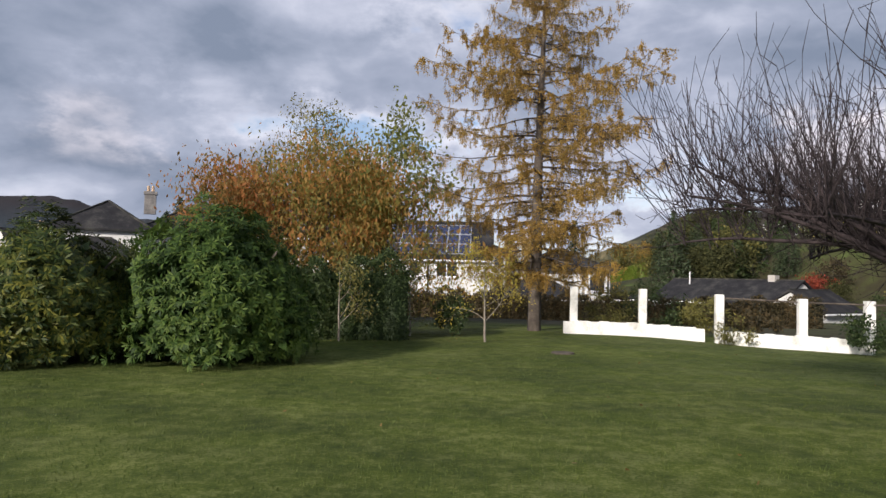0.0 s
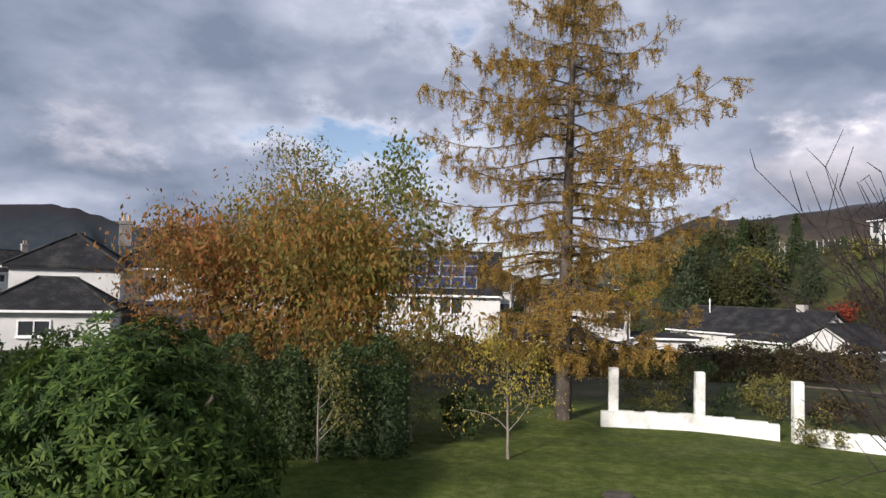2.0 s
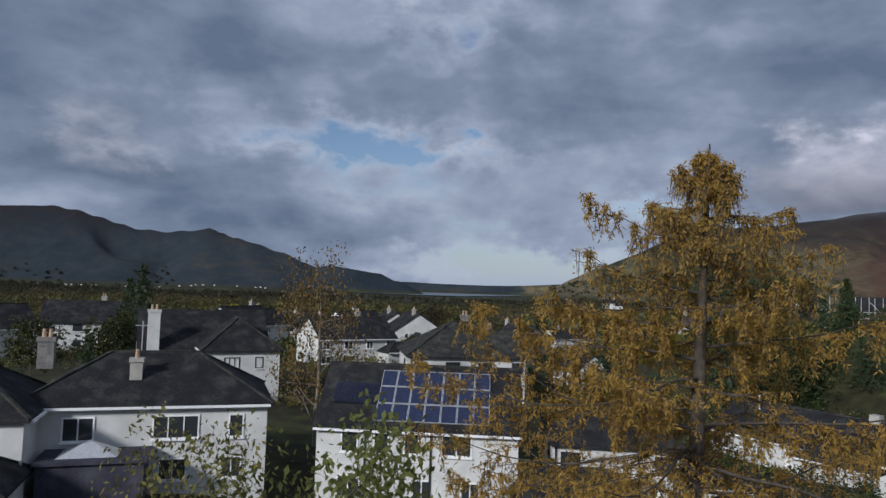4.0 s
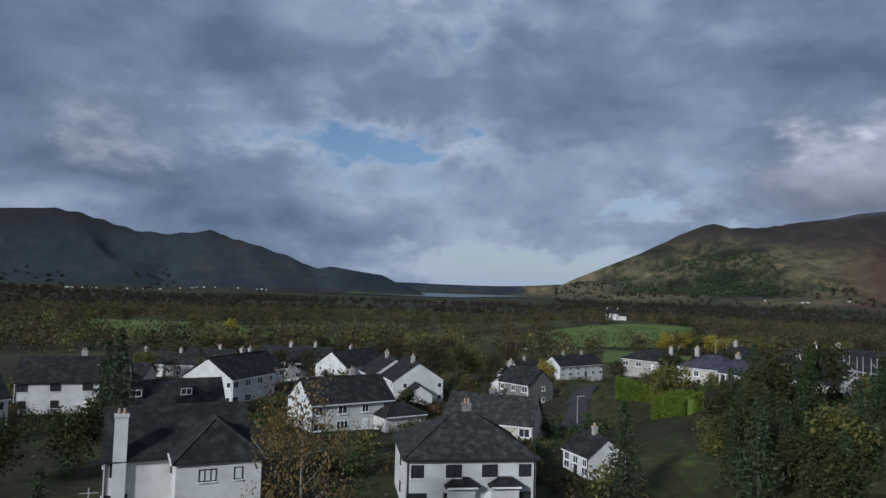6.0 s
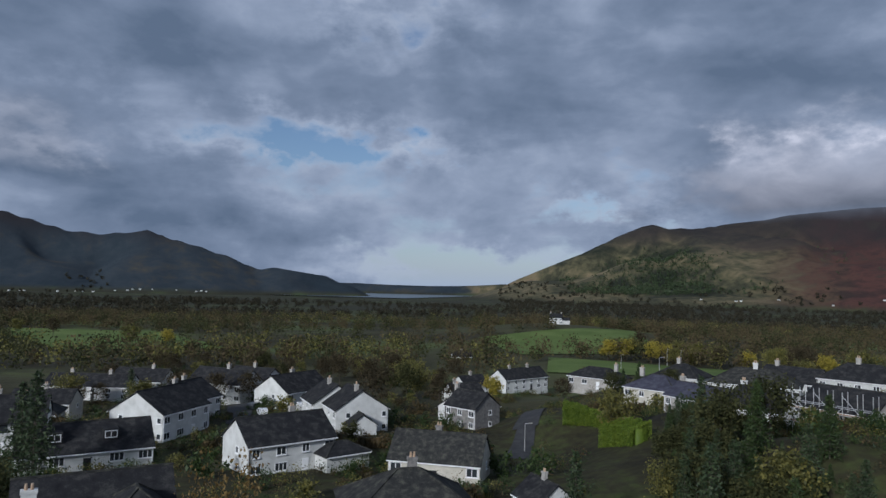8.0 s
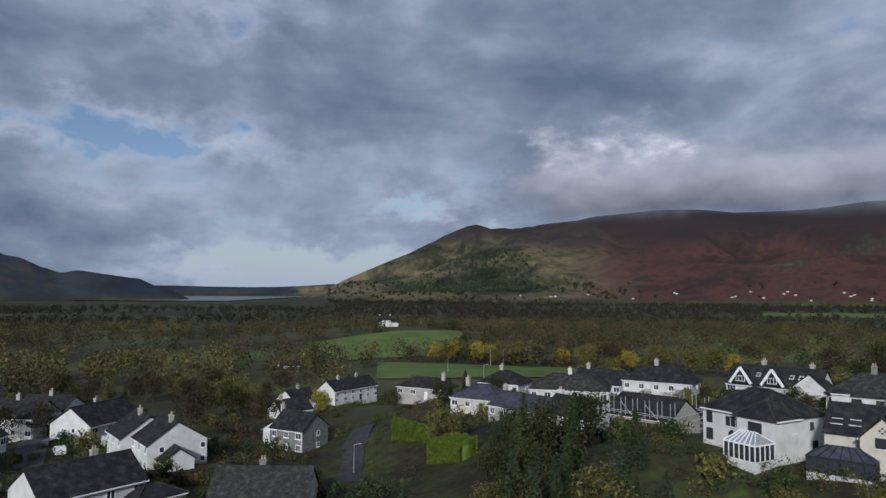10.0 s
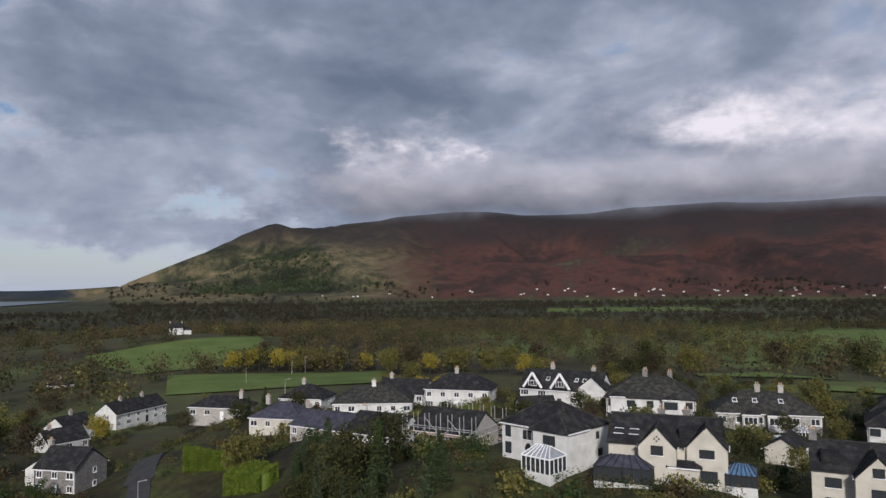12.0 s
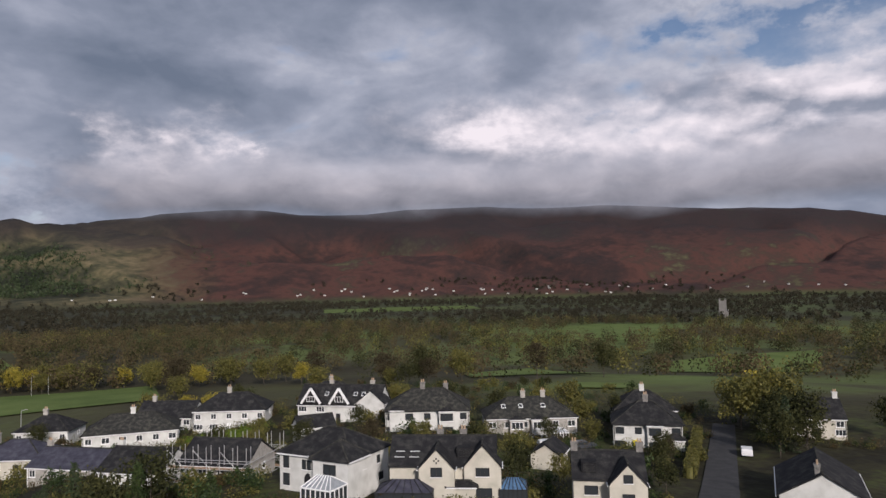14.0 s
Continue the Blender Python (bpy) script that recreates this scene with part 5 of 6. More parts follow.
# clipped and loose hedges
def hedge(pts, w, h, mat, label, density=90, size=0.14, seed=1, name="hedge", wave=0.12, dz=0.0, taper=0.0):
    rng = np.random.default_rng(seed)
    pts = np.array(pts, float)
    total = []
    spans = len(pts) - 1
    for part_no, (a, b) in enumerate(zip(pts, pts[1:])):
        ln = np.linalg.norm(b - a)
        n = int(ln * (w + 2 * h) * density)
        t = rng.random(n)
        u = rng.random(n) * (w + 2 * h)
        off = np.where(u < h, -w / 2, np.where(u < h + w, u - h - w / 2, w / 2))
        zc = np.where(u < h, u, np.where(u < h + w, h, u - h - w))
        zc = np.where(u > h + w, u - h - w, zc)
        d = (b - a) / ln
        nx, ny = -d[1], d[0]
        bulge = 1 + wave * np.sin(t * ln * 2.1 + seed) + wave * 0.7 * np.sin(t * ln * 5.3)
        x = a[0] + d[0] * t * ln + nx * off * bulge + rng.normal(size=n) * 0.07
        y = a[1] + d[1] * t * ln + ny * off * bulge + rng.normal(size=n) * 0.07
        z = ground_z(x, y) + zc * (1 - taper * (part_no + t) / spans) * bulge + rng.normal(size=n) * 0.06 + dz
        total.append(np.stack([x, y, z], -1))
        n2 = n // 2
        t = rng.random(n2)
        x = a[0] + d[0] * t * ln + nx * (rng.random(n2) - 0.5) * w * 0.85
        y = a[1] + d[1] * t * ln + ny * (rng.random(n2) - 0.5) * w * 0.85
        total.append(np.stack([x, y, ground_z(x, y) + rng.random(n2) * h * 0.92 * (1 - taper * (part_no + t) / spans) + dz], -1))
    P = np.concatenate(total)
    v, f = leaves(P, size, rng, 0.6)
    # the dense twiggy heart of the hedge, in short lengths
    for part_no, (a, b) in enumerate(zip(pts, pts[1:])):
        ln = np.linalg.norm(b - a)
        d = (b - a) / ln
        nx, ny = -d[1], d[0]
        m = max(2, int(ln / 0.8))
        for k in range(m):
            c0, c1 = a + d * ln * k / m, a + d * ln * (k + 1) / m
            g = gz(*((c0 + c1) / 2)) + dz
            ww_, hh_ = w * (0.30 + 0.03 * rng.random()), h * (0.84 + 0.05 * rng.random()) * (1 - taper * (part_no + k / m) / spans)
            blk = [(c[0] + nx * s * ww_, c[1] + ny * s * ww_, zz2) for zz2 in (g - 0.3, g + hh_) for c in (c0, c1) for s in (-1, 1)]
            o = len(v)
            v = np.concatenate([v, np.array(blk)])
            f = np.concatenate([f, np.array([(o, o + 2, o + 6, o + 4), (o + 1, o + 5, o + 7, o + 3), (o + 4, o + 6, o + 7, o + 5), (o, o + 4, o + 5, o + 1), (o + 2, o + 3, o + 7, o + 6)])])
    me = np_mesh(name, v, f)
    me.materials.append(mat)
    return tagged(new(name, me), label, "hedge", "", "stuff")


hedge([(-7.5, 24.6), (-4.0, 25.9), (-0.9, 26.9)], 1.6, 2.5, L_HEDGE, "tall dark green garden hedge behind the lawn", 520, 0.085, 3)
hedge([(-16, 48.5), (-4, 49), (4, 50), (13, 51.5), (22, 52)], 1.5, 1.8, L_BROWN, "brown beech hedge along the garden boundary", 260, 0.13, 4)
hedge([(-19, 23.6), (-7.5, 24.6)], 1.6, 2.5, L_HEDGE, "dark green hedge beside the garden", 260, 0.10, 6)

# white garden wall with posts
wl = empty("garden_wall", pose(0, 0, 0), "low whitewashed garden wall with tall square posts and rails", "wall")
WALL_A = [(4.6, 31.4), (7.4, 31.5), (9.9, 31.1)]
WALL_B = [(10.6, 30.9), (13.2, 30.2), (15.1, 29.3)]
WALL_C = [(15.3, 28.2), (17.4, 26.6), (19.5, 24.4)]
for line in (WALL_A, WALL_B, WALL_C):
    bm = bmesh.new()
    for (ax, ay), (bx, by) in zip(line, line[1:]):
        d = Vector((bx - ax, by - ay, 0))
        for k in range(8):
            p = Vector((ax, ay, 0)) + d * ((k + 0.5) / 8)
            mm = Matrix.Translation((p.x, p.y, gz(p.x, p.y))) @ Matrix.Rotation(math.atan2(d.y, d.x), 4, "Z")
            wob = 0.02 * math.sin(k * 2.3 + ax)
            box(bm, -d.length / 16, d.length / 16, -0.12, 0.12, -0.4, 0.50 + wob, mm)
    bmesh.ops.remove_doubles(bm, verts=bm.verts, dist=0.004)
    part("wall", bm, WALLPAINT, wl)
POSTS = [(5.0, 31.55), (7.65, 31.5), (10.4, 31.0), (13.1, 30.25), (15.0, 29.4), (16.2, 27.6), (18.3, 25.8)]
for px, py in POSTS:
    bm = bmesh.new()
    zg = gz(px, py)
    box(bm, px - 0.15, px + 0.15, py - 0.15, py + 0.15, zg - 0.3, zg + 1.85)
    bmesh.ops.bevel(bm, geom=bm.edges[:], offset=0.02, segments=1, affect="EDGES")
    part("post", bm, WALLPAINT, wl)
for (ax, ay), (bx, by) in zip(POSTS[2:], POSTS[3:]):
    v, f = tubes([((ax, ay, gz(ax, ay) + 1.72), (bx, by, gz(bx, by) + 1.72), 0.035, 0.035)], 6)
    child("rail", np_mesh("rail", v, f), BARK, wl)

for k_, (sx, sy, sr, shh) in enumerate(((-9.8, 22.6, 1.6, 2.7), (-12.4, 22.0, 1.7, 2.6), (-15.0, 21.6, 1.7, 2.7))):
    rng = np.random.default_rng(60 + k_)
    plant("shrub", sx, sy, "dark evergreen shrub in front of the garden hedge", "shrub", None, None, crown_points(rng, 4200, (0, 0, shh * 0.5), (sr, sr * 0.8, shh * 0.52), 30, 0.34), L_HEDGE, 0.11, rng, 0.45)

# board fence of the next garden
fence = empty("board_fence", pose(-30.5, 46.2, gz(-30.5, 46.2), 0, 0, 12), "weathered pale timber board fence behind the hedge", "fence")
bm = bmesh.new()
box(bm, -0.055, 0.055, 0.0, 0.02, 0.1, 1.85)
board_me = bpy.data.meshes.new("board")
bm.to_mesh(board_me)
bm.free()
board_me.materials.append(WOOD)
for k in range(78):
    child("board", board_me, None, fence, pose(-5.2 + k * 0.135, 0, 0.02 * math.sin(k * 7.3)))
for k in range(6):
    bm = bmesh.new()
    box(bm, -5.2 + k * 2.08 - 0.05, -5.2 + k * 2.08 + 0.05, 0.06, 0.16, -0.3, 1.8)
    part("post", bm, WOOD, fence)
for zc in (0.45, 1.5):
    bm = bmesh.new()
    box(bm, -5.25, 5.25, 0.022, 0.058, zc - 0.05, zc + 0.05)
    part("rail", bm, WOOD, fence)

# larch -----------------------------------------------------------------
def larch(x, y, h, seed):
    rng = np.random.default_rng(seed)
    segs, pts = [], []
    trunk = [np.array([0.018 * h * (i / 16) ** 2, 0.0, i * h / 16]) for i in range(17)]
    for i in range(16):
        r = 0.28 * (1 - i / 16) ** 0.8 + 0.02
        segs.append((trunk[i], trunk[i + 1], r, 0.28 * (1 - (i + 1) / 16) ** 0.8 + 0.015))
    nl = 84
    for k in range(nl):
        f = 0.14 + 0.85 * ((k + rng.random()) / nl)
        a = k * 2.4 + rng.normal() * 0.4
        ln = (5.2 * min(1.0, (1 - f) / 0.34) ** 0.85 * (1.08 if math.cos(a) > 0 else 1.0) + 0.15) * (0.62 + 0.45 * rng.random())
        ln *= min(1.0, (1 - f) / 0.13 + 0.12)
        if f < 0.3:
            ln *= 0.30 + 1.9 * f
        p = np.array([0.018 * h * f * f, 0, f * h])
        d = np.array([math.cos(a), math.sin(a), -0.04 + 0.34 * f])
        n = 7
        r = 0.065 * (1 - f) + 0.02
        for s in range(n):
            d = d + rng.normal(size=3) * 0.07
            d[2] += -0.07 if s < 3 else 0.12
            d /= np.linalg.norm(d)
            q4 = p + d * ln / n
            segs.append((p, q4, r, r * 0.78))
            p, r = q4, r * 0.78
            if s >= 0:
                for _ in range(3):
                    side = np.cross(d, [0, 0, 1]) * rng.choice((-1, 1)) + d * 0.7 + rng.normal(size=3) * 0.2
                    side[2] -= 0.25
                    side /= np.linalg.norm(side)
                    sl_ = min(1.3, 0.25 + ln * (0.13 + 0.13 * rng.random())) * (1.0 - 0.06 * s)
                    e = p + side * sl_
                    segs.append((p, e, r * 0.5, 0.006))
                    m = 66
                    t = rng.random((m, 1))
                    pts.append(p + (e - p) * t + rng.normal(size=(m, 3)) * 0.035)
                    for _ in range(2):
                        t0 = 0.3 + 0.7 * rng.random()
                        b0 = p + (e - p) * t0
                        b1 = b0 + np.array([rng.normal() * 0.1, rng.normal() * 0.1, -0.28 - 0.3 * rng.random()])
                        segs.append((b0, b1, 0.008, 0.004))
                        t = rng.random((40, 1))
                        pts.append(b0 + (b1 - b0) * t + rng.normal(size=(40, 3)) * 0.03)
    pts = np.concatenate(pts)
    keep = rng.random(len(pts)) < np.where(pts[:, 2] > 0.80 * h, 0.45, 1.0)
    return plant("larch", x, y, "tall golden larch with drooping needle sprays", "tree", segs, BARK, pts[keep], L_LARCH, 0.08, rng, 0.30, 0.6, sides=5)


larch(3.45, 32.3, 15.3, 21)

# cherries and garden trees ---------------------------------------------------
def leafy(x, y, h, spread, seed, mat, label, size=0.13, per=5, r=0.28, limbs=14, hang=0.6, depth=2, rise=0.7, bark=None, start=0.18, name="tree", aspect=0.45, z=None):
    rng = np.random.default_rng(seed)
    segs, tips = branches(rng, (0, 0, 0), h * 0.86, 0, limbs, spread, start, rise, depth, 4)
    pts = around(rng, tips, per, r)
    pts = pts[pts[:, 2] > 0.35]
    return plant(name, x, y, label, "tree", segs, bark or BARK, pts, mat, size, rng, aspect, hang, z=z)


leafy(-4.8, 30.0, 6.9, 2.7, 31, L_CHERRY, "broad autumn cherry with bronze and green hanging leaves", 0.175, 3, 0.42, 22, rise=0.75, hang=0.9, aspect=0.4)
leafy(-2.6, 30.8, 6.2, 2.3, 36, L_CHERRY, "broad autumn cherry with bronze and green hanging leaves", 0.175, 3, 0.42, 18, rise=0.7, hang=0.9, aspect=0.4)
leafy(-8.3, 29.6, 6.3, 2.2, 32, L_CHERRY_R, "cherry tree with orange-red autumn leaves", 0.175, 3, 0.42, 18, rise=0.8, hang=0.9, aspect=0.4)
leafy(-6.8, 32.0, 7.4, 2.5, 35, L_CHERRY, "broad autumn cherry with bronze and green hanging leaves", 0.175, 1, 0.42, 18, rise=1.0, hang=0.9, aspect=0.4)
leafy(-3.5, 33.4, 9.3, 2.9, 33, L_GREEN, "tall thin garden tree with large green leaves", 0.2, 1, 0.36, 15, rise=0.9, start=0.35, aspect=0.5)
leafy(-6.3, 32.4, 9.6, 2.6, 34, L_OLIVE, "thinning tree with bare upper twigs", 0.12, 1, 0.2, 14, rise=1.2, start=0.4)
leafy(1.85, 26.6, 3.0, 1.5, 41, L_YELLOW, "small old apple tree with few yellow leaves", 0.08, 1, 0.12, 9, rise=0.8, bark=TWIG)
leafy(-0.95, 28.0, 2.7, 1.0, 42, L_OLIVE, "bare many-stemmed shrub with pale twigs", 0.08, 1, 0.1, 12, rise=1.6, bark=TWIG, start=0.05)
leafy(-2.75, 25.2, 2.6, 0.9, 43, L_OLIVE, "slender young tree against the hedge", 0.09, 1, 0.15, 6, rise=1.3, bark=TWIG)
rng = np.random.default_rng(44)
plant("shrub", 0.5, 28.6, "small round dark evergreen shrub", "shrub", None, None, crown_points(rng, 2600, (0, 0, 0.75), (0.7, 0.7, 0.75), 20), L_HEDGE, 0.1, rng, 0.5)
plant("shrub", 10.9, 30.4, "straggling yellowed shrub against the white wall", "shrub", None, None, crown_points(rng, 900, (0, 0, 0.5), (1.0, 0.6, 0.6), 14), L_OLIVE, 0.1, rng, 0.4)
plant("shrub", 14.6, 28.6, "dark leafy shrub against the white wall", "shrub", None, None, crown_points(rng, 1500, (0, 0, 0.8), (0.9, 0.7, 0.85), 16), L_HEDGE, 0.13, rng, 0.4)

for sx, sy, sr, shh, smat, slab in ((6.6, 34.3, 1.3, 1.9, L_OLIVE, "olive shrub behind the white wall"), (8.6, 34.8, 1.4, 2.1, L_HEDGE, "dark green shrub behind the white wall"), (10.6, 34.2, 1.1, 1.6, L_OLIVE, "olive shrub behind the white wall"),
                                   (12.6, 33.6, 0.9, 1.2, L_BROWN, "low brown shrub behind the white wall"), (16.8, 31.4, 1.2, 1.7, L_HEDGE, "dark green shrub behind the white wall"), (19.5, 29.6, 1.3, 1.9, L_HEDGE, "dark green shrub behind the white wall")):
    plant("shrub", sx, sy, slab, "shrub", None, None, crown_points(rng, 2200, (0, 0, shh * 0.5), (sr, sr, shh * 0.52), 22, 0.34), smat, 0.11, rng, 0.4)

# bare apple tree on the lawn
def apple_bare(x, y, seed):
    rng = np.random.default_rng(seed)
    segs = [(np.zeros(3), np.array([0.05, 0, 1.0]), 0.2, 0.17), (np.array([0.05, 0, 1.0]), np.array([-0.05, 0.05, 1.9]), 0.17, 0.15)]
    for k in range(18):
        a = k * 0.68 + rng.normal() * 0.25
        p = np.array([0, 0, 1.8 + 0.4 * rng.random()])
        d = np.array([math.cos(a), math.sin(a), 0.45 + 0.3 * rng.random()])
        ln, r, n = 3.6 + 0.9 * rng.random(), 0.075, 9
        for s in range(n):
            d = d + rng.normal(size=3) * 0.16
            d[2] = max(-0.12, d[2] * 0.85 + (0.07 if s < 5 else -0.04))
            d /= np.linalg.norm(d)
            e = p + d * ln / n
            segs.append((p, e, r, r * 0.86))
            p, r = e, r * 0.86
            for _ in range(10):
                b0 = p + rng.normal(size=3) * 0.05
                dd = np.array([d[0] * 0.5 + rng.normal() * 0.5, d[1] * 0.5 + rng.normal() * 0.5, (1.3 if rng.random() < 0.88 else -0.1) + 0.2 * rng.normal()])
                dd /= np.linalg.norm(dd)
                sl_ = (0.6 + 2.0 * rng.random()) * (1.0 if dd[2] > 0.3 else 0.5)
                r2 = 0.010
                q5 = b0
                for j in range(3):
                    dd = dd + rng.normal(size=3) * 0.10
                    dd[2] += 0.10
                    dd /= np.linalg.norm(dd)
                    e2 = q5 + dd * sl_ / 3
                    segs.append((q5, e2, r2, r2 * 0.7))
                    q5, r2 = e2, r2 * 0.7
                    if rng.random() < 0.75:
                        tw = dd + rng.normal(size=3) * 0.55
                        tw /= np.linalg.norm(tw)
                        segs.append((q5, q5 + tw * (0.15 + 0.4 * rng.random()), 0.006, 0.003))
    tree = plant("apple_tree", x, y, "old bare apple tree with dark upright winter shoots", "tree", [s for s in segs if s[2] > 0.0105], BARK_D, sides=6)
    v, f = tubes([s for s in segs if s[2] <= 0.0105], 4)
    child("twig_crown", np_mesh("twig_crown", v, f), BARK_D, tree)
    return tree


apple_bare(9.7, 14.8, 51)

# conifers and village trees -------------------------------------------------
def conifer_proto(x, y, h, r, seed, mat, label, n_layers=26, leaf=0.42):
    rng = np.random.default_rng(seed)
    segs = [(np.array([0, 0, -0.5]), np.array([0, 0, h * 0.97]), h * 0.016, 0.03)]
    pts = []
    for k in range(n_layers * 5):
        f = 0.06 + 0.93 * (k + rng.random()) / (n_layers * 5)
        a = k * 2.399 + rng.normal() * 0.3
        ln = r * (1 - f) ** 0.85 * (0.8 + 0.35 * rng.random()) + 0.12
        d = np.array([math.cos(a), math.sin(a), -0.12 - 0.12 * (1 - f)])
        p = np.array([0, 0, f * h])
        segs.append((p, p + d * ln, 0.03, 0.01))
        m = 8 + int(ln * 9)
        t = rng.random((m, 1)) ** 0.7
        pts.append(p + d * ln * t + rng.normal(size=(m, 3)) * np.array([0.16, 0.16, 0.07]) * (0.4 + ln * 0.35))
    return plant("conifer", x, y, label, "tree", segs, BARK, np.concatenate(pts), mat, leaf, rng, 0.35, 0.25)


def crown_proto(x, y, h, r, seed, mat, label, n=1500, leaf=0.42, low=0.28, bark=None, name="tree", clumps=34, hang=0.1):
    rng = np.random.default_rng(seed)
    segs, tips = branches(rng, (0, 0, -0.3), h * 0.8, 0, 9, r * 0.85, low, 0.7, 1, 4)
    pts = np.concatenate([crown_points(rng, n, (0, 0, h * (0.5 + low / 2)), (r, r, h * (0.5 - low / 2)), clumps, 0.36, 0.45), around(rng, tips, 3, 0.3)])
    return plant(name, x, y, label, "tree", segs, bark or BARK, pts, mat, leaf, rng, 0.6, hang)


def shrub_proto(x, y, h, r, seed, mat, label, n=420, leaf=0.28):
    rng = np.random.default_rng(seed)
    return plant("shrub", x, y, label, "shrub", None, None, crown_points(rng, n, (0, 0, h * 0.48), (r, r, h * 0.55), 14, 0.42, 0.35), mat, leaf, rng, 0.6)


protos = {
    "spruce": conifer_proto(21.7, 99.6, 12.5, 3.2, 61, L_CONIFER, "dark blue-green spruce beyond the bungalow roofs"),
    "cypress": conifer_proto(33.5, 119.0, 9.0, 2.2, 62, L_HEDGE, "dark green cypress among the gardens"),
    "green": crown_proto(30.0, 122.0, 9.5, 3.8, 63, L_WOODG, "dark green broadleaf tree in a garden"),
    "olive": crown_proto(22.0, 150.0, 9.0, 3.6, 64, L_OLIVE, "olive autumn tree in a garden"),
    "yellow": crown_proto(2.0, 236.0, 8.0, 3.0, 65, L_YELLOW, "bright yellow autumn tree by the village"),
    "brown": crown_proto(-12.0, 210.0, 10.0, 4.0, 66, L_WOOD, "brown half-bare autumn tree", 900),
    "birch": crown_proto(-16.8, 73.5, 15.6, 3.9, 67, L_BIRCH, "weeping birch with thin brown leaves", 3000, 0.22, 0.12, TWIG, hang=1.2),
    "lime": crown_proto(31.0, 104.0, 7.4, 3.0, 71, L_OLIVE, "yellow-green autumn tree beyond the bungalow", 1500, 0.4),
    "red": crown_proto(35.0, 87.5, 4.6, 2.2, 72, L_RED, "small acer with deep red autumn leaves", 1400, 0.26, 0.15),
    "shrub_g": shrub_proto(30.0, 140.0, 2.0, 1.5, 68, L_HEDGE, "dark green shrub in a garden"),
    "shrub_o": shrub_proto(36.0, 142.0, 1.8, 1.5, 69, L_OLIVE, "olive shrub in a village garden"),
    "shrub_b": shrub_proto(48.0, 128.0, 1.7, 1.4, 70, L_BROWN, "brown leafy shrub in a garden"),
}


def put(kind, x, y, s=1.0, turn=0.0, zs=None):
    z = gz(x, y)
    m = pose(x, y, z - 0.1, 0, 0, turn) @ Matrix.Diagonal((s, s, zs or s, 1))
    return copy_thing(protos[kind], m)


# named trees
for kind, x, y, s in (("spruce", 29.5, 128, 0.85), ("green", 37, 124, 0.95), ("olive", 33, 132, 0.8), ("spruce", 8.6, 100, 0.85), ("green", 22.5, 107, 0.9), ("olive", 20.5, 110, 0.7),
                      ("cypress", 30, 112, 0.8), ("green", 27, 116, 0.7), ("spruce", 33, 104, 0.75), ("green", 28, 98, 0.8), ("cypress", 38, 110, 0.8),
                       ("green", -47, 92, 0.85), ("green", -52, 86, 0.8), ("spruce", -92, 205, 0.9), ("spruce", -70, 222, 0.8), ("spruce", -57, 114, 1.15), ("spruce", -61.5, 118, 1.0), ("spruce", -36, 72, 0.6),
                      ("brown", 20, 214, 0.7), ("green", 30, 198, 0.6), ("cypress", 33, 200, 0.6), ("cypress", 37, 201, 0.75), ("green", 44, 198, 0.6), ("yellow", 88, 205, 0.8), ("yellow", 84, 215, 0.9), ("yellow", 96, 226, 1.0), ("yellow", 66, 408, 1.5), ("yellow", 76, 414, 1.6), ("yellow", 90, 412, 1.5), ("yellow", 100, 418, 1.4), ("olive", 132, 352, 1.5), ("olive", 140, 372, 1.6), ("yellow", 150, 345, 1.4), ("olive", 158, 330, 1.6), ("olive", 168, 318, 1.5), ("yellow", 176, 300, 1.3), ("olive", 120, 300, 1.2), ("brown", 128, 322, 1.5),
                      ("olive", 71, 420, 1.4), ("olive", 82, 424, 1.5), ("yellow", 95, 428, 1.5), ("olive", 106, 424, 1.5), ("brown", 88, 436, 1.6), ("olive", 116, 420, 1.5), ("olive", 126, 412, 1.4), ("yellow", 136, 398, 1.3), ("olive", 146, 388, 1.5), ("brown", 150, 366, 1.5), ("olive", 165, 348, 1.5), ("olive", 182, 322, 1.6), ("brown", 188, 306, 1.5), ("olive", 100, 402, 1.2), ("olive", 112, 412, 1.2), ("brown", 122, 400, 1.2), ("olive", 80, 228, 1.2), ("green", 142, 84, 1.0), ("olive", 150, 96, 1.2), ("olive", 143, 93, 1.3), ("green", 137, 79, 1.1), ("green", 128, 76, 0.8), ("green", 160, 90, 1.0), ("yellow", 168, 66, 0.7), ("green", 158, 70, 0.9),
                      ("olive", 190, 215, 1.5), ("green", 180, 225, 1.6), ("brown", 210, 195, 1.4), ("green", 232, 180, 1.5), ("brown", 170, 235, 1.4), ("olive", 150, 250, 1.3), ("olive", -210, 430, 1.6), ("yellow", -185, 425, 1.5), ("brown", -290, 480, 1.4), ("olive", -330, 500, 1.3),
                      ("olive", 30, 236, 1.0), ("brown", -34, 226, 1.1), ("olive", -20, 232, 1.1), ("green", -22, 222, 1.1), ("brown", -30, 260, 1.3), ("olive", -24, 245, 1.4)):
    put(kind, x, y, s, (x * 37 + y * 11) % 360)

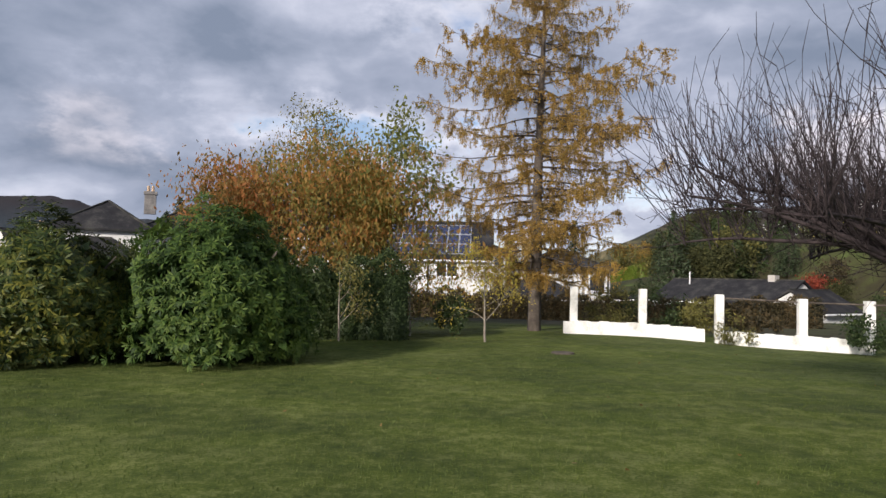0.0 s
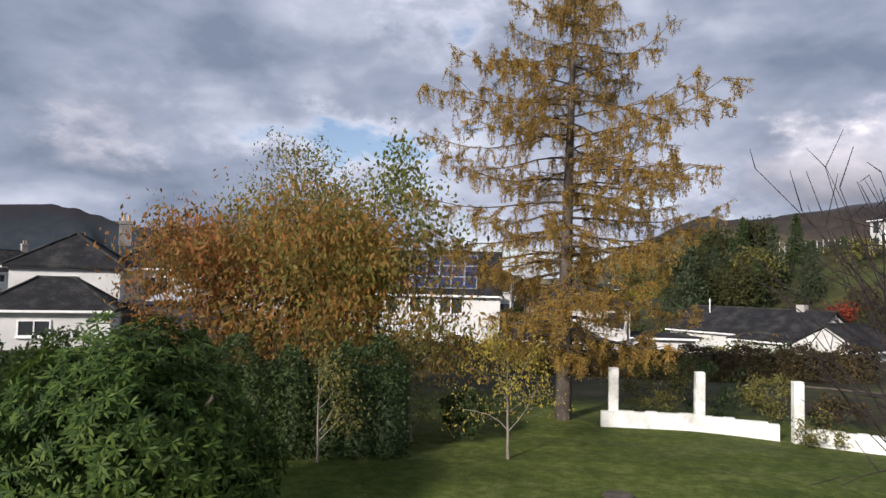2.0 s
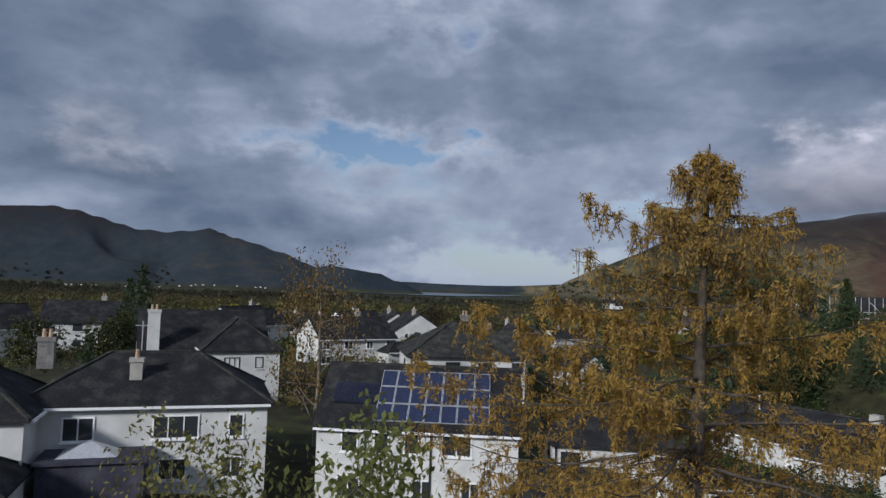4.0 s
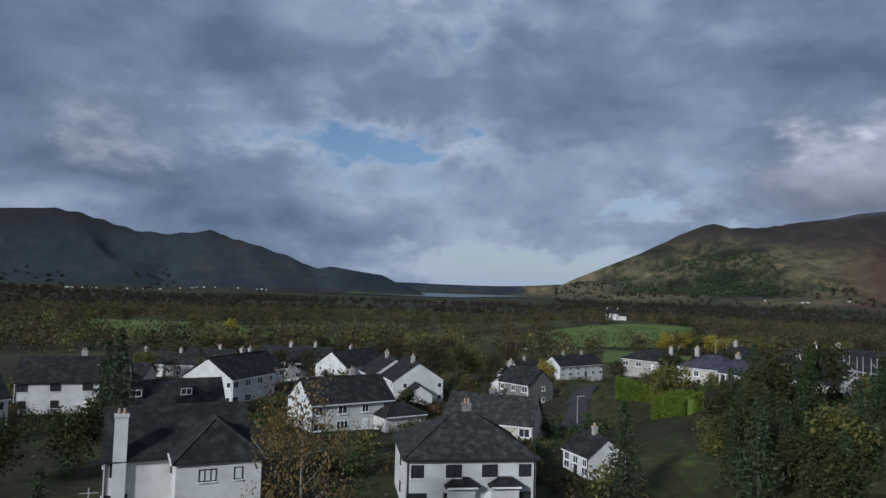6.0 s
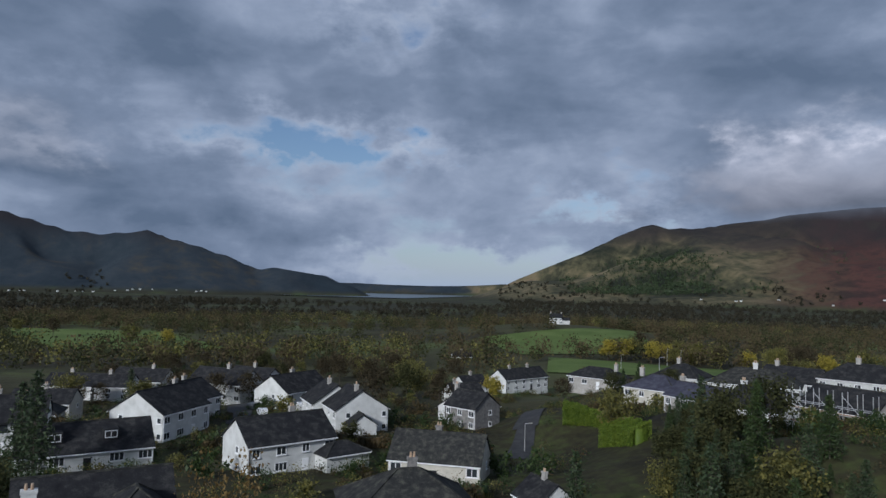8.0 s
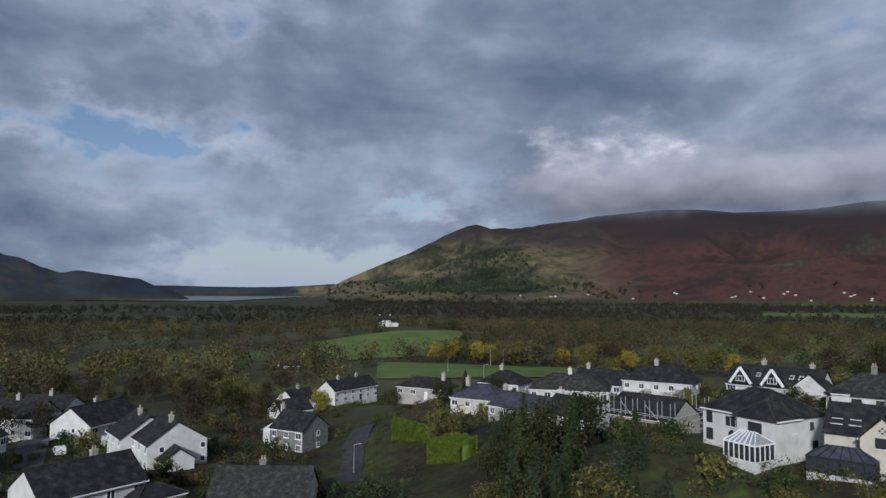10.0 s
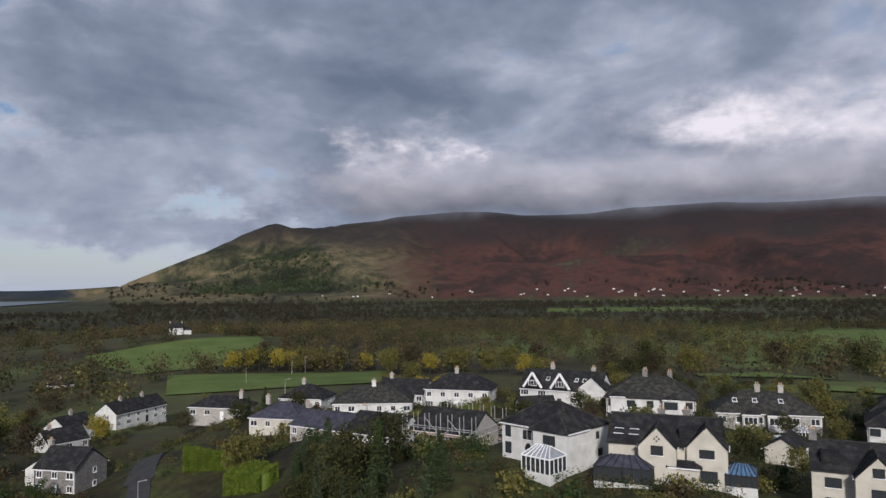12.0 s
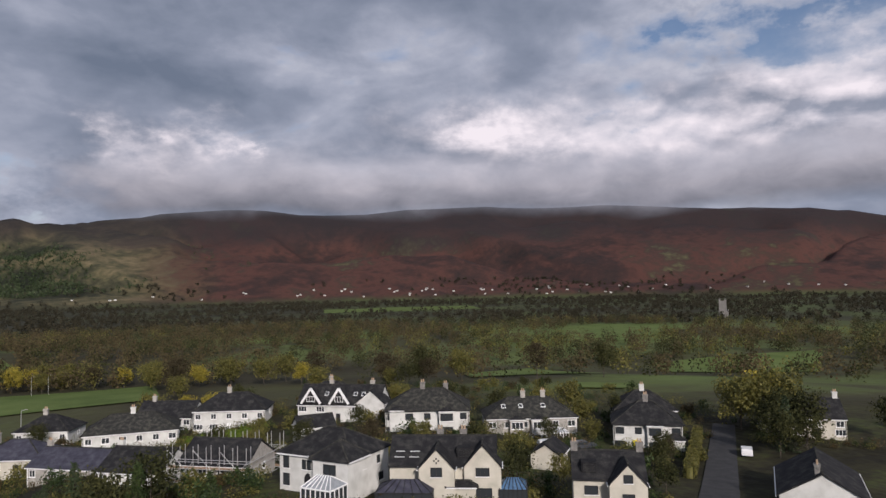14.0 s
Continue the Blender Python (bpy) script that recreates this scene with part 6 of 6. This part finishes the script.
# shrubs and small trees in the gardens
HOUSE_SPOTS = [(o.location.x, o.location.y) for o in scene.objects if o.get("category") in ("house", "bungalow", "outbuilding", "garage")]
ROADS = [(-47, 158), (-51, 170), (-54, 182), (-58, 193), (84, 72), (92, 75.5), (97, 77.5), (107, 81.5), (117, 86), (127, 90), (137, 94), (5, 152), (5, 160), (8, 168), (11, 180), (14, 195), (16, 174), (18, 166), (20, 160), (23, 154), (27, 148), (14, 160), (18, 152), (20, 146), (22, 141), (19, 136), (18, 128), (16.5, 120), (15.5, 112), (14.8, 105), (21, 134), (23, 128)]
rnd = random.Random(77)
count = 0
while count < 330:
    x, y = rnd.uniform(-120, 175), rnd.uniform(84, 300)
    if y < 95 + abs(x) * 0.1 and x < 60 and rnd.random() < 0.6:
        continue
    near = min(math.hypot(x - a, y - b) for a, b in HOUSE_SPOTS)
    if near < 7.2 or min(math.hypot(x - a, y - b) for a, b in ROADS) < 5.5:
        continue
    if any(abs(x - sum(c[0] for c in f) / 4) < 45 and abs(y - sum(c[1] for c in f) / 4) < 38 for f in FIELDS[1:2]):
        continue
    if -14 < x < 24 and 178 < y < 275:
        continue
    low_ground = gz(x, y) < 1.5 and y > 185
    if 20 < x < 165 and 196 < y < 335:
        continue
    if low_ground and rnd.random() < 0.35:
        kind, s = rnd.choice(("olive", "brown", "green", "brown")), rnd.uniform(0.6, 1.1)
    elif near > 14 and rnd.random() < 0.16:
        kind, s = rnd.choice(("olive", "green", "cypress")), rnd.uniform(0.35, 0.6)
    else:
        kind, s = rnd.choice(("shrub_g", "shrub_g", "shrub_o", "shrub_b")), rnd.uniform(0.7, 1.8)
    put(kind, x, y, s, rnd.uniform(0, 360))
    count += 1

# close-set dark trees on the bank below the white houses
count = 0
while count < 60:
    x, y = rnd.uniform(16, 50), rnd.uniform(97, 140)
    if min(math.hypot(x - a, y - b) for a, b in HOUSE_SPOTS) < 8.5:
        continue
    if min(math.hypot(x - a, y - b) for a, b in ROADS) < 6:
        continue
    if math.hypot(x - 55, y - 110) < 17 or math.hypot(x - 62, y - 97) < 17:
        continue
    room = 9.0 - gz(x, y)
    if room < 2.5:
        continue
    put(rnd.choice(("cypress", "spruce", "green", "spruce", "cypress", "green")), x, y, min(0.85, room * rnd.uniform(0.08, 0.11)), rnd.uniform(0, 360))
    count += 1

# low planting round the houses, too dense to count
def planting(name, mat, seed, label, per_house, q_=110):
    rng = np.random.default_rng(seed)
    cs, rs = [], []
    for ob in [o for o in scene.objects if o.get("category") in ("house", "bungalow")]:
        if ob.location.y < 75:
            continue
        for _ in range(per_house):
            u, w_ = rng.uniform(-11, 11), rng.choice((-1, -1, -1, 1)) * rng.uniform(6.8, 12.5)
            p = ob.matrix_basis @ Vector((u, w_, 0))
            if min(math.hypot(p.x - a, p.y - b) for a, b in HOUSE_SPOTS) < 6.6 or min(math.hypot(p.x - a, p.y - b) for a, b in ROADS) < 4.5:
                continue
            cs.append((p.x, p.y, gz(p.x, p.y)))
            rs.append(rng.uniform(0.6, 1.5))
    for _ in range(per_house * 30):
        x, y = rng.uniform(-110, 170), rng.uniform(90, 215)
        if min(math.hypot(x - a, y - b) for a, b in HOUSE_SPOTS) < 7.5 or min(math.hypot(x - a, y - b) for a, b in ROADS) < 4.5:
            continue
        cs.append((x, y, gz(x, y)))
        rs.append(rng.uniform(0.7, 2.2))
    cs, rs = np.array(cs), np.array(rs)
    o = rng.normal(size=(len(cs), q_, 3))
    o /= np.linalg.norm(o, axis=2, keepdims=True)
    o *= rng.random((len(cs), q_, 1)) ** 0.4
    P = (cs + np.stack([0 * rs, 0 * rs, rs * 0.65], -1))[:, None] + o * np.stack([rs, rs, rs * 0.8], -1)[:, None]
    v, f = leaves(P.reshape(-1, 3), 0.24, rng, 0.6)
    me = np_mesh(name, v, f)
    me.materials.append(mat)
    tagged(new(name, me), label, "shrubs", "", "stuff")


for kind, x, y, s in (("green", 62, 118, 0.5), ("olive", 66, 112, 0.5), ("green", 75, 96, 0.6), ("olive", 80, 92, 0.5), ("green", 82, 84, 0.6), ("cypress", 76, 104, 0.6), ("green", 84, 112, 0.6), ("olive", 80, 120, 0.6), ("brown", 74, 126, 0.6),
                      ("green", 70, 140, 0.6), ("olive", 66, 148, 0.6), ("green", 62, 156, 0.6), ("olive", 72, 158, 0.6), ("green", 84, 142, 0.5), ("olive", 104, 146, 0.6), ("green", 104, 112, 0.5), ("olive", 112, 108, 0.5), ("green", 128, 112, 0.7), ("olive", 124, 118, 0.7),
                      ("green", 44, 84, 0.5), ("olive", 50, 86, 0.5), ("brown", 38, 90, 0.5), ("green", 55, 80, 0.5), ("olive", 45, 92, 0.5), ("green", 36, 84, 0.45), ("olive", 40, 78, 0.5), ("green", 48, 76, 0.5), ("brown", 58, 74, 0.5), ("green", 108, 92, 0.5), ("green", 100, 88, 0.5), ("olive", 92, 90, 0.5), ("green", 86, 80, 0.5), ("brown", 106, 90, 0.4), ("green", 124, 79, 0.9), ("spruce", 130, 80, 0.8), ("yellow", 151, 92, 1.5), ("olive", 147, 88, 1.5), ("green", 134, 84, 0.9), ("green", 118, 136, 0.7), ("olive", 126, 130, 0.8), ("green", 86, 190, 0.8), ("olive", 110, 160, 0.8), ("green", 116, 150, 0.8), ("olive", 134, 128, 0.9)):
    put(kind, x, y, s, (x * 31 + y * 17) % 360)
planting("garden_shrubs", L_HEDGE, 101, "dark green shrubs massed round the village houses", 15)
planting("garden_shrubs", L_OLIVE, 102, "olive autumn shrubs massed round the village houses", 11)
planting("garden_shrubs", L_BROWN, 103, "brown shrubs and borders round the village houses", 13)

# clipped hedges of the village
hedge([(14.8, 165.5), (18.5, 164.6), (22.6, 162.6)], 2.4, 3.7, L_TOPIARY, "tall bright yellow-green clipped hedge with a stepped top", 150, 0.2, 21, wave=0.03, taper=0.45)
hedge([(20.6, 150.5), (22.2, 145.5), (24.2, 140.5)], 3.2, 3.6, L_TOPIARY, "tall bright yellow-green clipped hedge", 150, 0.2, 22, wave=0.05, taper=0.3)
hedge([(62, 172), (72, 168), (78, 165)], 1.4, 1.6, L_TOPIARY, "clipped bright green hedge before the houses", 20, 0.3, 23)
hedge([(98, 82.6), (112, 88.4), (130, 96)], 1.4, 1.8, L_OLIVE, "golden beech hedge by the lane", 60, 0.2, 24)
hedge([(94, 64), (108, 68), (124, 73)], 1.6, 1.6, L_HEDGE, "green hedge along the lane", 20, 0.3, 25)
hedge([(-32, 148), (-20, 144), (-12, 146)], 1.6, 1.8, L_BROWN, "brown hedge round the gabled houses", 20, 0.3, 26)
hedge([(-12, 118), (0, 116)], 1.4, 1.8, L_HEDGE, "clipped green hedge in a garden", 18, 0.3, 27)
hedge([(38, 142), (46, 138), (50, 126)], 1.4, 1.4, L_HEDGE, "garden hedge below the bungalow", 18, 0.3, 28)

# vehicles -------------------------------------------------------------------
def car(x, y, ang, paint, label, name="car", L=4.2, W=1.75, hood=0.85, top=1.45, van=False):
    ob = empty(name, pose(x, y, gz(x, y) + 0.12, 0, 0, ang), label, name)
    bm = bmesh.new()
    prof = [(-L / 2, 0.3), (L / 2, 0.3), (L / 2, hood), (L * 0.22, hood + 0.08), (L * 0.06, top), (-L * 0.48, top if van else top - 0.05), (-L / 2, hood)]
    prism(bm, prof, -W / 2, W / 2, "y")
    bmesh.ops.bevel(bm, geom=bm.edges[:], offset=0.06, segments=2, affect="EDGES")
    part("body", bm, paint, ob)
    bm = bmesh.new()
    box(bm, -L * (0.05 if van else 0.4), L * 0.08, -W / 2 - 0.005, W / 2 + 0.005, hood + 0.08, top - 0.1)
    part("side_glass", bm, GLASS, ob)
    bm = bmesh.new()
    v = [bm.verts.new(c) for c in ((L * 0.215, -W / 2 + 0.12, hood + 0.12), (L * 0.215, W / 2 - 0.12, hood + 0.12), (L * 0.08, W / 2 - 0.15, top - 0.05), (L * 0.08, -W / 2 + 0.15, top - 0.05))]
    bm.faces.new(v)
    bmesh.ops.translate(bm, vec=(0.03, 0, 0.02), verts=bm.verts)
    part("windscreen", bm, GLASS, ob)
    for wx in (-L * 0.31, L * 0.31):
        for wy in (-W / 2 + 0.05, W / 2 - 0.05):
            bm = bmesh.new()
            bmesh.ops.create_cone(bm, cap_ends=True, segments=14, radius1=0.32, radius2=0.32, depth=0.2, matrix=pose(wx, wy, 0.3, 90))
            part("wheel", bm, TYRE, ob)
    return ob


car(-45.4, 168.5, 115, CAR_W, "white car parked in the cul-de-sac")
car(-50.0, 178.5, 70, CAR_D, "dark car parked in the cul-de-sac")
car(-37.8, 176.0, 30, CAR_W, "white van parked by the gabled houses", "van", 5.0, 1.9, 1.1, 2.1, True)
car(104, 104.5, -35, CAR_D, "dark blue car parked before the semi-detached houses")
car(99.5, 108.5, -35, CAR_W, "silver car parked before the semi-detached houses")
car(121, 83.4, 24, CAR_W, "white car parked by the lane")

# lamp post and poles
for x, y, h in ((6.9, 156.0, 5.0), (62.0, 352.0, 7.0), (44.0, 210.0, 7.0), (92.0, 388.0, 9.0), (100.0, 392.0, 9.0)):
    ob = empty("street_lamp", pose(x, y, gz(x, y)), "slim grey lamp post by the road", "street lamp", "lamp posts")
    v, f = tubes([((0, 0, 0), (0, 0, h), 0.09, 0.05), ((0, 0, h), (0.9, 0, h + 0.15), 0.05, 0.04)], 6)
    child("post", np_mesh("post", v, f), ALU, ob)
    bm = bmesh.new()
    box(bm, 0.7, 1.3, -0.1, 0.1, h + 0.08, h + 0.2)
    part("lantern", bm, GREYWALL, ob)

# far woods and hamlets ---------------------------------------------------------
def in_field(x, y):
    bad = np.zeros(np.shape(x), bool)
    for f in FIELDS:
        ins = np.ones(np.shape(x), bool)
        s0 = None
        for (ax, ay), (bx, by) in zip(f, f[1:] + f[:1]):
            cr = (bx - ax) * (y - ay) - (by - ay) * (x - ax)
            if s0 is None:
                cxm, cym = sum(p[0] for p in f) / 4, sum(p[1] for p in f) / 4
            s0 = (bx - ax) * (cym - ay) - (by - ay) * (cxm - ax)
            ins &= cr * s0 > 0
        bad |= ins
    return bad


def woods(name, n, r0, r1, quads, size, h0, h1, mat, seed, label, thresh):
    rng = np.random.default_rng(seed)
    a = np.radians(rng.uniform(-58, 97, n * 4))
    r = np.sqrt(rng.uniform(r0 ** 2, r1 ** 2, n * 4))
    x, y = r * np.sin(a), 20 + r * np.cos(a)
    z = ground_z(x, y)
    ok = (waves(x, y, 160, seed) + rng.normal(size=len(x)) * 0.5 > thresh) & ~in_field(x, y) & (z < 60)
    ok &= ~((y > 1900) & (x > -1500) & (x < 60))
    ok &= np.hypot(x - 58, y - 603) > 38
    ok &= ~((x > 15) & (x < 190) & (y < 345))
    ok &= ~((r < 760) & (a > 0.45) & (a < 1.35) & (rng.random(len(x)) < np.where(r < 400, 0.7, 0.40)))
    x, y, z = x[ok][:n], y[ok][:n], z[ok][:n]
    h = rng.uniform(h0, h1, len(x))
    o = rng.normal(size=(len(x), quads, 3))
    o /= np.linalg.norm(o, axis=2, keepdims=True)
    o *= rng.random((len(x), quads, 1)) ** 0.35
    lum = 0.8 + 0.4 * rng.random((len(x), 1, 1))
    P = np.stack([x, y, z + h * 0.5], -1)[:, None] + o * lum * np.stack([h * 0.48, h * 0.48, h * 0.52], -1)[:, None]
    v, f = leaves(P.reshape(-1, 3), size, rng, 0.75, 0.0)
    me = np_mesh(name, v, f)
    me.materials.append(mat)
    tagged(new(name, me), label, "woodland", "", "stuff")


woods("woodland", 2300, 290, 950, 120, 1.1, 8, 14, L_FARB, 81, "bare brown autumn woodland in the valley", -0.8)
woods("woodland", 1200, 290, 950, 120, 1.1, 8, 14, L_FARG, 82, "dark green woodland in the valley", -0.4)
woods("woodland", 520, 290, 900, 130, 1.05, 8, 14, L_OLIVE, 83, "olive autumn woodland in the valley", 0.2)
woods("woodland", 300, 290, 700, 130, 1.05, 8, 14, L_WOODG, 88, "green autumn woodland in the valley", 0.2)
woods("woodland", 3200, 900, 2600, 40, 2.8, 8, 13, L_FARD, 84, "far bare brown woodland across the plain", -0.3)
woods("woodland", 2600, 900, 2600, 40, 2.8, 8, 13, L_FARD, 85, "far dark woodland across the plain", 0.0)
woods("woodland", 1200, 2400, 3400, 26, 5.0, 9, 15, L_FARD, 86, "far dark woodland below the fells", 0.0)

rng = np.random.default_rng(87)
px_, py_ = rng.uniform(350, 1500, 6000), rng.uniform(2650, 3420, 6000)
pz_ = ground_z(px_, py_)
ok_ = (waves(px_, py_, 260, 15) + 0.4 * rng.normal(size=6000) > 0.35) & (pz_ > 15) & (pz_ < 240)
pp = np.stack([px_, py_, pz_ + 6], -1)[ok_][:1900]
pp = np.repeat(pp, 10, 0) + rng.normal(size=(len(pp) * 10, 3)) * np.array([2.5, 2.5, 4.0])
pv, pf = leaves(pp, 6.0, rng, 0.5, -0.6)
pme = np_mesh("plantation", pv, pf)
pme.materials.append(L_CONIFER)
tagged(new("plantation", pme), "dark conifer plantation on the fell side", "woodland", "", "stuff")
hb = bmesh.new()
prism(hb, [(-4, -3), (4, -3), (4, 4.6), (0, 5.0), (-4, 4.6)], -7, 7)
hw_me = bpy.data.meshes.new("wall")
hb.to_mesh(hw_me)
hb.free()
hw_me.materials.append(WHITE)
hb = bmesh.new()
prism(hb, [(-4.4, 4.5), (0, 7.2), (4.4, 4.5), (4.4, 4.8), (0, 7.6), (-4.4, 4.8)], -7.3, 7.3)
hr_me = bpy.data.meshes.new("roof")
hb.to_mesh(hr_me)
hb.free()
hr_me.materials.append(SLATE)
rnd = random.Random(5)
for i in range(80):
    if i < 55:
        a, r = radians(rnd.triangular(14, 80, 52)), rnd.uniform(2050, 2350)
    else:
        a, r = radians(rnd.uniform(-45, -22)), rnd.uniform(1900, 2500)
    rise = rnd.uniform(-6, 26)
    while gz(r * math.sin(a), 20 + r * math.cos(a)) < rise and r < 3000:
        r += 15
    x, y = r * math.sin(a), 20 + r * math.cos(a)
    hh = empty("cottage", pose(x, y, gz(x, y) + 1.5, 0, 0, rnd.uniform(0, 180)) @ Matrix.Diagonal((0.6, 0.6, 0.6, 1)), "far white cottage at the foot of the fells", "cottage", "far cottages")
    child("wall", hw_me, None, hh)
    child("roof", hr_me, None, hh)
ch = empty("church", pose(1010, 462, gz(1010, 462), 0, 0, 20), "grey stone church with square tower", "church")
bm = bmesh.new()
box(bm, -5, 5, -5, 5, -3, 24)
for k in (-4, 4):
    for j in (-4, 4):
        box(bm, k - 1, k + 1, j - 1, j + 1, 24, 27)
part("tower", bm, STONE, ch)
add_block(ch, 30, 12, 9, 14, "gable", STONE, SLATE, off=(20, 0))

# cloud lying on the fells --------------------------------------------------------
cm, cnt, cp = base_mat("fell_cloud")
cnt.nodes.remove(cp)
cgeo = cnt.nodes.new("ShaderNodeNewGeometry")
csep = cnt.nodes.new("ShaderNodeSeparateXYZ")
cnt.links.new(cgeo.outputs["Position"], csep.inputs[0])
map_ = cnt.nodes.new("ShaderNodeMapping")
map_.inputs["Scale"].default_value = (1, 1, 1.6)
cnt.links.new(cgeo.outputs["Position"], map_.inputs[0])
cn1 = noise_tex(cnt, map_.outputs[0], 0.0026, 4, 0.5, 0.2)
cn2 = noise_tex(cnt, map_.outputs[0], 0.0050, 5, 0.55, 0.3)
hgt = val_math(cnt, "ADD", csep.outputs[2], val_math(cnt, "MULTIPLY", val_math(cnt, "SUBTRACT", cn1, 0.5), 110.0))
arise = ramp(cnt, [(0.0, (0, 0, 0)), (0.20, (0.9, 0.9, 0.9)), (0.42, (0.9, 0.9, 0.9)), (0.95, (0, 0, 0))])
mrr = cnt.nodes.new("ShaderNodeMapRange")
mrr.inputs[1].default_value, mrr.inputs[2].default_value = 318.0, 660.0
cnt.links.new(hgt, mrr.inputs[0])
cnt.links.new(mrr.outputs[0], arise.inputs[0])
# shaded base and lit top put into the colour of a glowing sheet
cshade = ramp(cnt, [(0.0, (0.10, 0.105, 0.12)), (0.14, (0.175, 0.178, 0.20)), (0.36, (0.29, 0.285, 0.31)), (0.75, (0.56, 0.53, 0.545))])
cnt.links.new(val_math(cnt, "ADD", mrr.outputs[0], val_math(cnt, "MULTIPLY", val_math(cnt, "SUBTRACT", cn2, 0.5), 0.5)), cshade.inputs[0])
cem = cnt.nodes.new("ShaderNodeEmission")
cnt.links.new(cshade.outputs[0], cem.inputs[0])
ctr = cnt.nodes.new("ShaderNodeBsdfTransparent")
cmx = cnt.nodes.new("ShaderNodeMixShader")
cbear = val_math(cnt, "ADD", val_math(cnt, "DIVIDE", csep.outputs[0], val_math(cnt, "MAXIMUM", csep.outputs[1], 1.0)), val_math(cnt, "MULTIPLY", val_math(cnt, "SUBTRACT", cn1, 0.5), 0.5))
cedge = cnt.nodes.new("ShaderNodeMapRange")
cedge.interpolation_type = "SMOOTHSTEP"
cedge.inputs[1].default_value, cedge.inputs[2].default_value = 0.24, 0.40
cnt.links.new(cbear, cedge.inputs[0])
cnt.links.new(val_math(cnt, "MULTIPLY", arise.outputs[0], cedge.outputs[0]), cmx.inputs[0])
cnt.links.new(ctr.outputs[0], cmx.inputs[1])
cnt.links.new(cem.outputs[0], cmx.inputs[2])
cnt.links.new(cmx.outputs[0], cnt.nodes["Material Output"].inputs["Surface"])
ca = np.radians(np.arange(9, 112, 1.5))
cr_ = 3050.0
cv = np.concatenate([np.stack([cr_ * np.sin(ca), 30 + cr_ * np.cos(ca), np.full(len(ca), zc)], -1) for zc in (270.0, 480.0, 760.0)])
nc = len(ca)
cf = np.array([(k * nc + i, k * nc + i + 1, (k + 1) * nc + i + 1, (k + 1) * nc + i) for k in range(2) for i in range(nc - 1)])
cme = np_mesh("cloud_backdrop", cv, cf)
cme.materials.append(cm)
cloud = tagged(new("cloud_backdrop", cme), "grey cloud bank lying along the fell tops", "cloud", "", "structure")
cloud.visible_shadow = False

# grass of the lawn
rng = np.random.default_rng(91)
n = 110000
gxx = rng.uniform(-9, 14, n)
gyy = 3.5 + (rng.random(n) ** 1.6) * 22
d = rng.normal(size=(n, 2)) * 0.02
gzz = ground_z(gxx, gyy)
hgt_ = 0.02 + 0.035 * rng.random(n)
ang = rng.random(n) * 3.14
wv = 0.005
gvt = np.stack([np.stack([gxx - np.cos(ang) * wv, gyy - np.sin(ang) * wv, gzz - 0.01], -1), np.stack([gxx + np.cos(ang) * wv, gyy + np.sin(ang) * wv, gzz - 0.01], -1), np.stack([gxx + d[:, 0], gyy + d[:, 1], gzz + hgt_], -1)], 1).reshape(-1, 3)
gme = np_mesh("grass", gvt, np.arange(3 * n).reshape(-1, 3))
gme.materials.append(foliage("grass_blade", [(0.030, 0.052, 0.008), (0.055, 0.085, 0.014), (0.11, 0.14, 0.03)], 0.3))
tagged(new("grass", gme), "short damp blades of lawn grass", "grass", "", "stuff")
lv = np.stack([rng.uniform(-8, 13, 130), rng.uniform(8, 27, 130)], -1)
P = np.stack([lv[:, 0], lv[:, 1], ground_z(lv[:, 0], lv[:, 1]) + 0.03], -1)
v, f = leaves(P, 0.06, rng, 0.6, 0.0, 0.9)
fme = np_mesh("fallen_leaves", v, f)
fme.materials.append(L_BIRCH)
tagged(new("fallen_leaves", fme), "scattered brown fallen leaves on the lawn", "leaves", "", "stuff")
bm = bmesh.new()
bmesh.ops.create_cone(bm, cap_ends=True, segments=16, radius1=0.35, radius2=0.33, depth=0.06, matrix=pose(4.3, 23.9, gz(4.3, 23.9) + 0.01))
me = bpy.data.meshes.new("drain_cover")
bm.to_mesh(me)
bm.free()
me.materials.append(BARK)
tagged(new("drain_cover", me), "brown drain cover sunk in the lawn", "drain cover")
